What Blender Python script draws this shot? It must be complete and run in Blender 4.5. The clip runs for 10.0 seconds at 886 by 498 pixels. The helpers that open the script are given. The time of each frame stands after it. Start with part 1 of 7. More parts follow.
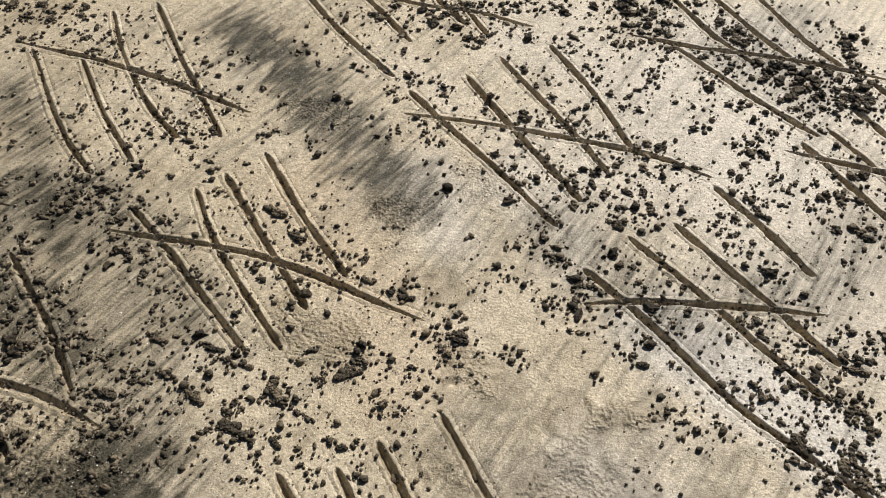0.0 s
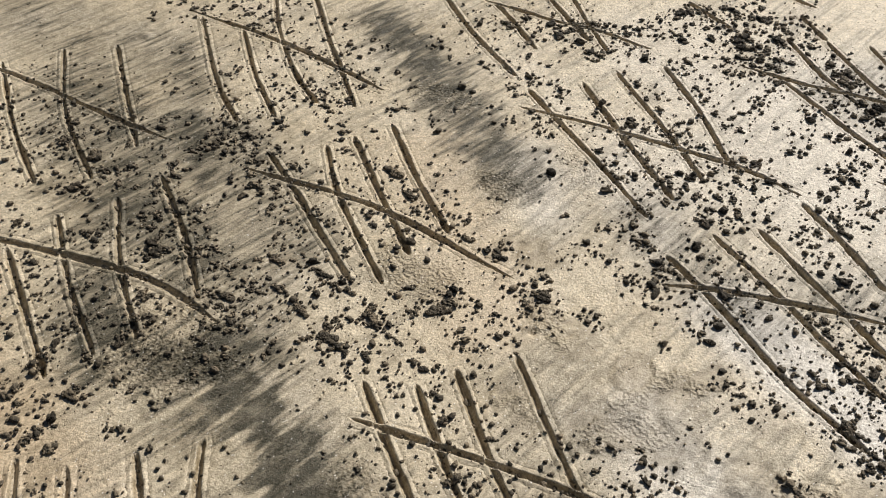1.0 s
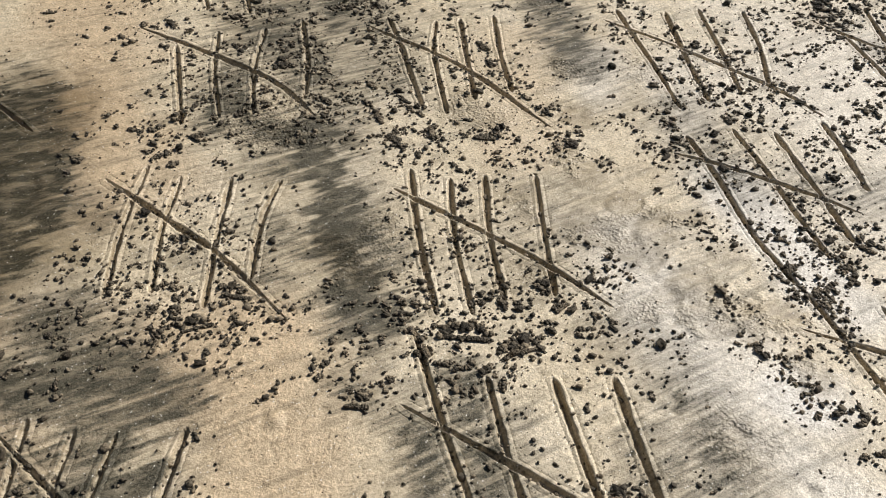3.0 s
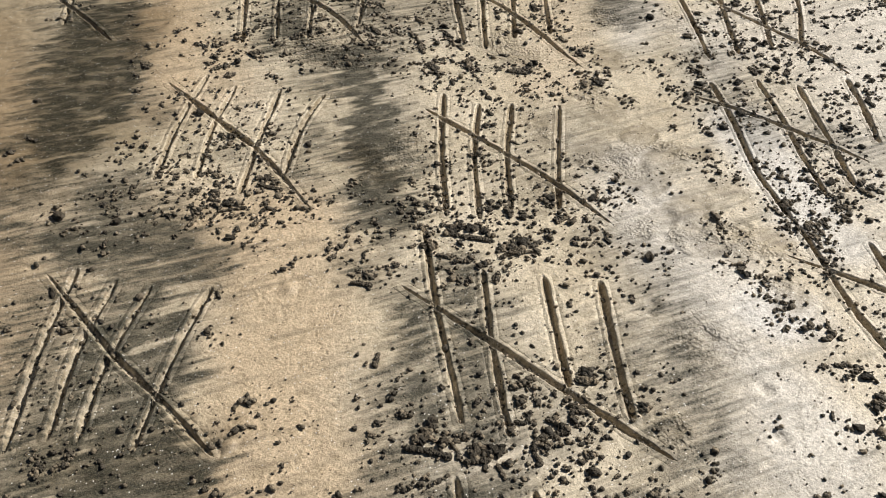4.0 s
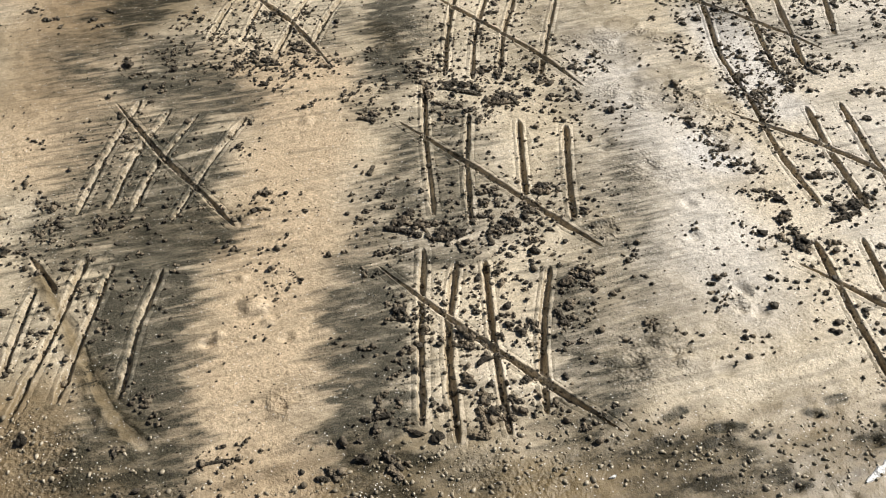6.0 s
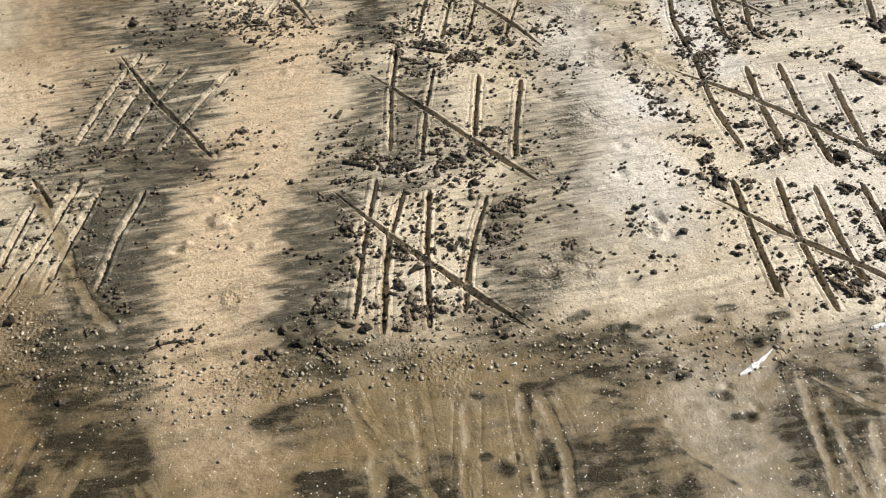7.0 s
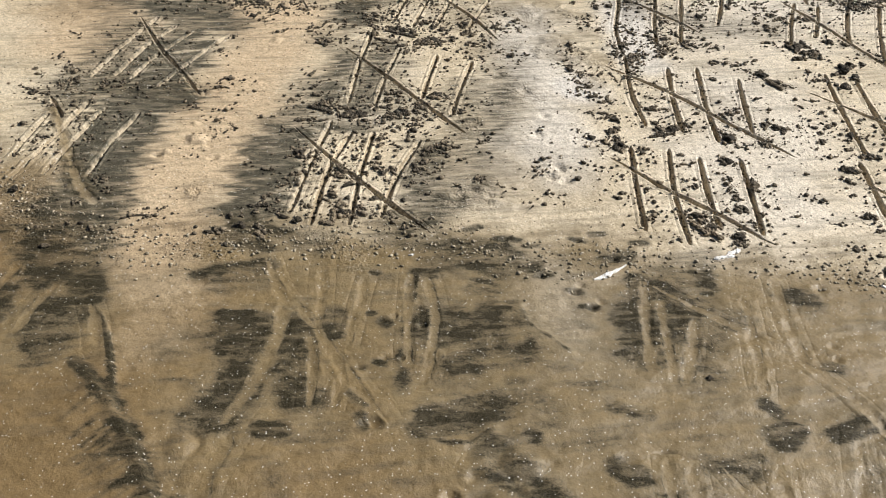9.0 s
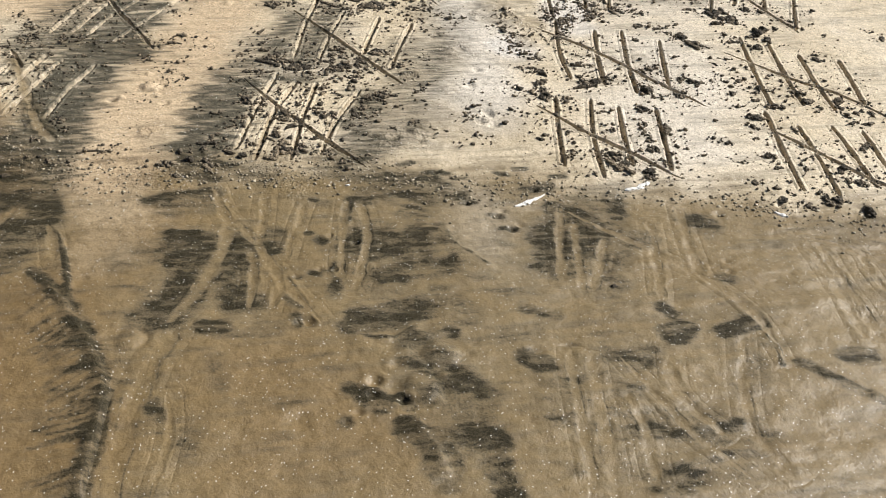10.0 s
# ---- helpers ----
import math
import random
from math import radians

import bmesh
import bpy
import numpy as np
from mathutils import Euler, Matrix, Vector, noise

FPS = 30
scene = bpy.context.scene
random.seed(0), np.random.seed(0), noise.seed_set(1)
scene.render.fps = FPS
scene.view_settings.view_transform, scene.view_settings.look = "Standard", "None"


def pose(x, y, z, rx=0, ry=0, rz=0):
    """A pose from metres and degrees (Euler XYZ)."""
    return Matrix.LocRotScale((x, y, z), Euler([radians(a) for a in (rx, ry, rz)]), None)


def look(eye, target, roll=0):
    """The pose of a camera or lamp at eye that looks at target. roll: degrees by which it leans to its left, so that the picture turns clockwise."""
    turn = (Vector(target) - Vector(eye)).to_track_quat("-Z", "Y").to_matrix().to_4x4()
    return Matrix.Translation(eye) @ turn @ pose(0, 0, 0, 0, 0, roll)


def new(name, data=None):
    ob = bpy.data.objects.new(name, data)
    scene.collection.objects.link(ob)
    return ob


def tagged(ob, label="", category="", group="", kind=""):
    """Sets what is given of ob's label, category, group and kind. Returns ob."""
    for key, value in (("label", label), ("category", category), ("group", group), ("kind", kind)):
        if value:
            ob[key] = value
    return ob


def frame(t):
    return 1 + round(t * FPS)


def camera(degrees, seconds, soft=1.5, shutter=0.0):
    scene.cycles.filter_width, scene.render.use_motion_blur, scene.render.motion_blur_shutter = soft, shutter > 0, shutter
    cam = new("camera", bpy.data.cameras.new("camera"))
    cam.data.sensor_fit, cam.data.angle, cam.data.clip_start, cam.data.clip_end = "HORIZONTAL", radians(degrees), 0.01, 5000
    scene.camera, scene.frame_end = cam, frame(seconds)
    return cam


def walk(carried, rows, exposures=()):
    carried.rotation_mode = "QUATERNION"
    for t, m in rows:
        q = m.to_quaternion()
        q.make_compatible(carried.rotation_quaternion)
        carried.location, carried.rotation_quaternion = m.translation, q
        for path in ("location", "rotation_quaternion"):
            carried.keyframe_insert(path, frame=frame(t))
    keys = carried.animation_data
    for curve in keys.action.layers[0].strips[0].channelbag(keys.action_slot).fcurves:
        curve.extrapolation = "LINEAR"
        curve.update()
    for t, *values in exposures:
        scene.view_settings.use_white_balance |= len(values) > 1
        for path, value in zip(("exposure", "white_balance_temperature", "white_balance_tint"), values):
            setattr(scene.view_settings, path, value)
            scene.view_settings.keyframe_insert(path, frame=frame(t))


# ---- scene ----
cam = camera(49.6, 10.0, soft=0.9)
PATH = [
    (0, (0.047, 0.008, 1.554), (-0.005, 1.363, 0.084), -0.8),
    (0.5, (0.045, -0.145, 1.537), (-0.13, 1.26, 0.125), -0.1),
    (1, (0.091, -0.301, 1.535), (-0.183, 1.128, 0.163), 1.1),
    (1.5, (0.195, -0.456, 1.514), (-0.179, 0.977, 0.17), 2.5),
    (2, (0.355, -0.615, 1.492), (-0.132, 0.8, 0.164), 2.8),
    (2.5, (0.474, -0.761, 1.486), (-0.077, 0.629, 0.159), 3.3),
    (2.7, (0.535, -0.822, 1.488), (-0.047, 0.56, 0.164), 3.1),
    (3.8, (0.84, -1.044, 1.481), (0.11, 0.256, 0.146), 3.2),
    (4, (0.915, -1.064, 1.479), (0.142, 0.202, 0.138), 2.8),
    (4.5, (1.054, -1.143, 1.477), (0.212, 0.069, 0.126), 2.3),
    (5, (1.158, -1.245, 1.475), (0.289, -0.055, 0.122), 1.9),
    (5.5, (1.301, -1.349, 1.467), (0.406, -0.167, 0.125), 1.1),
    (6, (1.449, -1.428, 1.475), (0.545, -0.257, 0.129), 0.9),
    (6.2, (1.518, -1.45, 1.481), (0.605, -0.288, 0.133), 0.8),
    (7.3, (1.942, -1.565, 1.502), (0.935, -0.456, 0.176), -0.7),
    (7.5, (1.986, -1.606, 1.497), (0.977, -0.479, 0.189), -0.4),
    (8, (2.145, -1.682, 1.501), (1.106, -0.527, 0.241), 0.2),
    (8.5, (2.29, -1.721, 1.507), (1.227, -0.56, 0.273), 1.8),
    (9, (2.479, -1.733, 1.49), (1.362, -0.607, 0.272), 2.9),
    (9.5, (2.635, -1.779, 1.483), (1.507, -0.669, 0.261), 3.6),
    (10, (2.758, -1.871, 1.458), (1.682, -0.69, 0.255), 4.2),
]
walk(cam, [(t, look(eye, target, roll)) for t, eye, target, roll in PATH], [(0.0, -0.12, 6700, 10), (2.5, 0.08, 6500, 10), (5.0, 0.20, 6500, 10), (7.5, 0.37, 6480, 10), (9.5, 0.39, 6480, 10), (10.0, 0.47, 6450, 10)])

# ---- world, sun and sky ----
SUN_TURN, SUN_HIGH = 27.0, 40.0          # degrees from +y towards +x, and above the horizon
sky_world = bpy.data.worlds.new("sky")
scene.world = sky_world
sky_world.use_nodes = True
nt = sky_world.node_tree
sky = nt.nodes.new("ShaderNodeTexSky")
sky.sky_type, sky.sun_disc = "NISHITA", False
sky.sun_elevation, sky.sun_rotation = radians(SUN_HIGH), radians(SUN_TURN)
nt.links.new(sky.outputs[0], nt.nodes["Background"].inputs[0])
nt.nodes["Background"].inputs[1].default_value = 0.026

sun_data = bpy.data.lights.new("sun", "SUN")
sun_data.energy, sun_data.angle, sun_data.color = 5.0, radians(0.6), (1.0, 0.955, 0.89)
sun = new("sun", sun_data)
ca = math.cos(radians(SUN_HIGH))
sun.matrix_world = look((10 * ca * math.sin(radians(SUN_TURN)), 10 * ca * math.cos(radians(SUN_TURN)), 10 * math.sin(radians(SUN_HIGH))), (0, 0, 0))


# ---- noise and fields in the plan ----
TABLE = np.random.RandomState(5).rand(256, 256)


def value_noise(x, y, seed=0):
    """Smooth noise from 0 to 1, one cell a unit."""
    x, y = x + 37.7 * seed, y + 91.3 * seed
    ix, iy = np.floor(x).astype(int), np.floor(y).astype(int)
    fx, fy = x - ix, y - iy
    fx, fy = fx * fx * (3 - 2 * fx), fy * fy * (3 - 2 * fy)
    a, b = TABLE[ix & 255, iy & 255], TABLE[(ix + 1) & 255, iy & 255]
    c, d = TABLE[ix & 255, (iy + 1) & 255], TABLE[(ix + 1) & 255, (iy + 1) & 255]
    return (a + (b - a) * fx) * (1 - fy) + (c + (d - c) * fx) * fy


def fractal(x, y, seed=0, octaves=4):
    total, gain, norm = 0, 1.0, 0
    for o in range(octaves):
        total = total + gain * value_noise(x * 2**o, y * 2**o, seed + 3 * o)
        norm += gain
        gain *= 0.5
    return total / norm


def smooth(a, b, v):
    v = np.clip((v - a) / (b - a), 0, 1)
    return v * v * (3 - 2 * v)


def along(points, n=22):
    """A smooth line of n points through the given ones."""
    p = np.array(points, float)
    if len(p) == 2:
        return p[0] + np.linspace(0, 1, n)[:, None] * (p[1] - p[0])
    ext = np.vstack([2 * p[0] - p[1], p, 2 * p[-1] - p[-2]])
    out = []
    for u in np.linspace(0, len(p) - 1 - 1e-9, n):
        i, f = int(u), u - int(u)
        a, b, c, d = ext[i : i + 4]
        out.append(0.5 * (2 * b + (c - a) * f + (2 * a - 5 * b + 4 * c - d) * f * f + (3 * b - a - 3 * c + d) * f**3))
    return np.array(out)


def from_line(x, y, line):
    """Distance to a polyline, how far along it (0 to 1) the nearest point lies, and the side."""
    best, where, side = np.full(x.shape, 9e9), np.zeros(x.shape), np.ones(x.shape)
    for i in range(len(line) - 1):
        (ax, ay), (bx, by) = line[i], line[i + 1]
        dx, dy = bx - ax, by - ay
        f = np.clip(((x - ax) * dx + (y - ay) * dy) / (dx * dx + dy * dy + 1e-12), 0, 1)
        d = np.hypot(x - ax - f * dx, y - ay - f * dy)
        near = d < best
        best = np.where(near, d, best)
        where = np.where(near, (i + f) / (len(line) - 1), where)
        side = np.where(near, np.sign(dx * (y - ay) - dy * (x - ax)), side)
    return best, where, side


FIELDS = {"mineral": [], "pale": [], "crinkle": [], "warm": [], "soaked": [], "stain": [], "drained": []}


def patch(kind, radius, strength, *points):
    FIELDS[kind].append((radius, strength, np.array(points, float)))


# bands of dark mineral sand, pale dry patches and crinkled crusts, as they lie on the beach
patch("pale", 0.10, 0.9, (0.460, 1.224), (0.537, 1.174), (0.586, 1.106))
patch("pale", 0.10, 0.9, (0.655, 1.066), (0.714, 0.978))
patch("pale", 0.10, 0.5, (0.166, 1.684), (0.291, 1.463))
patch("pale", 0.10, 0.5, (-0.069, 1.660), (-0.002, 1.497))
patch("pale", 0.09, 1.0, (0.732, 0.562), (0.791, 0.551))
patch("pale", 0.08, 0.8, (0.802, 0.927), (0.831, 0.908))
patch("crinkle", 0.04, 1.0, (-0.148, 1.566), (-0.070, 1.565))
patch("crinkle", 0.05, 1.0, (-0.309, 1.263), (-0.260, 1.224))
patch("crinkle", 0.05, 0.8, (-0.381, 1.943), (-0.313, 1.913))
patch("crinkle", 0.05, 0.6, (0.058, 1.696), (0.117, 1.647))
patch("crinkle", 0.06, 0.9, (-0.299, 1.234), (-0.211, 1.204))
patch("crinkle", 0.05, 0.6, (-0.256, 0.638), (-0.228, 0.598))
patch("crinkle", 0.05, 0.7, (0.663, 0.457), (0.692, 0.446))
patch("crinkle", 0.04, 0.7, (0.702, 0.165), (0.721, 0.175))
patch("crinkle", 0.06, 0.4, (0.958, -0.169), (1.038, -0.102))
patch("crinkle", 0.07, 0.7, (-0.759, 0.923), (-0.661, 0.864))
patch("crinkle", 0.07, 0.8, (-0.750, 0.894), (-0.641, 0.854))
patch("warm", 0.16, 1.0, (-1.742, 1.257), (-1.331, 0.891), (-1.119, 0.665), (-0.926, 0.468))
patch("warm", 0.16, 0.8, (-0.376, 0.132), (-0.206, 0.129))
patch("warm", 0.15, 1.0, (-0.427, 0.084), (-0.128, -0.019), (0.062, -0.197), (0.211, -0.375), (0.291, -0.494))
patch("warm", 0.2, 1.0, (-1.516, 0.263), (-1.079, -0.074), (-0.831, -0.265), (-0.589, -0.446))
patch("warm", 0.17, 1.0, (-0.325, 0.170), (0.111, -0.345), (0.391, -0.631), (0.603, -0.838))
patch("warm", 0.15, 0.35, (0.837, -0.965), (0.967, -1.052), (1.088, -1.111))
patch("warm", 0.15, 0.7, (0.382, -1.093), (0.497, -1.180))
patch("warm", 0.2, 0.8, (1.001, -1.324), (1.261, -1.399), (1.411, -1.494))
patch("warm", 0.2, 0.6, (1.513, -1.061), (1.700, -1.127))
patch("warm", 0.12, 0.8, (-0.942, 0.653), (-0.835, 0.545))
patch("warm", 0.12, 0.5, (-0.323, 1.646), (-0.257, 1.521))
patch("warm", 0.1, 0.5, (-0.169, 1.452), (-0.075, 1.125))
patch("pale", 0.14, 0.35, (0.379, 0.830), (0.712, 0.427), (0.968, 0.152))
patch("pale", 0.45, 0.55, (0.641, 1.995), (0.753, 1.846))
patch("pale", 0.25, 0.4, (0.793, 1.418), (0.802, 1.235))
patch("pale", 0.25, 0.5, (1.085, 1.017), (1.498, 0.564))
patch("stain", 0.07, 0.34, (0.202, 0.882), (0.251, 0.891))
patch("stain", 0.035, 0.43, (0.234, 1.046), (0.321, 1.015), (0.409, 1.032))
patch("stain", 0.025, 0.38, (-0.013, 1.345), (0.006, 1.344))
patch("stain", 0.03, 0.38, (0.329, 0.870), (0.349, 0.870))
patch("stain", 0.05, 0.38, (0.192, 0.853), (0.271, 0.948), (0.339, 0.937))
patch("stain", 0.05, 0.43, (0.467, 0.800), (0.507, 0.789))
patch("stain", 0.05, 0.38, (0.595, 0.787), (0.674, 0.776))
patch("stain", 0.05, 0.33, (0.477, 0.809), (0.536, 0.769), (0.634, 0.728))
patch("stain", 0.05, 0.38, (0.033, 1.153), (0.116, 1.077))
patch("stain", 0.03, 0.38, (-0.023, 1.354), (0.006, 1.335))
patch("stain", 0.04, 0.38, (0.752, 0.678), (0.781, 0.638))
patch("stain", 0.05, 0.33, (0.909, -0.012), (0.978, -0.023))
patch("pale", 0.10, 0.5, (1.403, -0.184), (1.622, -0.367))
patch("warm", 0.08, 0.5, (0.787, -0.974), (1.078, -1.101))
patch("stain", 0.03, 0.32, (-0.014, 0.896), (0.016, 0.953), (0.044, 0.856))
patch("stain", 0.028, 0.32, (0.023, 1.153), (0.080, 1.106), (0.126, 1.096))
patch("warm", 0.10, 0.6, (0.472, -0.769), (0.675, -0.916))
patch("mineral", 0.132, 0.5, (-1.331, 1.728), (-1.124, 1.499), (-0.987, 1.256))
patch("mineral", 0.093, 0.5, (-0.944, 1.300), (-0.750, 1.115))
patch("mineral", 0.076, 0.5, (-0.969, 1.057), (-0.861, 0.828))
patch("mineral", 0.089, 0.32, (-0.774, 1.394), (-0.615, 1.191), (-0.596, 0.927))
patch("mineral", 0.079, 0.8, (-0.615, 0.879), (-0.485, 0.756), (-0.362, 0.630))
patch("mineral", 0.079, 0.9, (-0.385, 0.654), (-0.305, 0.558), (-0.226, 0.458))
patch("mineral", 0.086, 0.3, (-0.632, 0.701), (-0.557, 0.765), (-0.378, 0.724), (-0.200, 0.566))
patch("mineral", 0.076, 0.5, (-1.002, 1.645), (-0.852, 1.451))
patch("mineral", 0.075, 0.29, (-0.961, 0.351), (-0.834, 0.338))
patch("mineral", 0.045, 0.18, (-0.663, 0.288), (-0.530, 0.322))
patch("mineral", 0.084, 0.6, (-0.622, 2.294), (-0.478, 2.146), (-0.327, 1.946), (-0.201, 1.734), (-0.107, 1.622))
patch("mineral", 0.103, 0.22, (0.247, 1.518), (0.367, 1.351), (0.469, 1.262))
patch("mineral", 0.067, 0.32, (-0.937, 1.374), (-0.809, 1.280), (-0.681, 1.122))
patch("mineral", 0.089, 0.32, (-0.885, 1.625), (-0.681, 1.446), (-0.536, 1.240))
patch("mineral", 0.081, 0.29, (-1.031, 1.784), (-1.155, 1.985))
patch("mineral", 0.084, 0.22, (0.586, 1.324), (0.752, 1.327), (0.938, 1.495))
patch("mineral", 0.098, 0.22, (0.981, 2.352), (0.762, 2.187), (0.912, 2.041))
patch("mineral", 0.141, 0.25, (-1.685, 2.085), (-1.485, 1.992), (-1.217, 1.923))
patch("mineral", 0.055, 0.5, (-0.959, 0.987), (-0.769, 0.861), (-0.642, 0.826))
patch("mineral", 0.116, 1.0, (-1.403, 0.628), (-1.209, 0.402), (-1.057, 0.229), (-0.965, 0.104))
patch("mineral", 0.065, 0.9, (-1.197, 0.528), (-0.953, 0.272))
patch("mineral", 0.062, 0.5, (-0.889, 0.013), (-0.879, -0.063))
patch("mineral", 0.075, 0.85, (-0.436, 0.686), (-0.280, 0.514), (-0.132, 0.370))
patch("mineral", 0.069, 0.5, (-0.590, 0.864), (-0.418, 0.700))
patch("mineral", 0.071, 0.32, (-0.674, 1.181), (-0.493, 0.897))
patch("mineral", 0.044, 0.32, (-0.071, 0.287), (-0.061, 0.154))
patch("mineral", 0.098, 0.6, (-0.705, 0.009), (-0.457, -0.014))
patch("mineral", 0.070, 0.65, (-0.678, -0.148), (-0.410, -0.095))
patch("mineral", 0.090, 0.72, (-0.411, -0.161), (-0.310, -0.346), (-0.224, -0.506))
patch("mineral", 0.052, 0.5, (-0.272, -0.166), (-0.191, -0.369))
patch("mineral", 0.067, 0.85, (-0.114, -0.536), (0.018, -0.445))
patch("mineral", 0.056, 0.5, (0.122, 0.133), (0.220, -0.010), (0.307, -0.088))
patch("mineral", 0.037, 0.25, (-0.003, 0.151), (0.073, 0.227))
patch("mineral", 0.081, 0.32, (0.235, 0.193), (0.391, 0.004))
patch("mineral", 0.058, 0.32, (0.496, 0.317), (0.589, 0.285))
patch("mineral", 0.080, 0.3, (0.561, 0.465), (0.689, 0.283), (0.794, 0.139))
patch("mineral", 0.072, 0.75, (-0.153, -0.466), (-0.065, -0.608), (0.056, -0.656))
patch("mineral", 0.065, 0.25, (0.414, 0.072), (0.537, 0.050))
patch("mineral", 0.114, 0.18, (0.055, 0.946), (0.114, 0.712))
patch("mineral", 0.072, 0.22, (0.360, 0.597), (0.496, 0.551))
patch("mineral", 0.111, 0.75, (-0.039, -0.510), (0.041, -0.656))
patch("mineral", 0.078, 0.85, (0.046, -0.652), (0.200, -0.788))
patch("mineral", 0.089, 0.95, (0.221, -0.812), (0.369, -0.947), (0.478, -1.050))
patch("mineral", 0.039, 0.5, (0.079, -0.804), (0.224, -0.924))
patch("mineral", 0.076, 0.85, (0.408, -0.379), (0.536, -0.473), (0.630, -0.593), (0.704, -0.658))
patch("mineral", 0.070, 0.32, (0.208, -0.070), (0.348, -0.257))
patch("mineral", 0.046, 0.5, (0.320, -0.331), (0.444, -0.278))
patch("mineral", 0.056, 0.55, (0.742, -0.058), (0.894, -0.242))
patch("mineral", 0.079, 0.27, (0.567, 0.256), (0.760, 0.081), (0.924, -0.113))
patch("mineral", 0.065, 0.29, (0.188, 0.084), (0.259, -0.086))
patch("mineral", 0.054, 0.32, (0.998, -0.401), (1.180, -0.287), (1.329, -0.233))
patch("mineral", 0.024, 0.6, (1.405, -0.070), (1.443, -0.021))
patch("mineral", 0.046, 0.29, (0.780, -0.647), (0.895, -0.570))
patch("mineral", 0.085, 0.9, (0.326, -0.975), (0.486, -1.057), (0.553, -1.120))
patch("mineral", 0.063, 0.95, (0.698, -1.213), (0.793, -1.261))
patch("mineral", 0.049, 0.7, (0.634, -1.088), (0.771, -1.149))
patch("mineral", 0.036, 0.5, (0.528, -1.219), (0.633, -1.304))
patch("mineral", 0.024, 0.5, (0.634, -1.270), (0.638, -1.267))
patch("mineral", 0.084, 0.8, (0.569, -0.482), (0.645, -0.622))
patch("mineral", 0.039, 0.7, (0.723, -0.741), (0.800, -0.696))
patch("mineral", 0.024, 0.6, (0.804, -0.879), (0.832, -0.805), (0.876, -0.735))
patch("mineral", 0.024, 0.5, (0.865, -0.865), (0.921, -0.777))
patch("mineral", 0.050, 0.9, (1.034, -0.934), (1.120, -0.972))
patch("mineral", 0.046, 0.32, (1.001, -0.996), (0.998, -1.048))
patch("mineral", 0.035, 0.8, (1.159, -0.857), (1.186, -0.914))
patch("mineral", 0.024, 0.6, (1.126, -0.720), (1.175, -0.758))
# dark spots in the pits: grains and the hollows' shade in one colour
patch("mineral", 0.013, 0.8, (1.217, -0.652), (1.221, -0.649))
patch("mineral", 0.010, 0.8, (1.311, -0.748), (1.315, -0.745))
patch("mineral", 0.010, 0.7, (1.181, -0.653), (1.185, -0.650))
patch("mineral", 0.013, 0.7, (1.074, -0.551), (1.078, -0.548))
patch("mineral", 0.014, 0.7, (1.140, -0.483), (1.204, -0.548))
patch("mineral", 0.008, 0.6, (1.308, -0.532), (1.353, -0.601), (1.394, -0.666))
patch("mineral", 0.072, 0.32, (1.308, -0.513), (1.429, -0.534), (1.456, -0.628))
patch("mineral", 0.049, 0.32, (1.282, -0.399), (1.351, -0.399))
patch("mineral", 0.032, 0.7, (1.437, -0.544), (1.441, -0.625))
patch("mineral", 0.048, 0.25, (1.441, -0.415), (1.518, -0.456))
patch("mineral", 0.048, 0.29, (1.147, -0.434), (1.199, -0.345), (1.281, -0.295))
# more pits, their dark hollows painted with the same colour
patch("mineral", 0.012, 0.85, (1.171, -0.222), (1.213, -0.185))
patch("mineral", 0.011, 0.85, (1.245, -0.187), (1.263, -0.160))
patch("mineral", 0.012, 0.85, (1.200, -0.243), (1.209, -0.223))
patch("mineral", 0.012, 0.85, (1.302, -0.071), (1.326, -0.050))
patch("mineral", 0.012, 0.85, (1.319, -0.014), (1.336, 0.008))
patch("mineral", 0.011, 0.85, (1.341, -0.259), (1.363, -0.227))
patch("mineral", 0.011, 0.85, (1.431, -0.237), (1.459, -0.218))
patch("mineral", 0.010, 0.85, (1.492, -0.259), (1.523, -0.227))
patch("mineral", 0.012, 0.85, (1.414, -0.067), (1.428, -0.031))
patch("mineral", 0.012, 0.85, (1.416, 0.041), (1.431, 0.066))
patch("mineral", 0.012, 0.85, (1.093, -0.254), (1.106, -0.218))
patch("mineral", 0.050, 0.6, (1.586, -0.192), (1.672, -0.302))
patch("mineral", 0.036, 0.65, (1.645, -0.100), (1.703, -0.147))
patch("mineral", 0.019, 0.6, (1.510, -0.072), (1.599, -0.181))
patch("mineral", 0.020, 0.6, (1.558, -0.051), (1.681, -0.048))
patch("mineral", 0.029, 0.5, (1.593, 0.091), (1.648, 0.027))
patch("mineral", 0.060, 0.9, (0.754, -1.215), (0.728, -1.173))
patch("mineral", 0.015, 0.85, (0.878, -1.241), (1.002, -1.241), (1.131, -1.255), (1.212, -1.273), (1.336, -1.311))
patch("mineral", 0.015, 0.8, (1.336, -1.311), (1.422, -1.377), (1.556, -1.475))
patch("mineral", 0.067, 0.75, (1.051, -0.904), (1.136, -0.976), (1.194, -1.067))
patch("mineral", 0.046, 0.65, (1.188, -0.916), (1.303, -0.942))
patch("mineral", 0.040, 0.29, (1.186, -1.135), (1.244, -1.098))
patch("mineral", 0.025, 0.5, (1.309, -1.053), (1.349, -1.021))
patch("mineral", 0.039, 0.5, (1.099, -0.813), (1.196, -0.874))
patch("mineral", 0.029, 0.25, (1.415, -1.096), (1.479, -1.126))
patch("mineral", 0.027, 0.32, (1.442, -1.264), (1.476, -1.272))
patch("mineral", 0.029, 0.25, (1.559, -1.248), (1.588, -1.280))
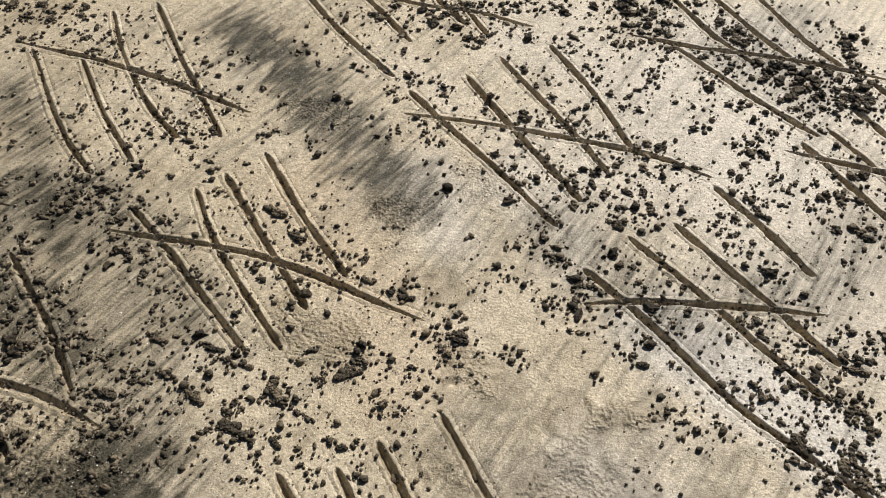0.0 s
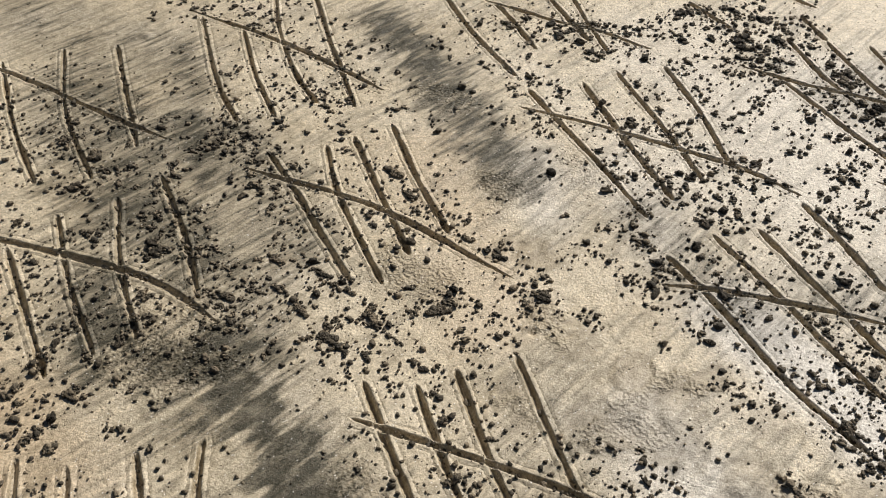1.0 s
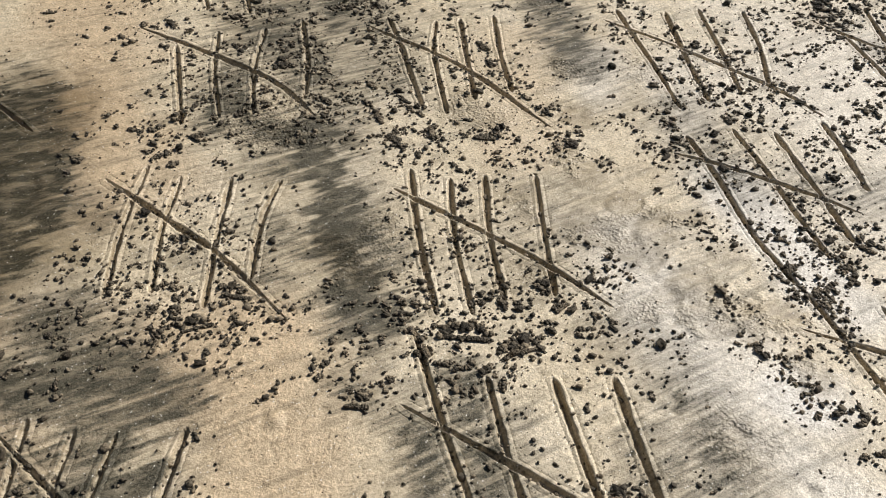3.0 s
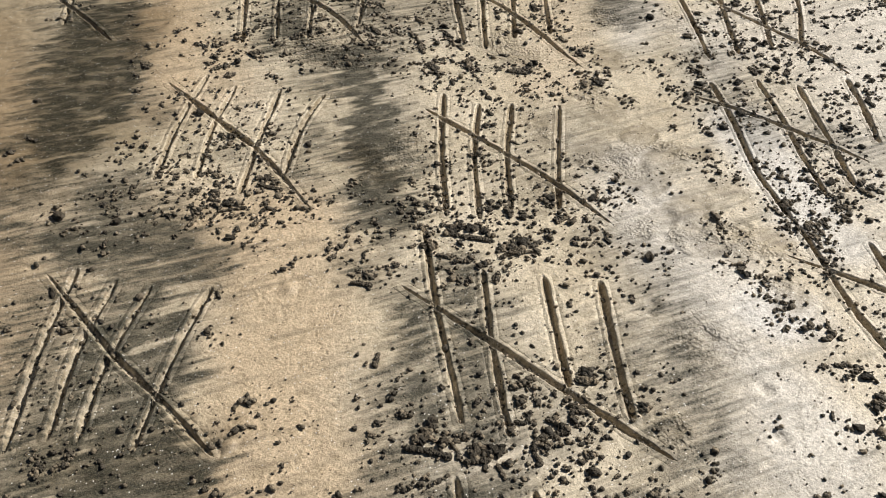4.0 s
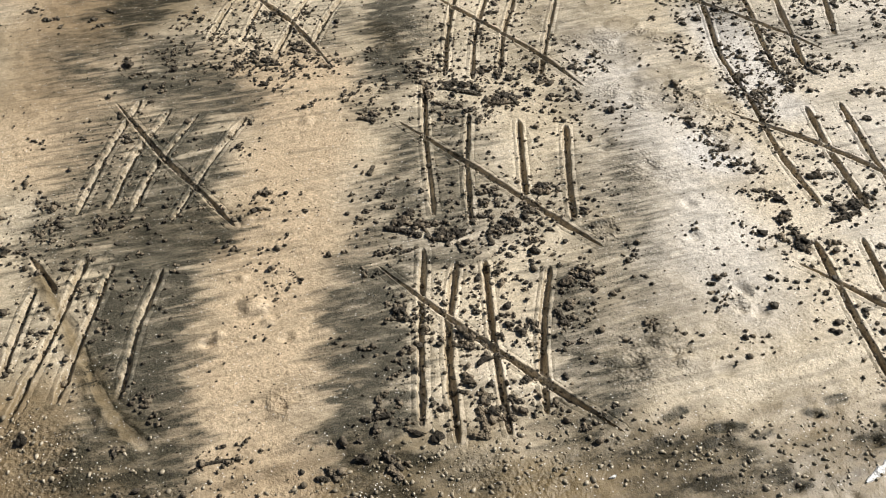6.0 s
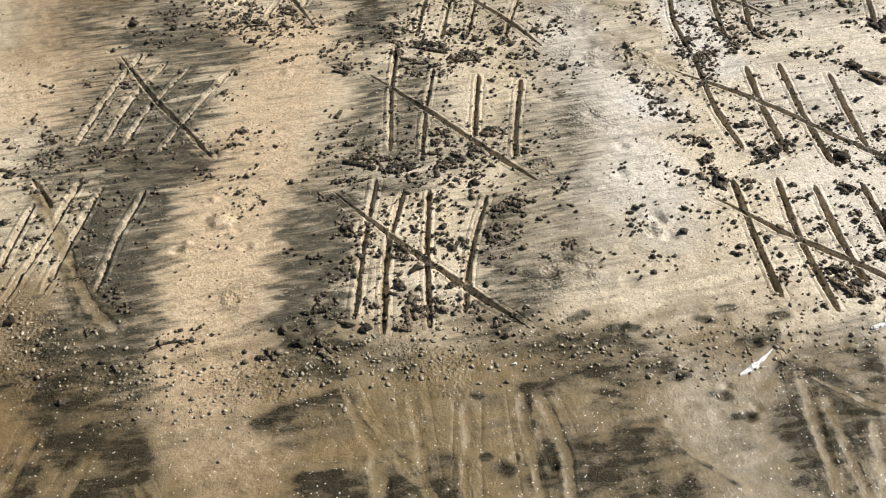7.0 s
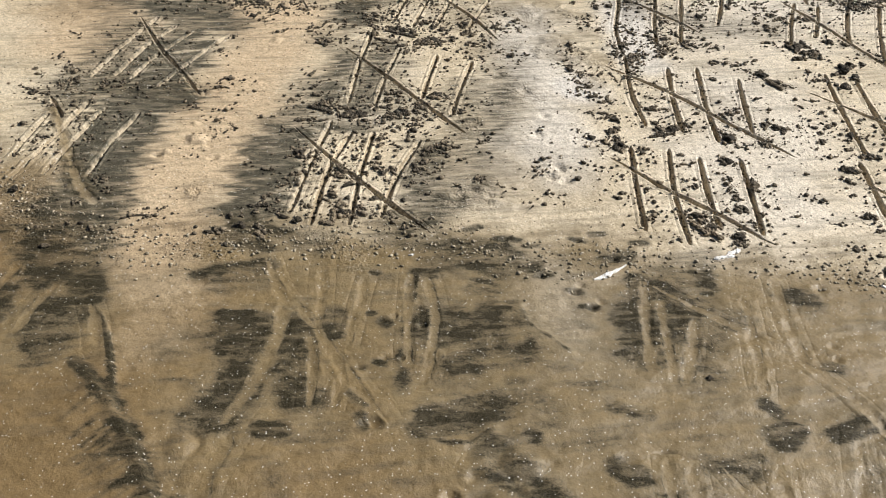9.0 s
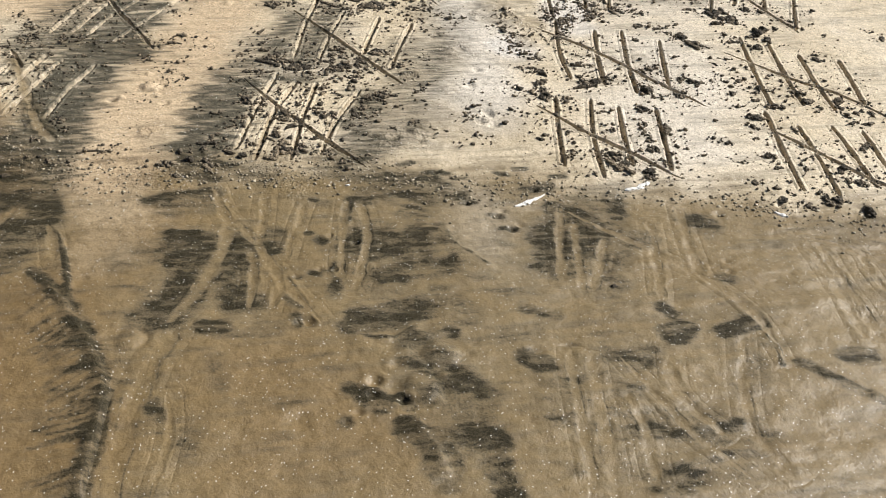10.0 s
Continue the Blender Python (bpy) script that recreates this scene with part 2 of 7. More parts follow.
patch("mineral", 0.068, 0.5, (1.318, -0.593), (1.375, -0.491), (1.488, -0.502))
patch("mineral", 0.045, 0.75, (1.518, -0.786), (1.562, -0.721), (1.573, -0.633))
patch("mineral", 0.060, 0.5, (1.671, -0.727), (1.804, -0.764), (1.895, -0.807))
patch("mineral", 0.024, 0.8, (1.840, -0.915), (1.920, -0.914), (1.977, -0.956))
patch("mineral", 0.029, 0.7, (1.919, -0.849), (1.976, -0.809))
# pits by the low bank, shade again put into the colour
patch("mineral", 0.020, 0.95, (1.708, -0.920), (1.750, -0.910))
patch("mineral", 0.013, 0.8, (1.662, -0.934), (1.696, -0.933))
patch("mineral", 0.012, 0.95, (1.758, -0.877), (1.793, -0.878))
patch("mineral", 0.011, 0.85, (1.734, -1.004), (1.738, -1.001))
patch("mineral", 0.022, 0.6, (1.686, -0.653), (1.690, -0.650))
patch("mineral", 0.025, 0.55, (2.024, -0.863), (2.088, -0.893))
patch("mineral", 0.049, 0.29, (1.575, -0.569), (1.676, -0.577))
# hollows between the washed strokes, painted dark likewise
patch("mineral", 0.016, 0.8, (1.439, -0.891), (1.412, -0.877))
patch("mineral", 0.015, 0.7, (1.324, -0.743), (1.328, -0.740))
patch("mineral", 0.016, 0.7, (1.230, -0.653), (1.234, -0.650))
patch("mineral", 0.021, 0.5, (1.334, -0.681), (1.408, -0.760))
patch("mineral", 0.013, 0.6, (1.355, -0.852), (1.396, -0.851))
patch("mineral", 0.047, 0.75, (1.602, -0.190), (1.705, -0.286))
patch("mineral", 0.020, 0.55, (1.750, -0.462), (1.812, -0.422))
patch("mineral", 0.037, 0.65, (1.671, -0.147), (1.720, -0.163))
patch("mineral", 0.035, 0.6, (1.719, -0.053), (1.761, -0.023))
patch("mineral", 0.023, 0.7, (1.861, -0.581), (1.894, -0.571))
patch("mineral", 0.041, 0.25, (1.998, -0.441), (2.021, -0.387))
patch("mineral", 0.035, 0.7, (2.030, -0.264), (2.032, -0.233))
patch("mineral", 0.028, 0.85, (2.114, -0.169), (2.143, -0.076))
patch("mineral", 0.037, 0.6, (1.817, 0.160), (1.844, 0.172))
patch("mineral", 0.108, 0.22, (2.057, -0.580), (2.203, -0.602), (2.296, -0.477))
patch("mineral", 0.021, 0.5, (1.959, -0.208), (1.995, -0.214))
patch("mineral", 0.013, 0.55, (2.284, -0.133), (2.392, -0.119), (2.463, -0.103))
patch("mineral", 0.018, 0.6, (2.001, 0.003), (2.005, 0.006))
patch("mineral", 0.040, 0.29, (2.305, -0.575), (2.275, -0.649))
patch("mineral", 0.020, 0.5, (2.345, -0.023), (2.385, 0.009))
patch("mineral", 0.035, 0.22, (2.205, -0.209), (2.295, -0.363))
patch("mineral", 0.029, 0.29, (2.209, 0.226), (2.239, 0.226))
patch("mineral", 0.033, 0.25, (1.532, 0.055), (1.577, 0.153))
patch("mineral", 0.093, 0.55, (-0.537, -0.296), (-0.365, -0.511), (-0.225, -0.676))
patch("mineral", 0.044, 0.14, (-0.207, -0.763), (-0.079, -0.890))
patch("mineral", 0.075, 0.5, (-0.519, -0.341), (-0.385, -0.504))
patch("mineral", 0.091, 0.5, (-0.764, -0.222), (-0.950, -0.128))
patch("mineral", 0.080, 0.5, (0.956, -0.211), (0.976, -0.347))
patch("mineral", 0.059, 0.22, (0.162, -1.011), (0.261, -1.101), (0.341, -1.131))
patch("mineral", 0.064, 0.9, (0.005, -0.563), (0.185, -0.717), (0.337, -0.868), (0.494, -1.007))
patch("mineral", 0.061, 0.85, (0.435, -0.425), (0.563, -0.571), (0.665, -0.672))
patch("mineral", 0.092, 0.29, (0.804, 0.087), (0.983, -0.125))
patch("stain", 0.061, 0.45, (0.203, 0.852), (0.262, 0.857))
patch("stain", 0.050, 0.4, (0.309, 0.858), (0.357, 0.843))
patch("stain", 0.037, 0.45, (0.236, 1.002), (0.323, 0.998), (0.393, 1.024))
patch("stain", 0.058, 0.4, (0.518, 0.696), (0.598, 0.766))
patch("stain", 0.037, 0.4, (0.439, 0.738), (0.443, 0.741))
patch("stain", 0.043, 0.45, (-0.005, 1.325), (-0.001, 1.328))
patch("stain", 0.026, 0.45, (0.486, 0.699), (0.499, 0.788))
patch("stain", 0.035, 0.35, (0.124, 0.683), (0.162, 0.667))
patch("stain", 0.036, 0.4, (0.649, 0.813), (0.723, 0.811))
patch("stain", 0.041, 0.3, (0.508, 0.946), (0.512, 0.949))
patch("mineral", 0.094, 0.8, (-0.631, -0.134), (-0.512, -0.052), (-0.375, -0.045))
patch("mineral", 0.071, 0.75, (-0.221, -0.294), (-0.125, -0.444), (-0.015, -0.479))
patch("mineral", 0.070, 0.6, (-0.381, -0.272), (-0.281, -0.436))
patch("mineral", 0.052, 0.55, (0.311, -0.238), (0.368, -0.343), (0.429, -0.277))
patch("mineral", 0.057, 0.5, (0.144, 0.291), (0.253, 0.139), (0.409, -0.057))
patch("mineral", 0.045, 0.5, (0.411, -0.217), (0.518, -0.131))
patch("mineral", 0.086, 0.29, (1.610, -0.027), (1.783, -0.222))
patch("mineral", 0.059, 0.85, (-0.113, -0.558), (0.007, -0.684), (0.144, -0.800))
patch("mineral", 0.046, 0.6, (0.079, -0.592), (0.218, -0.742))
patch("mineral", 0.041, 0.29, (-0.307, -0.663), (-0.233, -0.634))
patch("mineral", 0.060, 0.3, (-0.485, 0.523), (-0.389, 0.455), (-0.372, 0.352))
patch("mineral", 0.055, 0.9, (-0.201, -0.588), (-0.081, -0.512), (0.018, -0.531))
patch("mineral", 0.040, 0.8, (-0.050, -0.659), (0.062, -0.773))
patch("mineral", 0.033, 0.7, (0.021, -0.620), (0.166, -0.768))
patch("soaked", 0.183, 0.75, (-1.383, 0.644), (-1.186, 0.381), (-0.940, 0.092))
patch("soaked", 0.059, 0.7, (-0.314, 0.525), (-0.221, 0.473))
patch("soaked", 0.081, 0.6, (0.233, -1.058), (0.357, -1.118))
patch("soaked", 0.070, 0.45, (0.343, -0.934), (0.478, -1.050))
patch("soaked", 0.034, 0.9, (0.118, -0.875), (0.245, -0.906), (0.317, -0.921))
patch("soaked", 0.024, 0.9, (-0.165, -0.777), (-0.024, -0.823), (0.087, -0.860))
patch("soaked", 0.143, 0.3, (0.932, -0.083), (1.057, 0.017), (1.132, 0.108))
patch("soaked", 0.115, 0.7, (1.843, -0.113), (1.969, -0.237))
patch("soaked", 0.195, 0.65, (-1.613, 0.470), (-1.336, 0.269), (-1.004, -0.013))
patch("soaked", 0.138, 0.5, (-1.093, -0.247), (-0.849, -0.332))
patch("soaked", 0.063, 0.3, (-0.174, -0.548), (0.027, -0.453))
patch("soaked", 0.056, 0.35, (-0.068, -0.429), (-0.010, -0.342))
patch("soaked", 0.164, 0.75, (1.599, -0.181), (1.739, -0.225), (1.741, -0.075))
patch("soaked", 0.099, 0.3, (1.415, -0.096), (1.436, 0.027))
patch("soaked", 0.100, 0.85, (0.112, -1.015), (0.278, -1.088), (0.382, -1.158))
patch("soaked", 0.081, 0.5, (0.921, -0.515), (0.991, -0.389), (1.100, -0.318))
patch("soaked", 0.051, 0.5, (-0.306, 1.201), (-0.212, 1.188))
patch("soaked", 0.093, 0.35, (1.210, -0.229), (1.365, -0.137))
patch("drained", 0.071, 0.22, (1.289, -0.177), (1.405, -0.250), (1.508, -0.356))
patch("drained", 0.102, 0.4, (0.634, -0.928), (0.766, -0.971))
patch("drained", 0.074, 0.2, (0.836, -0.985), (0.924, -1.081))
patch("warm", 0.153, 0.6, (0.678, -0.888), (0.879, -1.019))
patch("warm", 0.108, 0.6, (1.032, -1.310), (1.342, -1.465))
patch("warm", 0.128, 0.5, (-1.502, 0.382), (-1.031, 0.026))
patch("pale", 0.115, 0.7, (0.293, 0.883), (0.589, 0.596), (0.845, 0.370), (0.997, 0.223))
patch("pale", 0.094, 0.5, (0.916, 0.314), (1.084, 0.151))
patch("warm", 0.108, 0.6, (0.169, -1.041), (0.341, -1.131))
patch("pale", 0.092, 0.9, (0.500, 1.193), (0.605, 1.084))
patch("pale", 0.052, 0.9, (0.723, 1.041), (0.776, 0.995))
patch("pale", 0.119, 0.5, (0.772, 0.414), (0.878, 0.213))
patch("crinkle", 0.066, 0.9, (0.161, -1.047), (0.286, -1.082), (0.373, -1.105))
patch("crinkle", 0.045, 0.6, (0.435, -1.054), (0.504, -0.983))
patch("crinkle", 0.057, 0.7, (0.925, -0.564), (0.972, -0.544))
patch("crinkle", 0.042, 0.5, (0.671, -0.852), (0.748, -0.763))
patch("crinkle", 0.028, 0.9, (0.489, -0.689), (0.493, -0.686))
patch("crinkle", 0.037, 0.9, (0.967, -0.162), (0.971, -0.159))
patch("crinkle", 0.034, 0.8, (1.054, 0.127), (1.058, 0.130))
patch("crinkle", 0.038, 0.9, (0.398, 0.674), (0.402, 0.677))
patch("crinkle", 0.032, 0.8, (0.734, 0.145), (0.717, 0.132))
patch("crinkle", 0.042, 0.7, (0.657, 0.391), (0.673, 0.383))
patch("crinkle", 0.058, 0.4, (-0.216, 0.575), (-0.242, 0.522))
patch("crinkle", 0.088, 0.9, (-0.699, 0.848), (-0.690, 0.913))
patch("crinkle", 0.070, 0.9, (-0.304, 1.201), (-0.232, 1.205))
patch("crinkle", 0.065, 1.0, (-0.099, 1.556), (-0.095, 1.559))
patch("crinkle", 0.037, 0.6, (0.124, 0.683), (0.165, 0.654))
patch("crinkle", 0.065, 0.5, (0.989, -0.169), (1.027, -0.109))

FLOW = (0.55, 0.835)     # the way of the backwash, along which the dark sand is combed
WATERLINE = [(-3.0, -2.4), (-0.167, -1.126), (0.097, -1.053), (0.303, -1.018), (0.522, -0.962), (0.660, -0.844), (0.766, -0.681), (0.865, -0.537), (0.982, -0.387), (1.134, -0.277), (1.289, -0.177), (1.396, -0.048), (1.487, 0.091), (1.763, 0.330), (1.957, 0.429), (2.150, 0.613), (4.5, 2.6)]


def field(kind, x, y, warp=0.0):
    total = np.zeros(x.shape)
    for radius, strength, line in FIELDS[kind]:
        lo, hi = line.min(0) - 2.2 * radius, line.max(0) + 2.2 * radius
        m = (x > lo[0]) & (x < hi[0]) & (y > lo[1]) & (y < hi[1])
        if m.any():
            d = from_line(x[m], y[m], line)[0] / radius
            w = warp[m] if np.ndim(warp) else warp
            lo_q, hi_q = (0.9, 1.12) if kind == "stain" else (0.45, 1.55) if kind == "mineral" else (0.25, 1.75)
            total[m] = np.maximum(total[m], strength * (1 - smooth(lo_q, hi_q, d + w)))
    return total


def sand_state(x, y):
    """How dark with mineral grains, how wet, how pale and how crinkled the sand is at places of the plan."""
    u, v = x * FLOW[0] + y * FLOW[1], y * FLOW[0] - x * FLOW[1]
    combed = 0.75 * (fractal(u * 5, v * 42, 2, 3) - 0.5) + 0.42 * (value_noise(u * 12, v * 95, 6) - 0.5)
    broad = fractal(x * 5, y * 5, 9, 3) - 0.5
    near = 1 - smooth(3.0, 4.2, np.hypot(x - 0.35, y - 0.65))
    combed, broad = combed * near, broad * (0.4 + 0.6 * near)
    warm = field("warm", x, y, 1.2 * broad)
    d, _, side = from_line(x, y, np.array(WATERLINE))
    low = wet = smooth(-0.15, 0.10, -side * d + 0.25 * broad + 0.08 * combed)
    mineral = field("mineral", x, y, 2.9 * combed * (1 - 0.5 * low) + 0.8 * broad * (1 + 1.2 * low)) * (1 - 0.25 * warm)
    mineral = 1 - (1 - mineral) ** 1.8
    mineral = np.clip(mineral * (1.1 + 1.1 * combed + 0.6 * broad) + 0.26 * smooth(-0.02, 0.32, 0.7 * broad + 1.3 * combed), 0, 1)
    p, q = x * 0.70 + y * 0.714, y * 0.70 - x * 0.714
    p, q = p + 0.05 * fractal(x * 6, y * 6, 33, 2), q + 0.05 * fractal(x * 6, y * 6, 35, 2)
    patchy = smooth(-0.14, 0.12, fractal(x * 3.2, y * 3.2, 45, 3) - 0.5)
    streaks = 0.5 * smooth(-0.04, 0.22, fractal(p * 5, q * 17, 31, 4) - 0.5) + 0.8 * smooth(0.0, 0.26, fractal(p * 15, q * 30, 37, 4) - 0.5) + 0.35 * smooth(0.08, 0.24, fractal(x * 26, y * 26, 39, 3) - 0.5)
    wet = wet * (1 - field("drained", x, y, 1.0 * broad + 0.8 * combed))
    mineral = np.clip(mineral * (1 - 0.25 * wet) + 0.62 * streaks * (0.03 + 0.16 * patchy + 1.6 * mineral) * wet * near, 0, 0.95)
    wet = np.maximum(wet, field("soaked", x, y, 1.2 * broad))
    ragged = fractal(x * 16, y * 16, 43, 3) - 0.5
    stain = field("stain", x, y, 1.5 * ragged)
    wet = np.maximum(wet, stain)
    crinkle = np.maximum(field("crinkle", x, y, 1.8 * ragged), 1.6 * stain * smooth(0.0, 0.12, ragged))
    wet = np.maximum(wet, 0.38 * crinkle)
    tone = field("pale", x, y, 1.2 * broad) - warm
    return mineral, wet, tone, crinkle


# ---- strokes drawn into the sand ----
STROKES = []
DIMPLES = []


def dimple(x, y, radius, rise):
    """A print, pit or small mound in the sand."""
    DIMPLES.append((x, y, radius, rise))


dimple(0.000, 1.086, 0.009, -0.005)
dimple(0.021, 1.092, 0.010, -0.006)
dimple(0.052, 1.089, 0.011, -0.005)
dimple(0.259, -0.644, 0.012, 0.009)
dimple(0.253, -0.540, 0.030, 0.012)
dimple(0.312, -0.555, 0.014, 0.007)
dimple(1.050, 0.161, 0.022, -0.010)
dimple(1.076, 0.108, 0.016, -0.007)
dimple(0.887, 0.253, 0.020, -0.006)
dimple(0.710, 0.165, 0.018, -0.007)
dimple(0.672, 0.432, 0.022, -0.007)
dimple(0.536, 0.453, 0.014, -0.005)
dimple(0.820, 0.357, 0.018, -0.005)
dimple(0.987, -0.085, 0.020, 0.008)
dimple(1.032, -0.073, 0.018, -0.008)
dimple(0.378, -0.565, 0.016, -0.006)
dimple(0.037, -0.354, 0.014, 0.006)
dimple(-0.143, 0.031, 0.020, 0.007)
dimple(0.503, -0.670, 0.013, -0.004)
dimple(1.051, 0.137, 0.025, 0.008)
dimple(1.113, 0.125, 0.018, -0.007)
dimple(1.057, -0.103, 0.022, 0.005)
dimple(1.123, -0.073, 0.020, -0.005)
dimple(1.443, -0.872, 0.020, -0.008)
dimple(1.226, -0.620, 0.010, -0.006)
dimple(1.316, -0.728, 0.010, -0.006)
dimple(1.300, -0.786, 0.010, -0.005)
dimple(1.341, -0.699, 0.008, -0.005)
dimple(1.295, -0.593, 0.012, -0.006)
dimple(1.439, -0.200, 0.012, -0.006)
dimple(1.510, -0.208, 0.012, -0.006)
dimple(1.350, -0.214, 0.012, -0.005)
dimple(1.840, 0.242, 0.018, -0.005)
dimple(1.999, 0.037, 0.012, -0.005)
dimple(1.967, 0.069, 0.010, -0.005)
dimple(1.691, -0.886, 0.020, -0.010)
dimple(1.736, -0.968, 0.012, -0.006)
dimple(1.685, -0.816, 0.016, -0.006)
dimple(1.725, -0.719, 0.040, 0.010)
dimple(1.859, -0.554, 0.020, -0.006)
dimple(1.431, -1.430, 0.020, -0.006)
dimple(0.835, -0.864, 0.02, 0.004)
dimple(1.671, -1.075, 0.03, -0.004)
dimple(0.024, 1.088, 0.014, -0.004)
dimple(0.046, 1.112, 0.010, -0.004)
dimple(0.284, 0.872, 0.05, -0.006)
dimple(0.470, 0.790, 0.04, 0.006)
dimple(0.590, 0.794, 0.04, -0.006)
dimple(-1.288, 2.035, 0.02, 0.006)
dimple(-1.145, 0.351, 0.05, 0.006)
dimple(0.262, -0.675, 0.014, -0.01)
dimple(0.171, -0.497, 0.012, 0.007)
dimple(0.495, -0.694, 0.016, -0.008)
dimple(0.248, -0.922, 0.03, 0.007)
dimple(1.045, 0.131, 0.02, -0.012)
dimple(1.023, -0.095, 0.018, -0.008)
dimple(0.971, -0.168, 0.024, -0.006)
dimple(0.546, 0.423, 0.012, -0.006)
dimple(-1.139, 0.360, 0.03, 0.004)
dimple(0.986, -1.148, 0.01, 0.002)
dimple(1.235, -1.192, 0.03, 0.006)
dimple(1.603, -0.776, 0.02, 0.004)
dimple(1.771, -0.825, 0.04, 0.01)
dimple(1.716, -0.911, 0.014, -0.008)
dimple(1.775, -0.877, 0.012, -0.01)
dimple(1.433, -0.889, 0.012, -0.008)
dimple(1.736, -1.002, 0.01, -0.007)
dimple(1.352, -0.243, 0.012, -0.008)
dimple(1.445, -0.227, 0.014, -0.009)
dimple(1.511, -0.240, 0.014, -0.009)
dimple(1.190, -0.205, 0.014, -0.007)
dimple(1.424, -0.049, 0.016, -0.01)
dimple(1.313, -0.064, 0.012, -0.006)
dimple(1.219, -0.651, 0.01, -0.006)
dimple(1.311, -0.749, 0.01, -0.006)
dimple(1.929, 0.417, 0.012, -0.01)
dimple(1.980, 0.435, 0.012, -0.008)
dimple(2.117, 0.566, 0.012, -0.01)

SCARPS = []


def scarp(rise, *points):
    """A low broken bank cut by the backwash: the sand stands higher on one side of a line."""
    SCARPS.append((rise, along(points, 16)))


scarp(0.016, (0.863, -1.226), (1.002, -1.241), (1.122, -1.251), (1.231, -1.277), (1.338, -1.309), (1.423, -1.376), (1.509, -1.449), (1.599, -1.520))
scarp(0.008, (1.633, -0.770), (1.706, -0.770), (1.779, -0.791), (1.849, -0.835))
scarp(0.007, (1.380, -0.353), (1.450, -0.403), (1.529, -0.402), (1.605, -0.402))
scarp(0.006, (0.750, -1.110), (0.868, -1.152), (0.990, -1.207), (1.064, -1.244))
scarp(0.007, (1.817, -0.893), (1.902, -0.912), (1.994, -0.957))
scarp(0.005, (2.266, -0.140), (2.366, -0.121), (2.470, -0.095))
scarp(0.006, (1.539, -0.821), (1.611, -0.767), (1.623, -0.681))
scarp(0.005, (2.173, -0.102), (2.225, -0.130), (2.271, -0.188))


def feathers(line, count, reach):
    """Dark grains swept back from a bank in fine tapering streaks."""
    own = np.random.RandomState(3)
    for f in own.uniform(0.15, 0.92, count):
        i = int(f * (len(line) - 1))
        (ax, ay), (bx, by) = line[i], line[i + 1]
        g = own.rand()
        px, py = ax + g * (bx - ax), ay + g * (by - ay)
        k = math.hypot(bx - ax, by - ay)
        ux, uy = (by - ay) / k + 0.3 * (bx - ax) / k, -(bx - ax) / k + 0.3 * (by - ay) / k
        far = reach * own.uniform(0.15, 1.2)
        patch("mineral", 0.005, 0.55, (px, py), (px + 0.5 * far * ux, py + 0.5 * far * uy))
        patch("mineral", 0.004, 0.45, (px, py), (px + far * ux, py + far * uy))
    patch("mineral", 0.021, 0.95, *line[2:-1])


feathers(SCARPS[0][1], 80, 0.10)
for _, bank in SCARPS[1:]:
    patch("mineral", 0.007, 0.6, *bank[2:-2])


def banks(x, y, z):
    for rise, line in SCARPS:
        lo, hi = line.min(0) - 0.2, line.max(0) + 0.2
        m = (x > lo[0]) & (x < hi[0]) & (y > lo[1]) & (y < hi[1])
        if m.any():
            wob = 0.02 * (fractal(x[m] * 40, y[m] * 40, 91, 2) - 0.5)
            d, s, side = from_line(x[m] + wob, y[m] - wob, line)
            fade = smooth(0, 0.15, s) * smooth(0, 0.15, 1 - s)
            z[m] += rise * fade * np.where(side < 0, np.exp(-d / 0.07), 1 - smooth(0, 0.010, d))
    return z



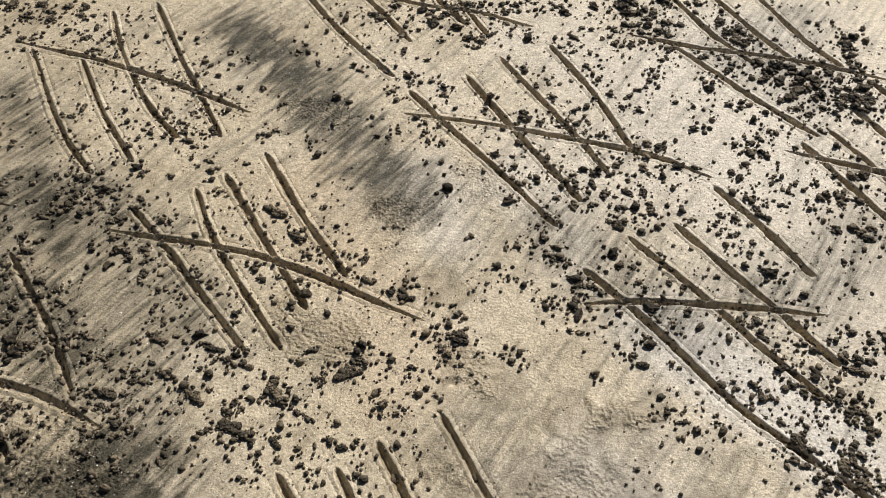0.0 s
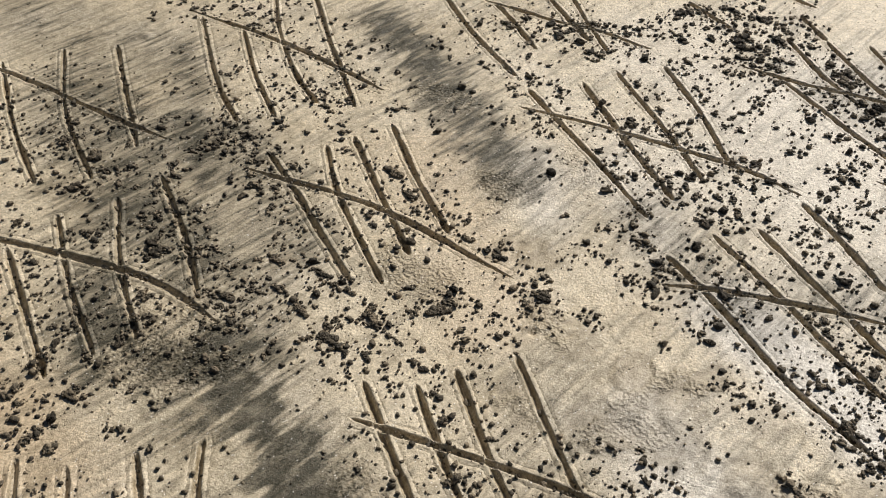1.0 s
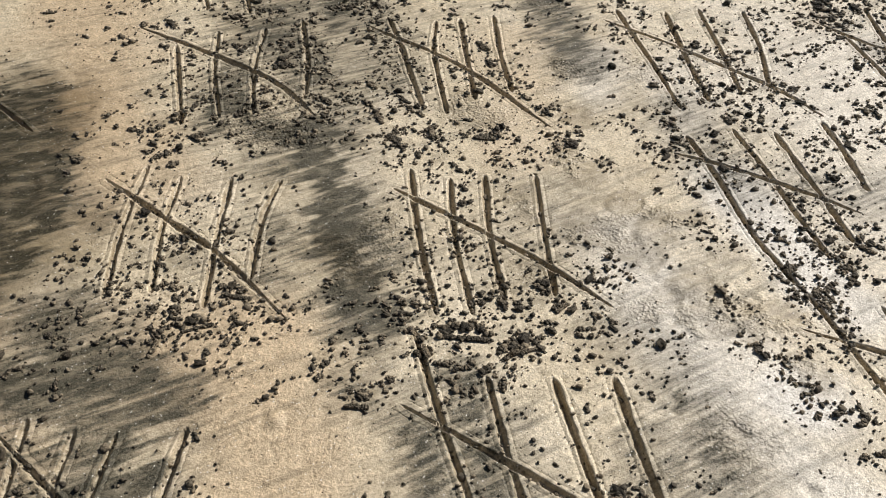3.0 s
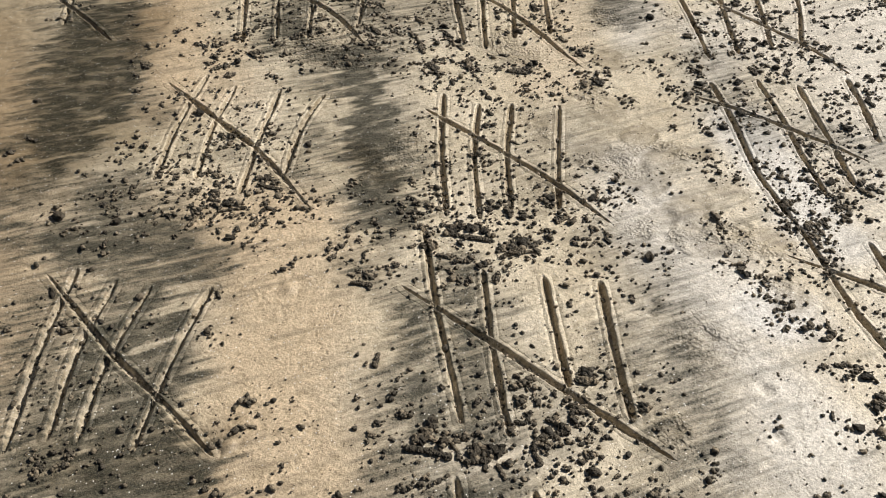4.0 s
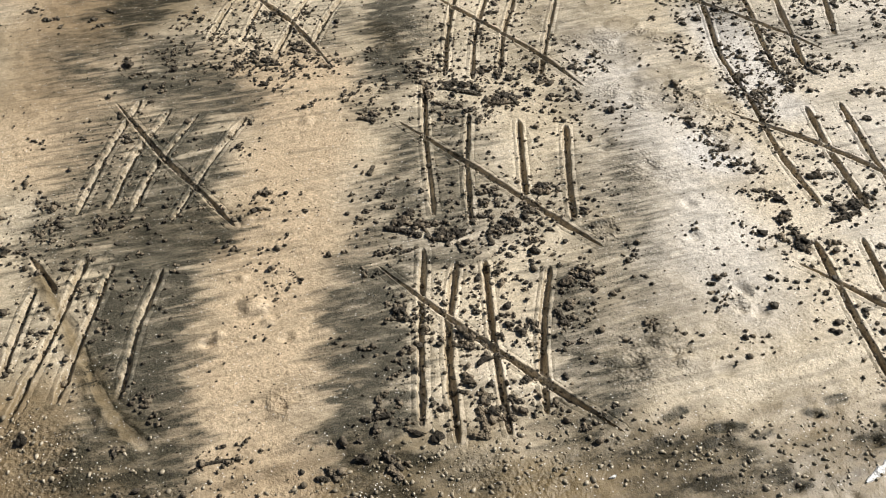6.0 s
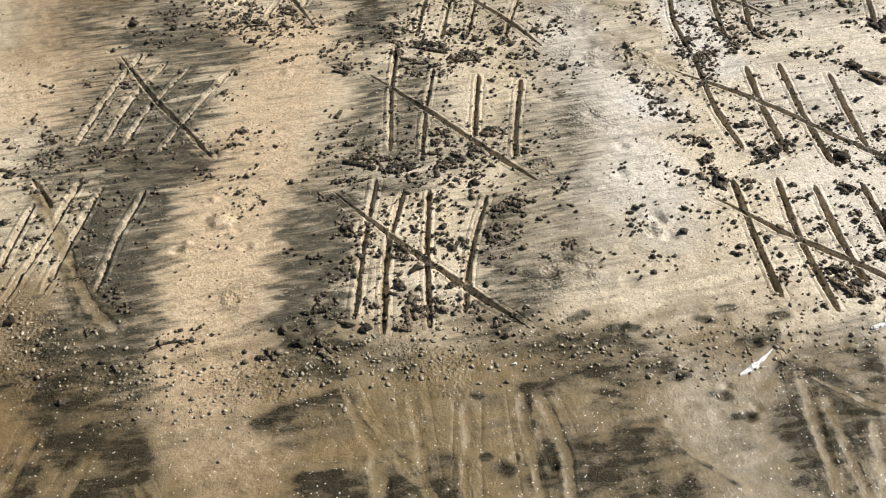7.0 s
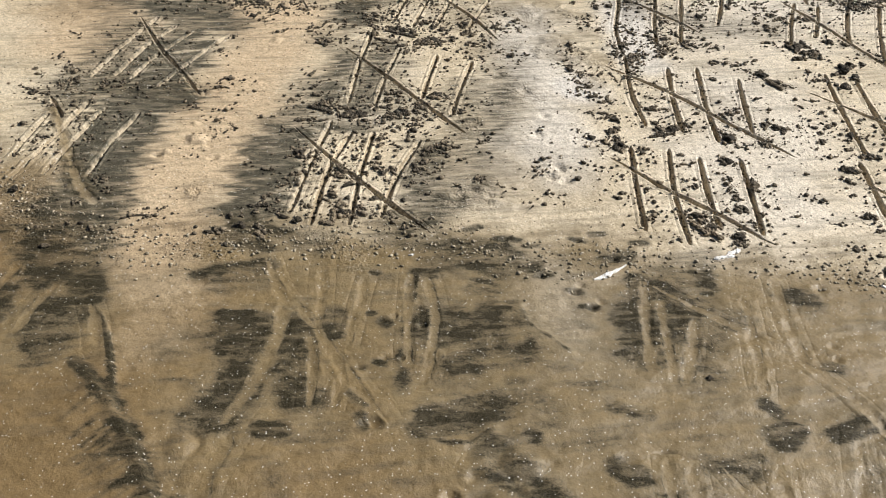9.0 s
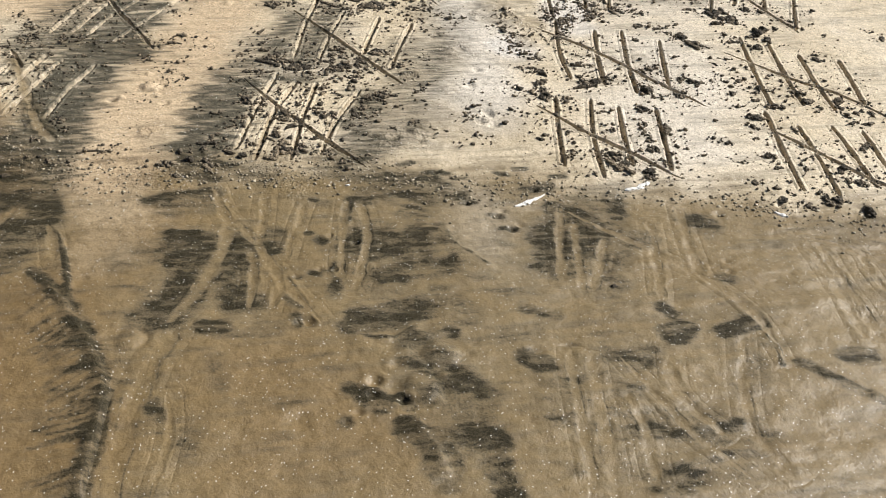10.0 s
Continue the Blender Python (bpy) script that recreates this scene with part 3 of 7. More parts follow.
class Stroke:
    """One furrow: its line, half width, depth, and how far it is washed out (0 fresh, 1 washed)."""

    def __init__(self, points, half, depth, washed, thin):
        self.line = along(points)
        self.half, self.depth, self.washed, self.thin = half, depth, washed, thin
        self.seed = len(STROKES)
        reach = half * 3
        self.lo, self.hi = self.line.min(0) - reach, self.line.max(0) + reach
        STROKES.append(self)

    def width_at(self, s):
        ends = smooth(-0.02, 0.22 if self.thin else 0.04, s) * smooth(-0.02, 0.18 if self.thin else 0.05, 1 - s)
        low = 0.35 if self.thin else 0.6
        return self.half * (low + (1 - low) * ends) * (0.74 + 0.52 * value_noise(s * 9, s * 0, self.seed + 11)) * (1 - self.washed * 0.35 * value_noise(s * 5, s * 0, self.seed + 17))

    def carve(self, x, y, z):
        m = (x > self.lo[0]) & (x < self.hi[0]) & (y > self.lo[1]) & (y < self.hi[1])
        if not m.any():
            return z
        xs, ys, zs = x[m], y[m], z[m]
        if self.washed > 0.5:
            bend = 0.014 * self.washed
            d, s, side = from_line(xs + bend * (fractal(xs * 16, ys * 16, 61, 2) - 0.5), ys + bend * (fractal(xs * 16, ys * 16, 67, 2) - 0.5), self.line)
        else:
            d, s, side = from_line(xs, ys, self.line)
        w = self.width_at(s)
        q = d / w
        ragged = 0.6 * value_noise(xs * 190, ys * 190, self.seed) + 0.5 * value_noise(xs * 75, ys * 75, self.seed + 2) - 0.55
        q = q + 0.6 * ragged * (1 - 0.5 * self.washed)
        deep = self.depth * (w / self.half) * (np.clip(1 - q * q, 0, 1) ** 0.8 if self.washed < 0.5 else 1 - smooth(0.2, 1.25, q))
        deep = deep * (1 - self.washed * 0.5 * smooth(0.42, 0.72, value_noise(s * 6, s * 0, self.seed + 29)))
        across = side * d / self.half
        deep = deep + (1 - self.washed) * 0.0060 * (fractal(across * 2.3 + 7.0, s * 5, self.seed + 47, 2) - 0.5) * (1 - smooth(0.8, 1.1, q))
        if self.washed > 0.5:
            lip = d / w * side + 0.5 * (fractal(xs * 90, ys * 90, 85, 3) - 0.5)
            deep = deep + 0.0007 * np.exp(-(((lip - 1.0) / 0.14) ** 2)) * smooth(0.3, 0.6, fractal(xs * 28, ys * 28, 83, 2))
        rim = (0.09 if self.washed < 0.5 else 0.3) * self.depth * np.exp(-(((q - 1.42) / 0.36) ** 2)) * (0.1 + 1.3 * value_noise(xs * 50, ys * 50, self.seed + 5)) * (1 - self.washed * smooth(0.4, 0.6, value_noise(s * 7, side * 3.0, self.seed + 41)))
        inside = 1 - smooth(0.7, 1.15, q)
        base = zs if self.washed > 0.5 else zs * (1 - inside) + np.minimum(zs, base_height(xs, ys) + 0.002) * inside
        if self.thin and self.washed < 0.5:
            fill = 1 - smooth(1.1, 1.75, q)
            base = zs * (1 - fill) + np.maximum(zs, base_height(xs, ys) - 0.001) * fill
            z[m] = np.where(q < 1.75, base - deep, zs) + rim
            return z
        z[m] = np.where(q < (1.15 if self.washed < 0.5 else 1.6), np.minimum(base - deep, np.where(deep > 0, zs, 9)), zs) + rim
        return z


def base_height(x, y):
    z = 0.020 * (fractal(x * 0.9, y * 0.9, 40, 3) - 0.5) + 0.006 * (fractal(x * 7, y * 7, 41, 3) - 0.5)
    return z


def height(x, y, lowered=False):
    x, y = np.asarray(x, float), np.asarray(y, float)
    mineral, wet, pale, crinkle = sand_state(x, y)
    z = base_height(x, y)
    u, v = x * FLOW[0] + y * FLOW[1], y * FLOW[0] - x * FLOW[1]
    z = z + 0.0035 * (fractal(x * 45, y * 45, 50, 3) - 0.5) * (1 - 0.6 * wet)
    z = z + 0.005 * crinkle * (0.5 - np.abs(fractal(x * 58, y * 58, 52, 2) - 0.5) * 2.2)
    z = z + wet * 0.006 * (fractal(u * 6, v * 24, 53, 3) - 0.5)
    z = z + (0.0012 + 0.0045 * mineral) * (1 - 0.5 * wet) * (fractal(u * 7, v * 40, 57, 2) - 0.5)
    z = z + (wet * 0.0055 + 0.022 * np.clip(wet * (1 - wet), 0, 1)) * (fractal(x * 26, y * 26, 55, 3) - 0.5)
    for cx, cy, radius, rise in DIMPLES:
        m = (np.abs(x - cx) < 2.5 * radius) & (np.abs(y - cy) < 2.5 * radius)
        if m.any():
            q = np.hypot(x[m] - cx, y[m] - cy) / radius * (0.8 + 0.5 * value_noise(x[m] * 60, y[m] * 60, 71))
            z[m] += rise * np.exp(-1.4 * q**2.6) - 0.3 * rise * np.exp(-(((q - 1.35) / 0.35) ** 2))
    z = banks(x, y, z)
    for st in STROKES:
        z = st.carve(x, y, z)
    if lowered:
        for st in STROKES:
            m = (x > st.lo[0]) & (x < st.hi[0]) & (y > st.lo[1]) & (y < st.hi[1])
            if m.any():
                d, s, _ = from_line(x[m], y[m], st.line)
                z[m] -= 0.006 * (1 - smooth(1.35, 2.1, d / st.half))
    return z


# ---- materials ----
def nodes_of(name):
    mat = bpy.data.materials.new(name)
    mat.use_nodes = True
    t = mat.node_tree
    return mat, t, t.nodes["Principled BSDF"]


def add(t, kind, **values):
    n = t.nodes.new(kind)
    for key, v in values.items():
        n.inputs[key].default_value = v
    return n


def maths(t, op, a, b):
    n = t.nodes.new("ShaderNodeMath")
    n.operation = op
    for i, v in enumerate((a, b)):
        if isinstance(v, (int, float)):
            n.inputs[i].default_value = v
        else:
            t.links.new(v, n.inputs[i])
    return n.outputs[0]


def ramp(t, fac, stops):
    n = t.nodes.new("ShaderNodeValToRGB")
    while len(n.color_ramp.elements) < len(stops):
        n.color_ramp.elements.new(0.5)
    for e, (p, c) in zip(n.color_ramp.elements, stops):
        e.position, e.color = p, (*c, 1) if len(c) == 3 else c
    t.links.new(fac, n.inputs[0])
    return n.outputs[0]


def mixed(t, fac, a, b, blend="MIX"):
    n = t.nodes.new("ShaderNodeMix")
    n.data_type, n.blend_type = "RGBA", blend
    for sock, v in ((n.inputs[0], fac), (n.inputs[6], a), (n.inputs[7], b)):
        if isinstance(v, (int, float)):
            sock.default_value = v
        elif isinstance(v, tuple):
            sock.default_value = (*v, 1)
        else:
            t.links.new(v, sock)
    return n.outputs[2]


def sand_material():
    mat, t, bsdf = nodes_of("beach_sand")
    place = t.nodes.new("ShaderNodeTexCoord").outputs["Object"]

    def noise_at(scale, detail=3.0, rough=0.6):
        n = add(t, "ShaderNodeTexNoise", Scale=scale, Detail=detail, Roughness=rough)
        t.links.new(place, n.inputs["Vector"])
        return n.outputs[0]

    def attribute(name):
        n = t.nodes.new("ShaderNodeAttribute")
        n.attribute_name = name
        return n.outputs["Fac"]

    mineral, wet, pale, damp = (attribute(n) for n in ("mineral", "wet", "pale", "damp"))
    grain, coarse, pits, clump, wide = noise_at(1100, 2), noise_at(480, 2, 0.7), noise_at(170, 3, 0.6), noise_at(55, 5, 0.65), noise_at(3.2, 4)
    # scattered white grains whose colour carries the sparkle, denser where the sand is wet
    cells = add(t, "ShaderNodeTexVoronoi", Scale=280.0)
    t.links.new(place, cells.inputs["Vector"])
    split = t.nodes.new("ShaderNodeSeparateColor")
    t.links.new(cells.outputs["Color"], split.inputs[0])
    quartz_glint = maths(t, "MULTIPLY", maths(t, "GREATER_THAN", split.outputs[0], maths(t, "SUBTRACT", 0.978, maths(t, "MULTIPLY", wet, 0.010))), maths(t, "LESS_THAN", cells.outputs["Distance"], 0.36))
    tan = ramp(t, wide, [(0.30, (0.54, 0.45, 0.31)), (0.52, (0.61, 0.525, 0.385)), (0.72, (0.65, 0.57, 0.445))])
    tan = mixed(t, maths(t, "MAXIMUM", pale, 0.0), tan, (0.66, 0.625, 0.575))
    tan = mixed(t, maths(t, "MAXIMUM", maths(t, "MULTIPLY", pale, -1.0), 0.0), tan, (0.55, 0.43, 0.285))
    speck = ramp(t, coarse, [(0.27, (0.52, 0.50, 0.46)), (0.40, (0.88, 0.87, 0.86)), (0.53, (1.03, 1.03, 1.02)), (0.68, (1.25, 1.24, 1.22))])
    dry = maths(t, "SUBTRACT", 1.0, maths(t, "MULTIPLY", wet, 0.6))
    tan = mixed(t, dry, tan, speck, "MULTIPLY")
    pitted = ramp(t, pits, [(0.28, (0.30, 0.28, 0.25)), (0.40, (0.82, 0.81, 0.79)), (0.52, (1.0, 1.0, 1.0)), (0.70, (1.3, 1.3, 1.3))])
    tan = mixed(t, dry, tan, pitted, "MULTIPLY")
    blot = ramp(t, clump, [(0.30, (0.72, 0.70, 0.65)), (0.50, (1.0, 1.0, 1.0)), (0.70, (1.10, 1.10, 1.10))])
    tan = mixed(t, 1.0, tan, blot, "MULTIPLY")
    dark_speck = ramp(t, coarse, [(0.34, (0.020, 0.018, 0.012)), (0.48, (0.048, 0.044, 0.030)), (0.60, (0.115, 0.103, 0.071)), (0.74, (0.26, 0.23, 0.165))])
    edge = maths(t, "MULTIPLY", maths(t, "MULTIPLY", mineral, maths(t, "SUBTRACT", 1.0, mineral)), maths(t, "MULTIPLY", maths(t, "SUBTRACT", pits, 0.5), 6.0))
    lay = t.nodes.new("ShaderNodeMapping")
    lay.vector_type = "TEXTURE"
    lay.inputs["Rotation"].default_value = (0, 0, radians(50))
    lay.inputs["Scale"].default_value = (1.0, 0.36, 1.0)
    t.links.new(place, lay.inputs["Vector"])
    fine = add(t, "ShaderNodeTexNoise", Scale=14.0, Detail=6.0, Roughness=0.64, Distortion=0.3)
    t.links.new(lay.outputs[0], fine.inputs["Vector"])
    combed = maths(t, "MULTIPLY", maths(t, "SUBTRACT", fine.outputs[0], 0.50), maths(t, "ADD", maths(t, "MULTIPLY", wet, 0.7), maths(t, "MULTIPLY", mineral, 1.5)))
    comb = t.nodes.new("ShaderNodeMapping")
    comb.vector_type = "TEXTURE"
    comb.inputs["Rotation"].default_value = (0, 0, math.atan2(FLOW[1], FLOW[0]))
    comb.inputs["Scale"].default_value = (1.0, 0.11, 1.0)
    t.links.new(place, comb.inputs["Vector"])
    teeth = add(t, "ShaderNodeTexNoise", Scale=9.0, Detail=4.0, Roughness=0.55, Distortion=0.15)
    t.links.new(comb.outputs[0], teeth.inputs["Vector"])
    fringe = maths(t, "MULTIPLY", maths(t, "MULTIPLY", mineral, maths(t, "SUBTRACT", 1.0, mineral)), maths(t, "MULTIPLY", maths(t, "SUBTRACT", teeth.outputs[0], 0.5), 7.8))
    fringe = maths(t, "MULTIPLY", fringe, maths(t, "SUBTRACT", 1.0, maths(t, "MULTIPLY", wet, 0.8)))
    combed = maths(t, "ADD", combed, fringe)
    share = t.nodes.new("ShaderNodeClamp")
    t.links.new(maths(t, "ADD", maths(t, "ADD", mineral, edge), combed), share.inputs[0])
    colour = mixed(t, share.outputs[0], tan, dark_speck)
    soaked = mixed(t, 1.0, colour, (0.35, 0.300, 0.201), "MULTIPLY")
    colour = mixed(t, maths(t, "MULTIPLY", wet, maths(t, "SUBTRACT", 1.0, maths(t, "MULTIPLY", share.outputs[0], 0.3))), colour, soaked)
    # furrow beds darkened: moist sand, with the furrow's shade put into the colour
    colour = mixed(t, damp, colour, mixed(t, 1.0, colour, (0.46, 0.405, 0.32), "MULTIPLY"))
    # glints put into the base colour as near-white specks
    colour = mixed(t, quartz_glint, colour, (0.85, 0.82, 0.76))
    t.links.new(colour, bsdf.inputs["Base Color"])
    gloss = maths(t, "SUBTRACT", 0.54, maths(t, "MULTIPLY", wet, 0.12))
    gloss = maths(t, "SUBTRACT", gloss, maths(t, "MULTIPLY", quartz_glint, 0.22))
    gloss = maths(t, "SUBTRACT", gloss, maths(t, "MULTIPLY", damp, 0.18))
    t.links.new(gloss, bsdf.inputs["Roughness"])
    t.links.new(maths(t, "SUBTRACT", maths(t, "SUBTRACT", 0.68, maths(t, "MULTIPLY", share.outputs[0], 0.42)), maths(t, "MULTIPLY", wet, 0.2)), bsdf.inputs["Specular IOR Level"])
    relief = maths(t, "ADD", maths(t, "MULTIPLY", coarse, 0.42), maths(t, "MULTIPLY", pits, 0.9))
    relief = maths(t, "ADD", relief, maths(t, "MULTIPLY", clump, 1.3))
    bump = add(t, "ShaderNodeBump", Strength=0.8, Distance=0.0024)
    t.links.new(relief, bump.inputs["Height"])
    crumb = add(t, "ShaderNodeTexVoronoi", Scale=125.0, Randomness=1.0)
    crumb.feature = "SMOOTH_F1"
    t.links.new(place, crumb.inputs["Vector"])
    crust = add(t, "ShaderNodeBump", Strength=0.8, Distance=0.007)
    t.links.new(maths(t, "MULTIPLY", attribute("crust"), maths(t, "ADD", crumb.outputs["Distance"], maths(t, "MULTIPLY", pits, 0.5))), crust.inputs["Height"])
    t.links.new(crust.outputs[0], bump.inputs["Normal"])
    t.links.new(maths(t, "SUBTRACT", 0.8, maths(t, "MULTIPLY", wet, 0.16)), bump.inputs["Strength"])
    t.links.new(bump.outputs[0], bsdf.inputs["Normal"])
    sheen = maths(t, "MULTIPLY", maths(t, "MULTIPLY", wet, 0.24), ramp(t, clump, [(0.38, (0.15, 0.15, 0.15)), (0.6, (1.0, 1.0, 1.0))]))
    t.links.new(sheen, bsdf.inputs["Coat Weight"])
    bsdf.inputs["Coat Roughness"].default_value = 0.16
    film_bump = add(t, "ShaderNodeBump", Strength=1.0, Distance=0.006)
    t.links.new(maths(t, "ADD", pits, maths(t, "MULTIPLY", clump, 0.8)), film_bump.inputs["Height"])
    t.links.new(film_bump.outputs[0], bsdf.inputs["Coat Normal"])
    return mat


def clod_material():
    mat, t, bsdf = nodes_of("damp_sand_clod")
    place = t.nodes.new("ShaderNodeTexCoord").outputs["Object"]
    n = add(t, "ShaderNodeTexNoise", Scale=260.0, Detail=4.0, Roughness=0.65)
    t.links.new(place, n.inputs["Vector"])
    info = t.nodes.new("ShaderNodeObjectInfo")
    geo = t.nodes.new("ShaderNodeNewGeometry")
    own = maths(t, "FRACT", maths(t, "ADD", info.outputs["Random"], geo.outputs["Random Per Island"]), 0.0)
    body = ramp(t, own, [(0.0, (0.050, 0.040, 0.025)), (0.55, (0.110, 0.087, 0.056)), (0.95, (0.27, 0.215, 0.142))])
    grit = ramp(t, n.outputs[0], [(0.3, (0.6, 0.6, 0.6)), (0.6, (1.1, 1.1, 1.1)), (0.75, (1.5, 1.45, 1.35))])
    t.links.new(mixed(t, 1.0, body, grit, "MULTIPLY"), bsdf.inputs["Base Color"])
    bsdf.inputs["Roughness"].default_value = 0.72
    knobs = add(t, "ShaderNodeTexNoise", Scale=95.0, Detail=3.0, Roughness=0.6)
    t.links.new(place, knobs.inputs["Vector"])
    lumpy = add(t, "ShaderNodeBump", Strength=1.0, Distance=0.008)
    t.links.new(knobs.outputs[0], lumpy.inputs["Height"])
    bump = add(t, "ShaderNodeBump", Strength=0.9, Distance=0.003)
    t.links.new(lumpy.outputs[0], bump.inputs["Normal"])
    t.links.new(n.outputs[0], bump.inputs["Height"])
    t.links.new(bump.outputs[0], bsdf.inputs["Normal"])
    return mat


SAND = sand_material()
CLOD = clod_material()


# ---- meshes ----
def sheet_mesh(name, x, y, z, rows, cols, state):
    """A mesh of rows x cols points, with the sand's state on them."""
    mesh = bpy.data.meshes.new(name)
    n = rows * cols
    mesh.vertices.add(n)
    mesh.vertices.foreach_set("co", np.stack([x, y, z], -1).astype(np.float32).ravel())
    i = np.arange(n).reshape(rows, cols)
    quads = np.stack([i[:-1, :-1], i[:-1, 1:], i[1:, 1:], i[1:, :-1]], -1).reshape(-1, 4)
    mesh.loops.add(quads.size)
    mesh.loops.foreach_set("vertex_index", quads.ravel().astype(np.int32))
    mesh.polygons.add(len(quads))
    mesh.polygons.foreach_set("loop_start", (np.arange(len(quads)) * 4).astype(np.int32))
    mesh.update(calc_edges=True)
    mesh.polygons.foreach_set("use_smooth", np.ones(len(quads), bool))
    for key, values in zip(("mineral", "wet", "pale", "damp", "crust"), state):
        mesh.attributes.new(key, "FLOAT", "POINT").data.foreach_set("value", np.asarray(values, np.float32).ravel())
    mesh.materials.append(SAND)
    return mesh


MARKS = []


def tally_mark(label, strokes, half=0.0084, depth=0.0126, washed=0.0, group="tally marks in the sand"):
    """A mark of up to four strokes crossed by a fifth; the last of the given lines is the crossing one."""
    made = [Stroke(points, half * k, depth * (0.8 if thin and washed < 0.5 else 1.0), washed, thin) for points, k, thin in strokes]
    MARKS.append((label, made, group))


tally_mark("tally mark furrowed in pale sand, crossed by a slanting stroke", [
    ([(0.860, 1.801), (0.959, 1.609), (1.056, 1.440)], 1.0, False),
    ([(0.937, 1.849), (1.024, 1.691), (1.079, 1.574)], 1.0, False),
    ([(1.023, 1.928), (1.108, 1.765), (1.187, 1.634)], 1.0, False),
    ([(1.098, 2.041), (1.224, 1.799), (1.359, 1.567)], 1.0, False),
    ([(0.817, 1.776), (1.089, 1.679), (1.375, 1.552)], 1.05, True),
])
tally_mark("tally mark furrowed in pale sand, crossed by a slanting stroke", [
    ([(0.331, 2.603), (0.397, 2.538), (0.454, 2.479)], 1.0, False),
    ([(0.679, 2.598), (0.711, 2.530), (0.743, 2.466)], 1.0, False),
    ([(0.559, 2.772), (0.651, 2.715), (0.729, 2.665)], 1.05, True),
])
tally_mark("tally mark furrowed in pale sand, crossed by a slanting stroke", [
    ([(-1.163, 2.172), (-0.998, 1.861), (-0.867, 1.680)], 1.0, False),
    ([(-1.008, 2.122), (-0.895, 1.907), (-0.773, 1.722)], 0.9, False),
    ([(-0.986, 2.353), (-0.910, 2.163), (-0.781, 1.932), (-0.682, 1.812)], 0.95, False),
    ([(-0.864, 2.389), (-0.738, 2.127), (-0.677, 2.016), (-0.575, 1.818)], 1.0, False),
    ([(-1.214, 2.206), (-0.953, 2.121), (-0.714, 2.016), (-0.517, 1.911)], 1.0, True),
])
tally_mark("tally mark furrowed in pale sand, crossed by a slanting stroke", [
    ([(-0.727, 1.555), (-0.636, 1.450), (-0.527, 1.312), (-0.405, 1.159)], 1.0, False),
    ([(-0.594, 1.620), (-0.530, 1.474), (-0.435, 1.322), (-0.332, 1.168)], 0.95, False),
    ([(-0.533, 1.672), (-0.454, 1.537), (-0.367, 1.393), (-0.294, 1.273)], 1.0, False),
    ([(-0.446, 1.746), (-0.339, 1.551), (-0.218, 1.364)], 1.0, False),
    ([(-0.760, 1.485), (-0.571, 1.454), (-0.368, 1.400), (-0.053, 1.246)], 1.05, True),
])
tally_mark("tally mark furrowed through dark sand, crossed by a slanting stroke", [
    ([(-1.740, 1.798), (-1.552, 1.531), (-1.382, 1.304)], 1.0, False),
    ([(-1.632, 1.801), (-1.448, 1.537), (-1.266, 1.319)], 0.9, False),
    ([(-1.489, 1.900), (-1.337, 1.616), (-1.138, 1.369)], 0.9, False),
    ([(-1.347, 1.957), (-1.199, 1.707), (-1.082, 1.515)], 1.0, False),
    ([(-1.682, 1.789), (-1.435, 1.705), (-1.211, 1.621), (-1.022, 1.561)], 1.0, True),
])
tally_mark("tally mark furrowed through dark sand, crossed by a slanting stroke", [
    ([(-1.203, 1.080), (-1.073, 0.923), (-0.938, 0.759)], 1.05, False),
    ([(-1.144, 1.209), (-1.015, 1.015), (-0.869, 0.836)], 0.9, False),
    ([(-1.032, 1.300), (-0.931, 1.095), (-0.797, 0.894)], 1.0, False),
    ([(-0.964, 1.407), (-0.823, 1.212), (-0.716, 1.035)], 1.1, False),
    ([(-1.364, 1.116), (-1.159, 1.102), (-0.917, 1.076), (-0.779, 1.038), (-0.647, 0.972)], 1.15, True),
])
tally_mark("tally mark furrowed through dark sand, crossed by a slanting stroke", [
    ([(-0.885, 0.557), (-0.787, 0.350), (-0.659, 0.135)], 1.05, False),
    ([(-0.782, 0.560), (-0.694, 0.376), (-0.583, 0.201)], 1.05, False),
    ([(-0.670, 0.617), (-0.559, 0.404), (-0.454, 0.219)], 1.05, False),
    ([(-0.559, 0.672), (-0.511, 0.518), (-0.419, 0.342)], 1.0, False),
    ([(-0.933, 0.464), (-0.716, 0.415), (-0.529, 0.371), (-0.283, 0.272)], 1.05, True),
])
tally_mark("tally mark furrowed in pale sand, crossed by a slanting stroke", [
    ([(-0.292, 0.874), (-0.159, 0.662), (-0.005, 0.449)], 1.0, False),
    ([(-0.186, 0.891), (-0.072, 0.685), (0.068, 0.484)], 1.0, False),
    ([(-0.113, 0.945), (-0.005, 0.738), (0.112, 0.558)], 1.0, False),
    ([(0.003, 1.010), (0.114, 0.797), (0.206, 0.630)], 0.95, False),
    ([(-0.291, 0.786), (-0.119, 0.761), (0.131, 0.716), (0.330, 0.652)], 1.0, True),
])
tally_mark("tally mark furrowed in pale sand, crossed by a slanting stroke", [
    ([(-0.011, 0.367), (0.154, 0.166), (0.362, -0.058)], 1.0, False),
    ([(0.176, 0.323), (0.307, 0.144), (0.453, -0.032)], 1.0, False),
    ([(0.300, 0.384), (0.403, 0.251), (0.491, 0.140)], 0.95, False),
    ([(0.410, 0.445), (0.525, 0.278), (0.631, 0.138)], 1.05, False),
    ([(0.061, 0.179), (0.303, 0.151), (0.489, 0.125), (0.733, 0.094)], 1.0, True),
])
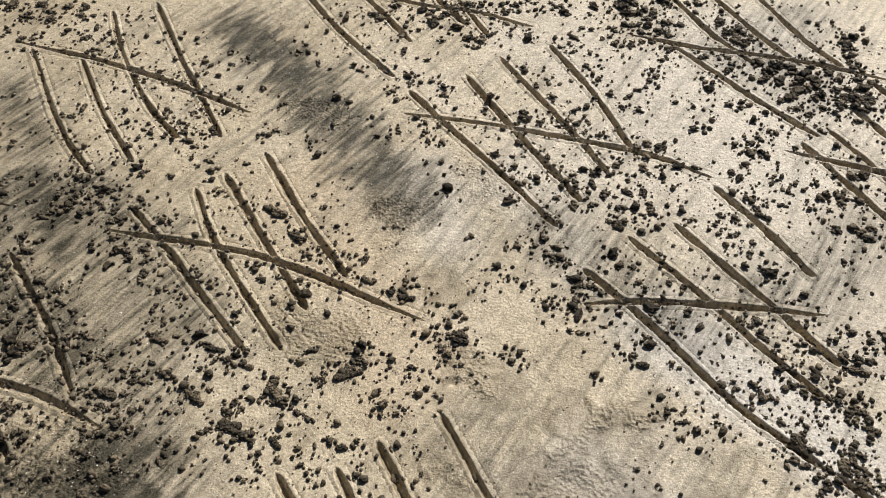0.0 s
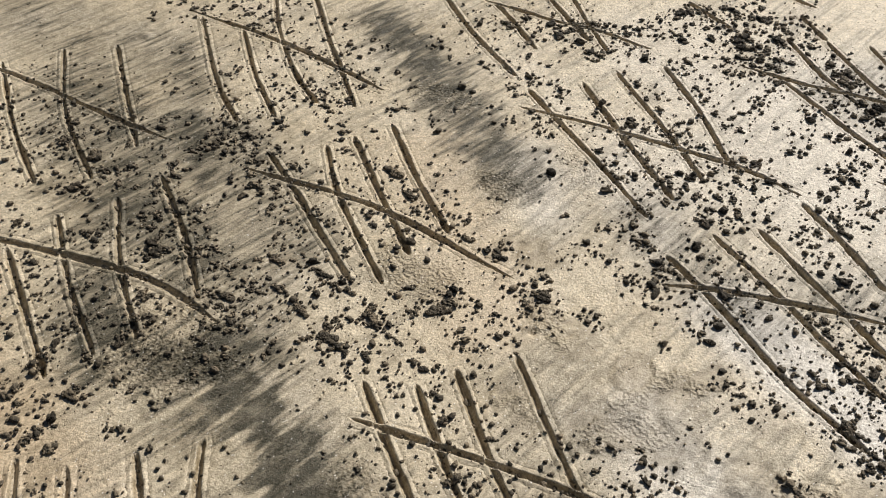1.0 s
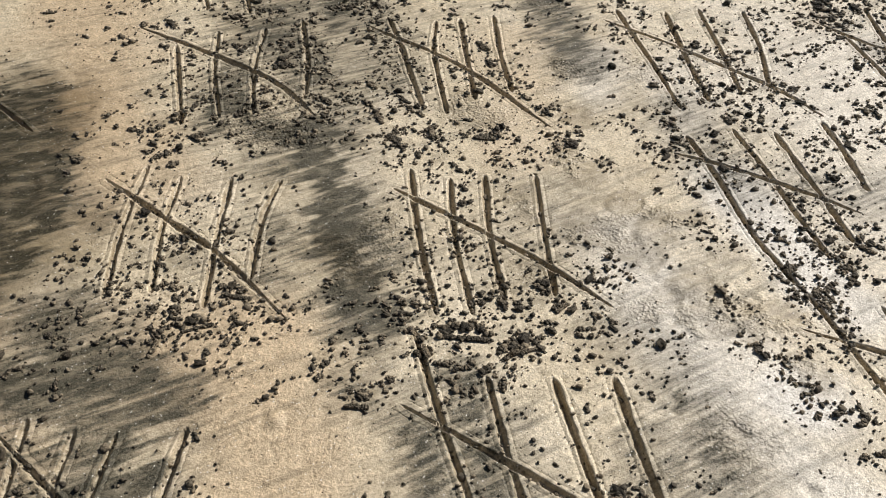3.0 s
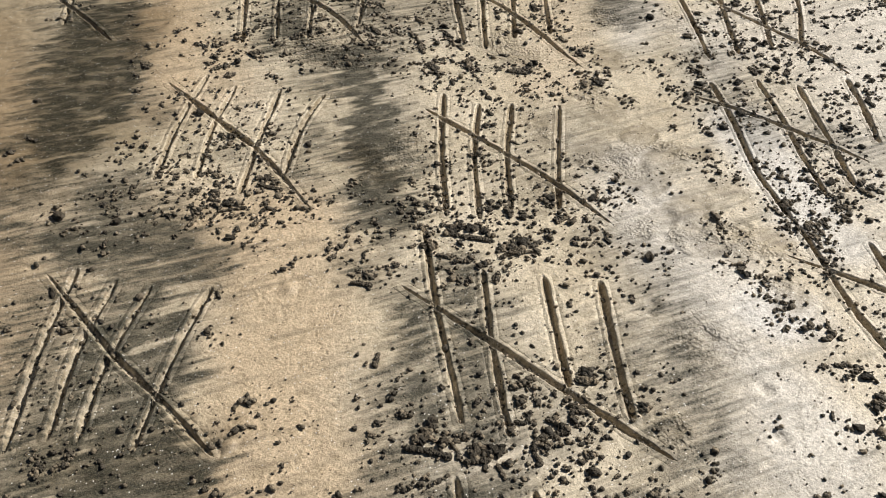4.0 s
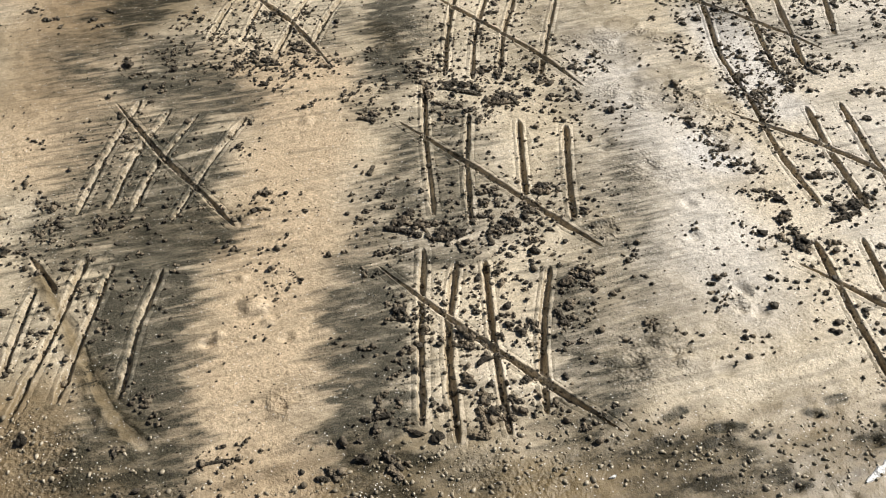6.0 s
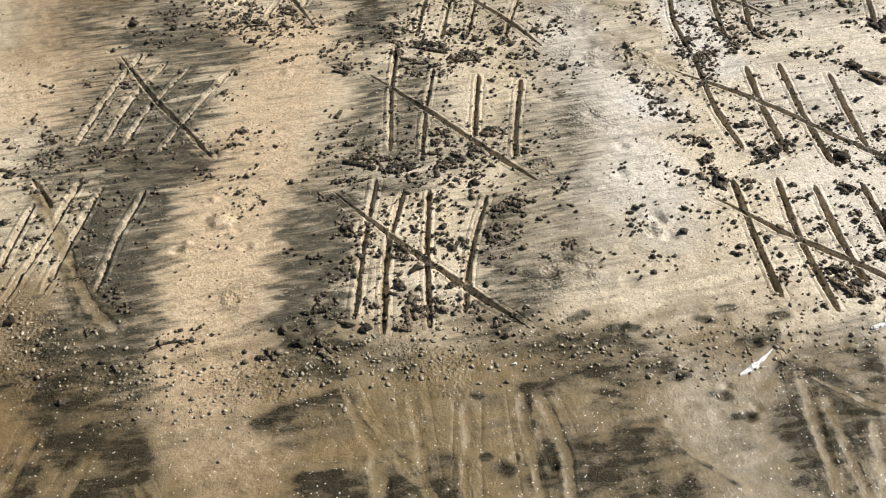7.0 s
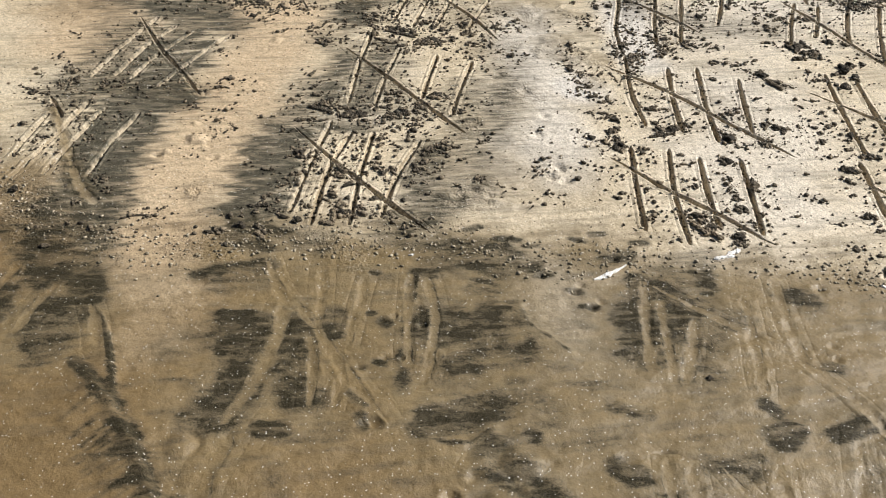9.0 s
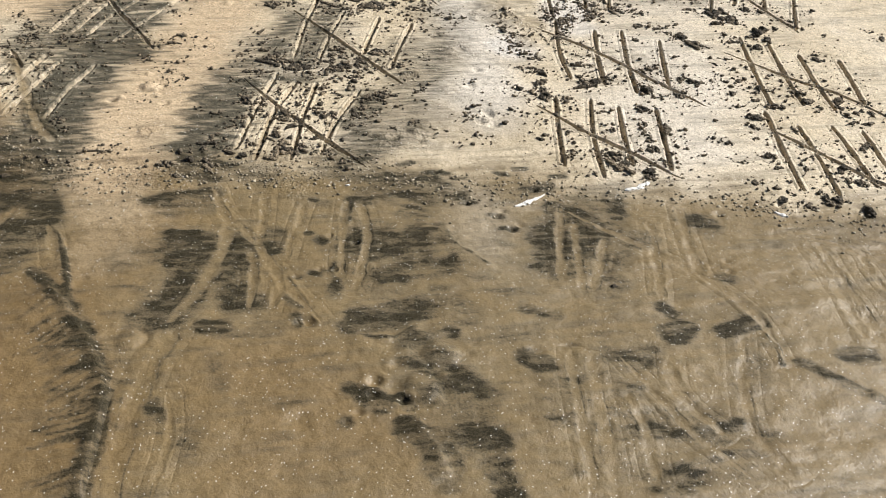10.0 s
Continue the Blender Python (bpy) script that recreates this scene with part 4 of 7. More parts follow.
tally_mark("tally mark furrowed through dark sand, crossed by a slanting stroke", [
    ([(-0.558, -0.196), (-0.445, -0.385), (-0.292, -0.593)], 1.05, False),
    ([(-0.463, -0.172), (-0.375, -0.355), (-0.253, -0.530)], 1.05, False),
    ([(-0.389, -0.141), (-0.312, -0.330), (-0.205, -0.501)], 0.95, False),
    ([(-0.281, -0.068), (-0.213, -0.241), (-0.104, -0.462)], 1.0, False),
    ([(-0.585, -0.245), (-0.330, -0.314), (-0.151, -0.349), (0.020, -0.386)], 1.05, True),
])
tally_mark("tally mark furrowed in pale sand, crossed by a slanting stroke", [
    ([(0.425, -0.176), (0.581, -0.376), (0.735, -0.561)], 1.05, False),
    ([(0.509, -0.164), (0.638, -0.355), (0.812, -0.549)], 1.05, False),
    ([(0.559, -0.120), (0.715, -0.302), (0.876, -0.470)], 0.9, False),
    ([(0.682, -0.046), (0.785, -0.226), (0.902, -0.384)], 1.0, False),
    ([(0.390, -0.282), (0.652, -0.313), (0.850, -0.325), (1.038, -0.335)], 0.95, True),
])
tally_mark("tally mark furrowed through dark sand, crossed by a slanting stroke", [
    ([(-0.145, -0.808), (-0.067, -0.901), (0.014, -0.990)], 1.05, False),
    ([(-0.139, -0.682), (0.000, -0.868), (0.115, -1.040)], 1.1, False),
    ([(-0.077, -0.656), (0.035, -0.808), (0.153, -0.963)], 1.1, False),
    ([(0.018, -0.595), (0.112, -0.734), (0.234, -0.878)], 1.0, False),
    ([(-0.240, -0.753), (-0.168, -0.767), (-0.101, -0.784)], 1.0, True),
])
tally_mark("silted-up crossing stroke full of smooth olive silt", [
    ([(0.140, -0.877), (0.241, -0.910), (0.299, -0.921), (0.373, -0.924)], 1.1, False),
    ([(-0.152, -0.771), (-0.066, -0.801), (0.030, -0.833), (0.152, -0.883)], 0.9, True),
], half=0.0155, depth=0.0040, washed=1.0, group="washed-out marks")
tally_mark("tally mark furrowed in pale sand, crossed by a slanting stroke", [
    ([(0.302, 1.383), (0.419, 1.243), (0.559, 1.049), (0.690, 0.917)], 1.0, False),
    ([(0.408, 1.481), (0.507, 1.360), (0.612, 1.215), (0.734, 1.062)], 1.0, False),
    ([(0.514, 1.526), (0.604, 1.396), (0.697, 1.266), (0.779, 1.147)], 1.0, False),
    ([(0.623, 1.648), (0.708, 1.513), (0.783, 1.378)], 1.05, False),
    ([(0.294, 1.291), (0.427, 1.298), (0.570, 1.289), (0.781, 1.268)], 1.0, True),
])
tally_mark("tally mark furrowed in pale sand, crossed by a slanting stroke", [
    ([(0.720, 0.896), (0.903, 0.697), (1.067, 0.557)], 1.05, False),
    ([(0.881, 0.928), (1.024, 0.761), (1.163, 0.618)], 1.0, False),
    ([(0.945, 1.007), (1.112, 0.817), (1.271, 0.655)], 1.0, False),
    ([(1.079, 1.059), (1.198, 0.912), (1.316, 0.774)], 1.0, False),
    ([(0.735, 0.778), (1.015, 0.795), (1.239, 0.771), (1.466, 0.761)], 1.0, True),
])
tally_mark("tally mark furrowed in pale sand, crossed by a slanting stroke", [
    ([(1.115, 0.416), (1.257, 0.261), (1.402, 0.111)], 1.05, False),
    ([(1.201, 0.492), (1.352, 0.314), (1.516, 0.154)], 1.0, False),
    ([(1.285, 0.531), (1.408, 0.393), (1.531, 0.272)], 1.0, False),
    ([(1.376, 0.611), (1.501, 0.474), (1.621, 0.338)], 1.05, False),
    ([(1.121, 0.321), (1.321, 0.316), (1.481, 0.325), (1.665, 0.318)], 1.0, True),
])
tally_mark("tally mark furrowed in pale sand, crossed by a slanting stroke", [
    ([(1.257, 1.324), (1.448, 1.107), (1.617, 0.931)], 1.0, False),
    ([(1.352, 1.366), (1.544, 1.159), (1.675, 1.033)], 1.0, False),
    ([(1.475, 1.371), (1.619, 1.220), (1.764, 1.082)], 1.0, False),
    ([(1.593, 1.446), (1.718, 1.310), (1.823, 1.185)], 1.05, False),
    ([(1.295, 1.164), (1.554, 1.172), (1.709, 1.200), (1.908, 1.181)], 1.0, True),
])
tally_mark("tally mark furrowed in pale sand, crossed by a slanting stroke", [
    ([(1.616, 0.882), (1.790, 0.696), (1.930, 0.550)], 1.0, False),
    ([(1.733, 0.886), (1.877, 0.751), (2.016, 0.607)], 1.0, False),
    ([(1.806, 0.975), (1.931, 0.866), (2.056, 0.746)], 1.0, False),
    ([(1.889, 1.021), (2.029, 0.883), (2.121, 0.800)], 1.0, False),
    ([(1.682, 0.790), (1.861, 0.782), (1.996, 0.769), (2.134, 0.770)], 1.0, True),
])
tally_mark("tally mark furrowed in pale sand, crossed by a slanting stroke", [
    ([(-0.107, 1.994), (0.011, 1.833), (0.130, 1.680), (0.242, 1.520)], 0.95, False),
    ([(0.039, 2.063), (0.154, 1.855), (0.244, 1.705), (0.304, 1.604)], 0.95, False),
    ([(0.130, 2.144), (0.297, 1.853), (0.375, 1.699)], 1.0, False),
    ([(0.267, 2.200), (0.370, 1.989), (0.451, 1.756)], 1.0, False),
    ([(-0.115, 1.907), (0.099, 1.869), (0.298, 1.820), (0.487, 1.760), (0.616, 1.684)], 1.0, True),
])
tally_mark("tally mark furrowed in pale sand, crossed by a slanting stroke", [
    ([(-0.444, 2.465), (-0.314, 2.261), (-0.159, 2.063)], 1.0, False),
    ([(-0.281, 2.465), (-0.206, 2.356), (-0.121, 2.222)], 1.0, False),
    ([(-0.171, 2.625), (-0.089, 2.491), (0.028, 2.306)], 1.0, False),
    ([(-0.053, 2.575), (0.018, 2.407), (0.092, 2.255)], 0.9, False),
    ([(-0.316, 2.476), (-0.087, 2.401), (0.057, 2.364), (0.216, 2.296)], 1.0, True),
])
tally_mark("tally mark furrowed in pale sand, crossed by a slanting stroke", [
    ([(0.629, 2.447), (0.714, 2.266), (0.798, 2.137)], 1.0, False),
    ([(0.747, 2.449), (0.838, 2.267), (0.923, 2.127)], 1.0, False),
    ([(0.874, 2.450), (0.957, 2.242), (1.032, 2.116)], 1.0, False),
    ([(0.605, 2.206), (0.735, 2.034), (0.900, 1.834)], 1.0, False),
    ([(0.492, 2.257), (0.688, 2.197), (0.906, 2.149), (1.133, 2.064)], 1.0, True),
])
tally_mark("tally mark furrowed through dark sand, crossed by a slanting stroke", [
    ([(-1.672, 0.809), (-1.549, 0.655), (-1.434, 0.517)], 1.0, False),
    ([(-1.784, 0.672), (-1.548, 0.610), (-1.410, 0.579), (-1.253, 0.536)], 1.0, True),
])
tally_mark("washed-out tally mark in wet glistening sand", [
    ([(1.036, -0.794), (1.110, -0.871), (1.175, -0.963), (1.244, -1.098)], 1.5, False),
    ([(0.972, -0.631), (1.051, -0.699), (1.126, -0.763)], 1.0, False),
    ([(1.075, -0.579), (1.154, -0.675), (1.225, -0.755)], 0.8, False),
    ([(1.138, -0.489), (1.268, -0.616), (1.368, -0.709)], 0.9, False),
    ([(1.170, -0.467), (1.292, -0.551), (1.370, -0.639), (1.427, -0.706)], 1.1, False),
    ([(1.150, -0.807), (1.234, -0.863), (1.319, -0.938)], 0.9, False),
    ([(1.236, -0.811), (1.301, -0.835), (1.353, -0.900)], 0.8, False),
    ([(0.861, -0.720), (0.991, -0.771), (1.117, -0.774), (1.249, -0.813), (1.452, -0.847)], 1.2, True),
], half=0.0155, depth=0.0024, washed=1.0, group="washed-out marks")
tally_mark("washed-out tally mark in wet glistening sand", [
    ([(1.525, -0.061), (1.632, -0.192), (1.740, -0.313)], 1.1, False),
    ([(1.600, -0.094), (1.693, -0.194), (1.795, -0.300)], 1.0, False),
    ([(1.700, -0.094), (1.764, -0.201), (1.810, -0.283)], 1.0, False),
    ([(1.736, 0.065), (1.826, -0.040), (1.933, -0.174)], 1.0, False),
    ([(1.745, 0.186), (1.855, 0.068), (1.957, -0.031)], 1.0, False),
    ([(1.538, -0.065), (1.706, -0.048), (1.859, -0.037), (2.025, -0.036), (2.152, -0.080), (2.253, -0.155)], 0.9, True),
], half=0.0155, depth=0.0024, washed=1.0, group="washed-out marks")
tally_mark("washed-out tally mark in wet glistening sand", [
    ([(1.913, -0.496), (1.979, -0.568), (2.169, -0.745)], 1.0, False),
    ([(1.960, -0.484), (2.057, -0.580), (2.196, -0.716)], 1.1, False),
    ([(2.078, -0.508), (2.159, -0.561), (2.256, -0.650)], 1.0, False),
    ([(2.074, -0.342), (2.138, -0.415), (2.205, -0.440), (2.280, -0.450)], 1.0, False),
    ([(2.147, -0.161), (2.250, -0.315), (2.324, -0.401), (2.429, -0.440)], 1.1, False),
    ([(2.007, -0.431), (2.154, -0.471), (2.244, -0.501), (2.382, -0.512)], 0.9, True),
], half=0.0155, depth=0.0019, washed=1.0, group="washed-out marks")
tally_mark("washed-out tally mark in wet glistening sand", [
    ([(2.083, 0.295), (2.210, 0.193), (2.346, 0.064)], 1.1, False),
    ([(2.123, 0.304), (2.260, 0.183), (2.373, 0.095)], 1.0, False),
    ([(2.194, 0.369), (2.252, 0.310), (2.327, 0.260)], 0.8, False),
    ([(2.012, 0.297), (2.111, 0.359), (2.209, 0.386), (2.297, 0.396)], 0.9, True),
], half=0.0155, depth=0.0024, washed=1.0, group="washed-out marks")
tally_mark("furrow washed out by the backwash in wet sand", [
    ([(1.280, -1.114), (1.329, -1.194), (1.416, -1.293), (1.493, -1.363), (1.606, -1.458)], 1.5, False),
    ([(1.438, -1.222), (1.530, -1.280), (1.638, -1.385)], 0.8, True),
], half=0.0155, depth=0.0024, washed=1.0, group="washed-out marks")
tally_mark("furrows washed out by the backwash in wet sand", [
    ([(0.484, -1.181), (0.536, -1.249), (0.565, -1.295)], 1.0, False),
    ([(0.624, -1.153), (0.662, -1.227), (0.717, -1.296)], 1.1, False),
    ([(0.737, -1.126), (0.808, -1.150), (0.882, -1.183)], 1.0, True),
], half=0.0155, depth=0.0024, washed=1.0, group="washed-out marks")


def stroke_mesh(st):
    """The furrow's own lining, a fine strip that dips under the sheet at its rims."""
    length = np.linalg.norm(np.diff(st.line, axis=0), axis=1).sum()
    n, k = (max(12, int(length / 0.005)), 29) if st.washed < 0.5 else (max(12, int(length / 0.004)), 41)
    more = 2.6 * st.half / length
    s = np.linspace(-more, 1 + more, n)
    idx = np.clip(s, 0, 1) * (len(st.line) - 1)
    cx, cy = np.interp(idx, range(len(st.line)), st.line[:, 0]), np.interp(idx, range(len(st.line)), st.line[:, 1])
    first, last = (st.line[1] - st.line[0]) * (len(st.line) - 1), (st.line[-1] - st.line[-2]) * (len(st.line) - 1)
    before, after = np.minimum(s, 0), np.maximum(s - 1, 0)
    cx, cy = cx + before * first[0] + after * last[0], cy + before * first[1] + after * last[1]
    tx, ty = np.gradient(cx), np.gradient(cy)
    norm = np.hypot(tx, ty)
    nx, ny = -ty / norm, tx / norm
    w = np.linspace(-2.5, 2.5, k) * st.half
    x, y = cx[:, None] + nx[:, None] * w, cy[:, None] + ny[:, None] * w
    z = height(x.ravel(), y.ravel()).reshape(x.shape)
    edge = np.abs(np.linspace(-1, 1, k)) ** 6
    end = 1 - np.minimum(smooth(-more, -0.6 * more, s), smooth(-more, -0.6 * more, 1 - s))
    z = z + 0.0006 - 0.0022 * np.maximum(edge[None, :], end[:, None])
    mineral, wet, pale, _ = sand_state(x.ravel(), y.ravel())
    q = np.abs(np.tile(w, n)) / np.repeat(st.width_at(np.clip(s, 0, 1)), k) + 60 * np.repeat(np.maximum(np.abs(s - 0.5) - 0.5, 0), k)
    cut = 1 - smooth(0.6, 1.1, q)
    fresh = 1 - st.washed
    if st.washed > 0.5:
        # the backwash has filled the furrow with clean sand; broken dark lines edge it
        lee = np.tile(w, n) / np.repeat(st.width_at(np.clip(s, 0, 1)), k) + 0.5 * (fractal(x.ravel() * 90, y.ravel() * 90, 85, 3) - 0.5)
        worn = smooth(0.42, 0.66, fractal(x.ravel() * 28, y.ravel() * 28, 83, 2))
        line = np.exp(-(((lee - 1.0) / 0.11) ** 2)) * worn * 1.1 + 0.6 * np.exp(-(((lee + 1.05) / 0.10) ** 2)) * smooth(0.42, 0.62, fractal(x.ravel() * 22, y.ravel() * 22, 87, 2))
        line = line * (np.abs(np.repeat(s, k) - 0.5) < 0.5)
        soft = 1 - smooth(0.3, 1.25, q + 0.8 * (fractal(x.ravel() * 40, y.ravel() * 40, 89, 2) - 0.5))
        mineral = np.clip(mineral * (1 - 0.7 * soft) + 0.6 * line, 0, 1)
        return sheet_mesh("stroke", x, y, z, n, k, (mineral, wet, pale, 0 * wet))
    stripe = fractal(np.tile(w, n) / st.half * 2.6 + 3.0, np.repeat(s, k) * 6, st.seed + 53, 2)
    # bed tint in stripes: moisture plus painted shade of the ridges along the furrow
    damp = cut * (0.30 + 0.55 * smooth(0.34, 0.62, stripe)) * (1 - 0.7 * np.clip(1.6 * mineral, 0, 1))
    return sheet_mesh("stroke", x, y, z, n, k, (mineral * (1 - 0.62 * cut), wet, pale * (1 - cut), damp, 0.4 * cut))


# ---- the beach: one sheet, fine where the walk passes and coarser out to the horizon ----
def spread(lo, hi, step, far):
    core = np.arange(lo, hi, step)
    out = step * 1.35 ** np.arange(1, 60)
    out = np.cumsum(out)
    out = out[out < far]
    return np.concatenate([lo - out[::-1], core, core[-1] + out])


gx, gy = spread(-2.05, 2.75, 0.007, 900.0), spread(-1.7, 3.0, 0.007, 900.0)
X, Y = np.meshgrid(gx, gy)
shape = X.shape
X, Y = X.ravel(), Y.ravel()
STATE = sand_state(X, Y)
ground = new("ground", sheet_mesh("ground", X, Y, height(X, Y, True), *shape, [*STATE[:3], np.zeros(X.size), STATE[3]]))
tagged(ground, "tan beach sand with combed bands of dark mineral sand", "sand", kind="structure")

for label, made, group in MARKS:
    mark = tagged(new("tally_mark"), label, "tally mark", group)
    mark.location = (*made[-1].line[len(made[-1].line) // 2], 0.0)
    for st in made:
        ob = new("cross_stroke" if st.thin else "stroke", stroke_mesh(st))
        ob.parent = mark
        ob.matrix_parent_inverse = Matrix.Translation(-mark.location)


# ---- clods thrown up beside the strokes ----
def hewn(p, planes):
    """A point of a round lump moved back onto the broken faces that cut it."""
    for normal, reach in planes:
        over = p.dot(normal) - reach
        if over > 0:
            p = p - normal * over
    return p


def broken_faces(own, count, near, far):
    return [(Vector(own.normal(0, 1, 3)).normalized(), own.uniform(near, far)) for _ in range(count)]


def crumbly(seed, level=1):
    """Points and faces of a clod of unit size: a broken core with smaller crumbs stuck to it."""
    own = np.random.RandomState(100 + seed)
    verts, faces, base = [], [], 0
    for n in range(6 if level > 1 else 5):
        bm = bmesh.new()
        bmesh.ops.create_icosphere(bm, subdivisions=2 if n == 0 and level > 1 else 1, radius=0.5)
        size = 0.85 if n == 0 else 0.22 + 0.24 * own.rand()
        a, r = own.rand() * 6.283, 0.0 if n == 0 else 0.20 + 0.26 * own.rand()
        lift = 0.0 if n == 0 else own.uniform(-0.12, 0.16)
        stretch = own.uniform(0.75, 1.35, 3) * (1, 1, 0.72)
        planes = broken_faces(own, 7, 0.24, 0.42)
        for v in bm.verts:
            v.co = hewn(v.co, planes)
            p = v.co * 2.6 + Vector((seed * 7.1, n * 3.3, 0))
            v.co *= 1.05 + 0.35 * noise.noise(p) + 0.22 * noise.noise(p * 2.7)
        verts.append(np.array([v.co[:] for v in bm.verts]) * size * stretch + (r * math.cos(a) * 1.1, r * math.sin(a) * 0.9, lift))
        faces.append(np.array([[v.index for v in f.verts] for f in bm.faces]) + base)
        base += len(verts[-1])
        bm.free()
    co = np.concatenate(verts)
    co[:, 2] = np.maximum(co[:, 2], -0.22)
    return co, np.concatenate(faces)


def lump(seed):
    """A clod of unit size: one knobbly lump with broken faces, longer than wide."""
    own = np.random.RandomState(100 + seed)
    bm = bmesh.new()
    bmesh.ops.create_icosphere(bm, subdivisions=3, radius=0.5)
    planes = broken_faces(own, 9, 0.34, 0.5)
    long, bend = own.uniform(1.0, 1.75), own.uniform(-0.35, 0.35)
    for v in bm.verts:
        p = v.co * 2.2 + Vector((seed * 7.1, 0, 0))
        q = hewn(v.co, planes) * (1.1 + 0.62 * noise.noise(p) + 0.36 * noise.noise(p * 2.4) + 0.24 * noise.noise(p * 5.3))
        q.x *= long
        q.y += bend * q.x * q.x
        q.z = max(q.z * 0.8, -0.22)
        v.co = q
    reach = max(max(abs(v.co.x), abs(v.co.y)) for v in bm.verts)
    for v in bm.verts:
        v.co *= 0.62 / reach
    mesh = bpy.data.meshes.new("clod")
    bm.to_mesh(mesh)
    bm.free()
    mesh.materials.append(CLOD)
    return mesh


LUMPS = [lump(i) for i in range(24)]
rng = np.random.RandomState(11)
BIG, SMALL = [], []      # x, y, size in metres


def clods(*items):
    """Clods at places of the plan, with their size in millimetres; the widest are heaps of several."""
    for x, y, size in items:
        size *= 0.00105
        if size < 0.024:
            BIG.append((x, y, size))
        else:
            BIG.append((x, y, min(size * 0.5, 0.026)))
            lie = rng.rand() * 3.14
            for _ in range(int(4 + size * 95)):
                a, r = rng.rand() * 6.283, size * (0.12 + 0.30 * rng.rand())
                ux, uy = r * math.cos(a) * 1.35, r * math.sin(a) * 0.6
                BIG.append((x + ux * math.cos(lie) - uy * math.sin(lie), y + ux * math.sin(lie) + uy * math.cos(lie), min(size, 0.06) * (0.18 + 0.24 * rng.rand())))
        for _ in range(rng.poisson(2.6 + size * 190)):
            r = abs(rng.normal(0, 0.022)) + 0.6 * size
            a = rng.rand() * 6.283
            SMALL.append((x + r * math.cos(a), y + r * math.sin(a), 0.003 + 0.0095 * rng.rand() ** 2.0))


clods((-0.339, -0.781, 29), (-0.300, -0.778, 43), (-0.281, -0.760, 25), (-0.220, -0.779, 17), (-0.184, -0.772, 28), (-0.132, -0.891, 21), (-0.072, -0.825, 11), (-0.040, -0.887, 13), (-0.011, -0.909, 23), (0.053, -0.769, 23), (0.188, -1.058, 22), (0.275, -0.849, 18), (0.291, -0.851, 33), (0.296, -1.052, 27), (0.323, -0.862, 24), (0.338, -0.960, 38), (0.379, -1.084, 24), (0.418, -1.020, 14), (0.437, -0.995, 14), (0.466, -1.108, 22), (0.470, -0.987, 27), (0.481, -0.883, 17), (0.498, -0.857, 23), (0.505, -0.797, 10), (0.508, -0.948, 14), (0.515, -0.850, 26), (0.524, -0.834, 17), (0.542, -0.794, 10), (0.556, -0.907, 9), (0.746, -0.767, 29))
clods((-0.599, -0.479, 14), (-0.544, -0.270, 22), (-0.532, -0.397, 17), (-0.484, -0.601, 19), (-0.470, -0.614, 12), (-0.459, -0.322, 32), (-0.453, -0.701, 27), (-0.432, -0.326, 16), (-0.417, -0.715, 26), (-0.394, -0.627, 26), (-0.373, -0.629, 27), (-0.352, -0.617, 39), (-0.311, -0.659, 23), (-0.304, -0.693, 25), (-0.296, -0.640, 36), (-0.288, -0.690, 30), (-0.258, -0.751, 14), (-0.252, -0.688, 30), (-0.233, -0.580, 26), (-0.211, -0.549, 15), (-0.205, -0.667, 24), (-0.203, -0.594, 36), (-0.186, -0.538, 36), (-0.175, -0.558, 19), (-0.172, -0.552, 15), (-0.168, -0.711, 19), (-0.156, -0.505, 13), (-0.152, -0.443, 16), (-0.148, -0.724, 17), (-0.130, -0.514, 15))
clods((-0.129, -0.667, 18), (-0.109, -0.478, 17), (-0.082, -0.610, 11), (-0.070, -0.589, 11), (-0.067, -0.708, 23), (-0.063, -0.748, 26), (-0.055, -0.523, 12), (-0.049, -0.732, 28), (-0.029, -0.633, 14), (0.016, -0.699, 11), (0.025, -0.323, 19), (0.025, -0.656, 11), (0.031, -0.307, 32), (0.038, -0.448, 12), (0.039, -0.578, 25), (0.065, -0.448, 17), (0.088, -0.449, 13), (0.098, -0.441, 10), (0.106, -0.296, 13), (0.144, -0.416, 9), (0.144, -0.329, 11), (0.149, -0.454, 10), (0.163, -0.379, 16), (0.168, -0.438, 8), (0.200, -0.433, 21), (0.219, -0.438, 11), (0.243, -0.472, 10), (0.256, -0.508, 8), (0.263, -0.420, 9), (0.269, -0.325, 17))
clods((0.271, -0.608, 7), (0.273, -0.458, 12), (0.278, -0.497, 11), (0.290, -0.298, 9), (0.325, -0.603, 11), (0.357, -0.308, 10), (0.379, -0.324, 14), (0.391, -0.314, 7), (0.400, -0.298, 7), (0.466, -0.511, 10), (0.470, -0.357, 10), (0.486, -0.316, 11), (0.499, -0.324, 9), (0.502, -0.363, 21), (0.515, -0.357, 55), (0.524, -0.489, 9), (0.533, -0.329, 23), (0.533, -0.473, 18), (0.544, -0.325, 19), (0.549, -0.348, 16), (0.571, -0.335, 23), (0.588, -0.364, 24), (0.589, -0.445, 17), (0.600, -0.407, 19), (0.602, -0.426, 16), (0.618, -0.496, 26), (0.625, -0.335, 21), (0.633, -0.566, 30), (0.644, -0.307, 23), (0.649, -0.686, 18))
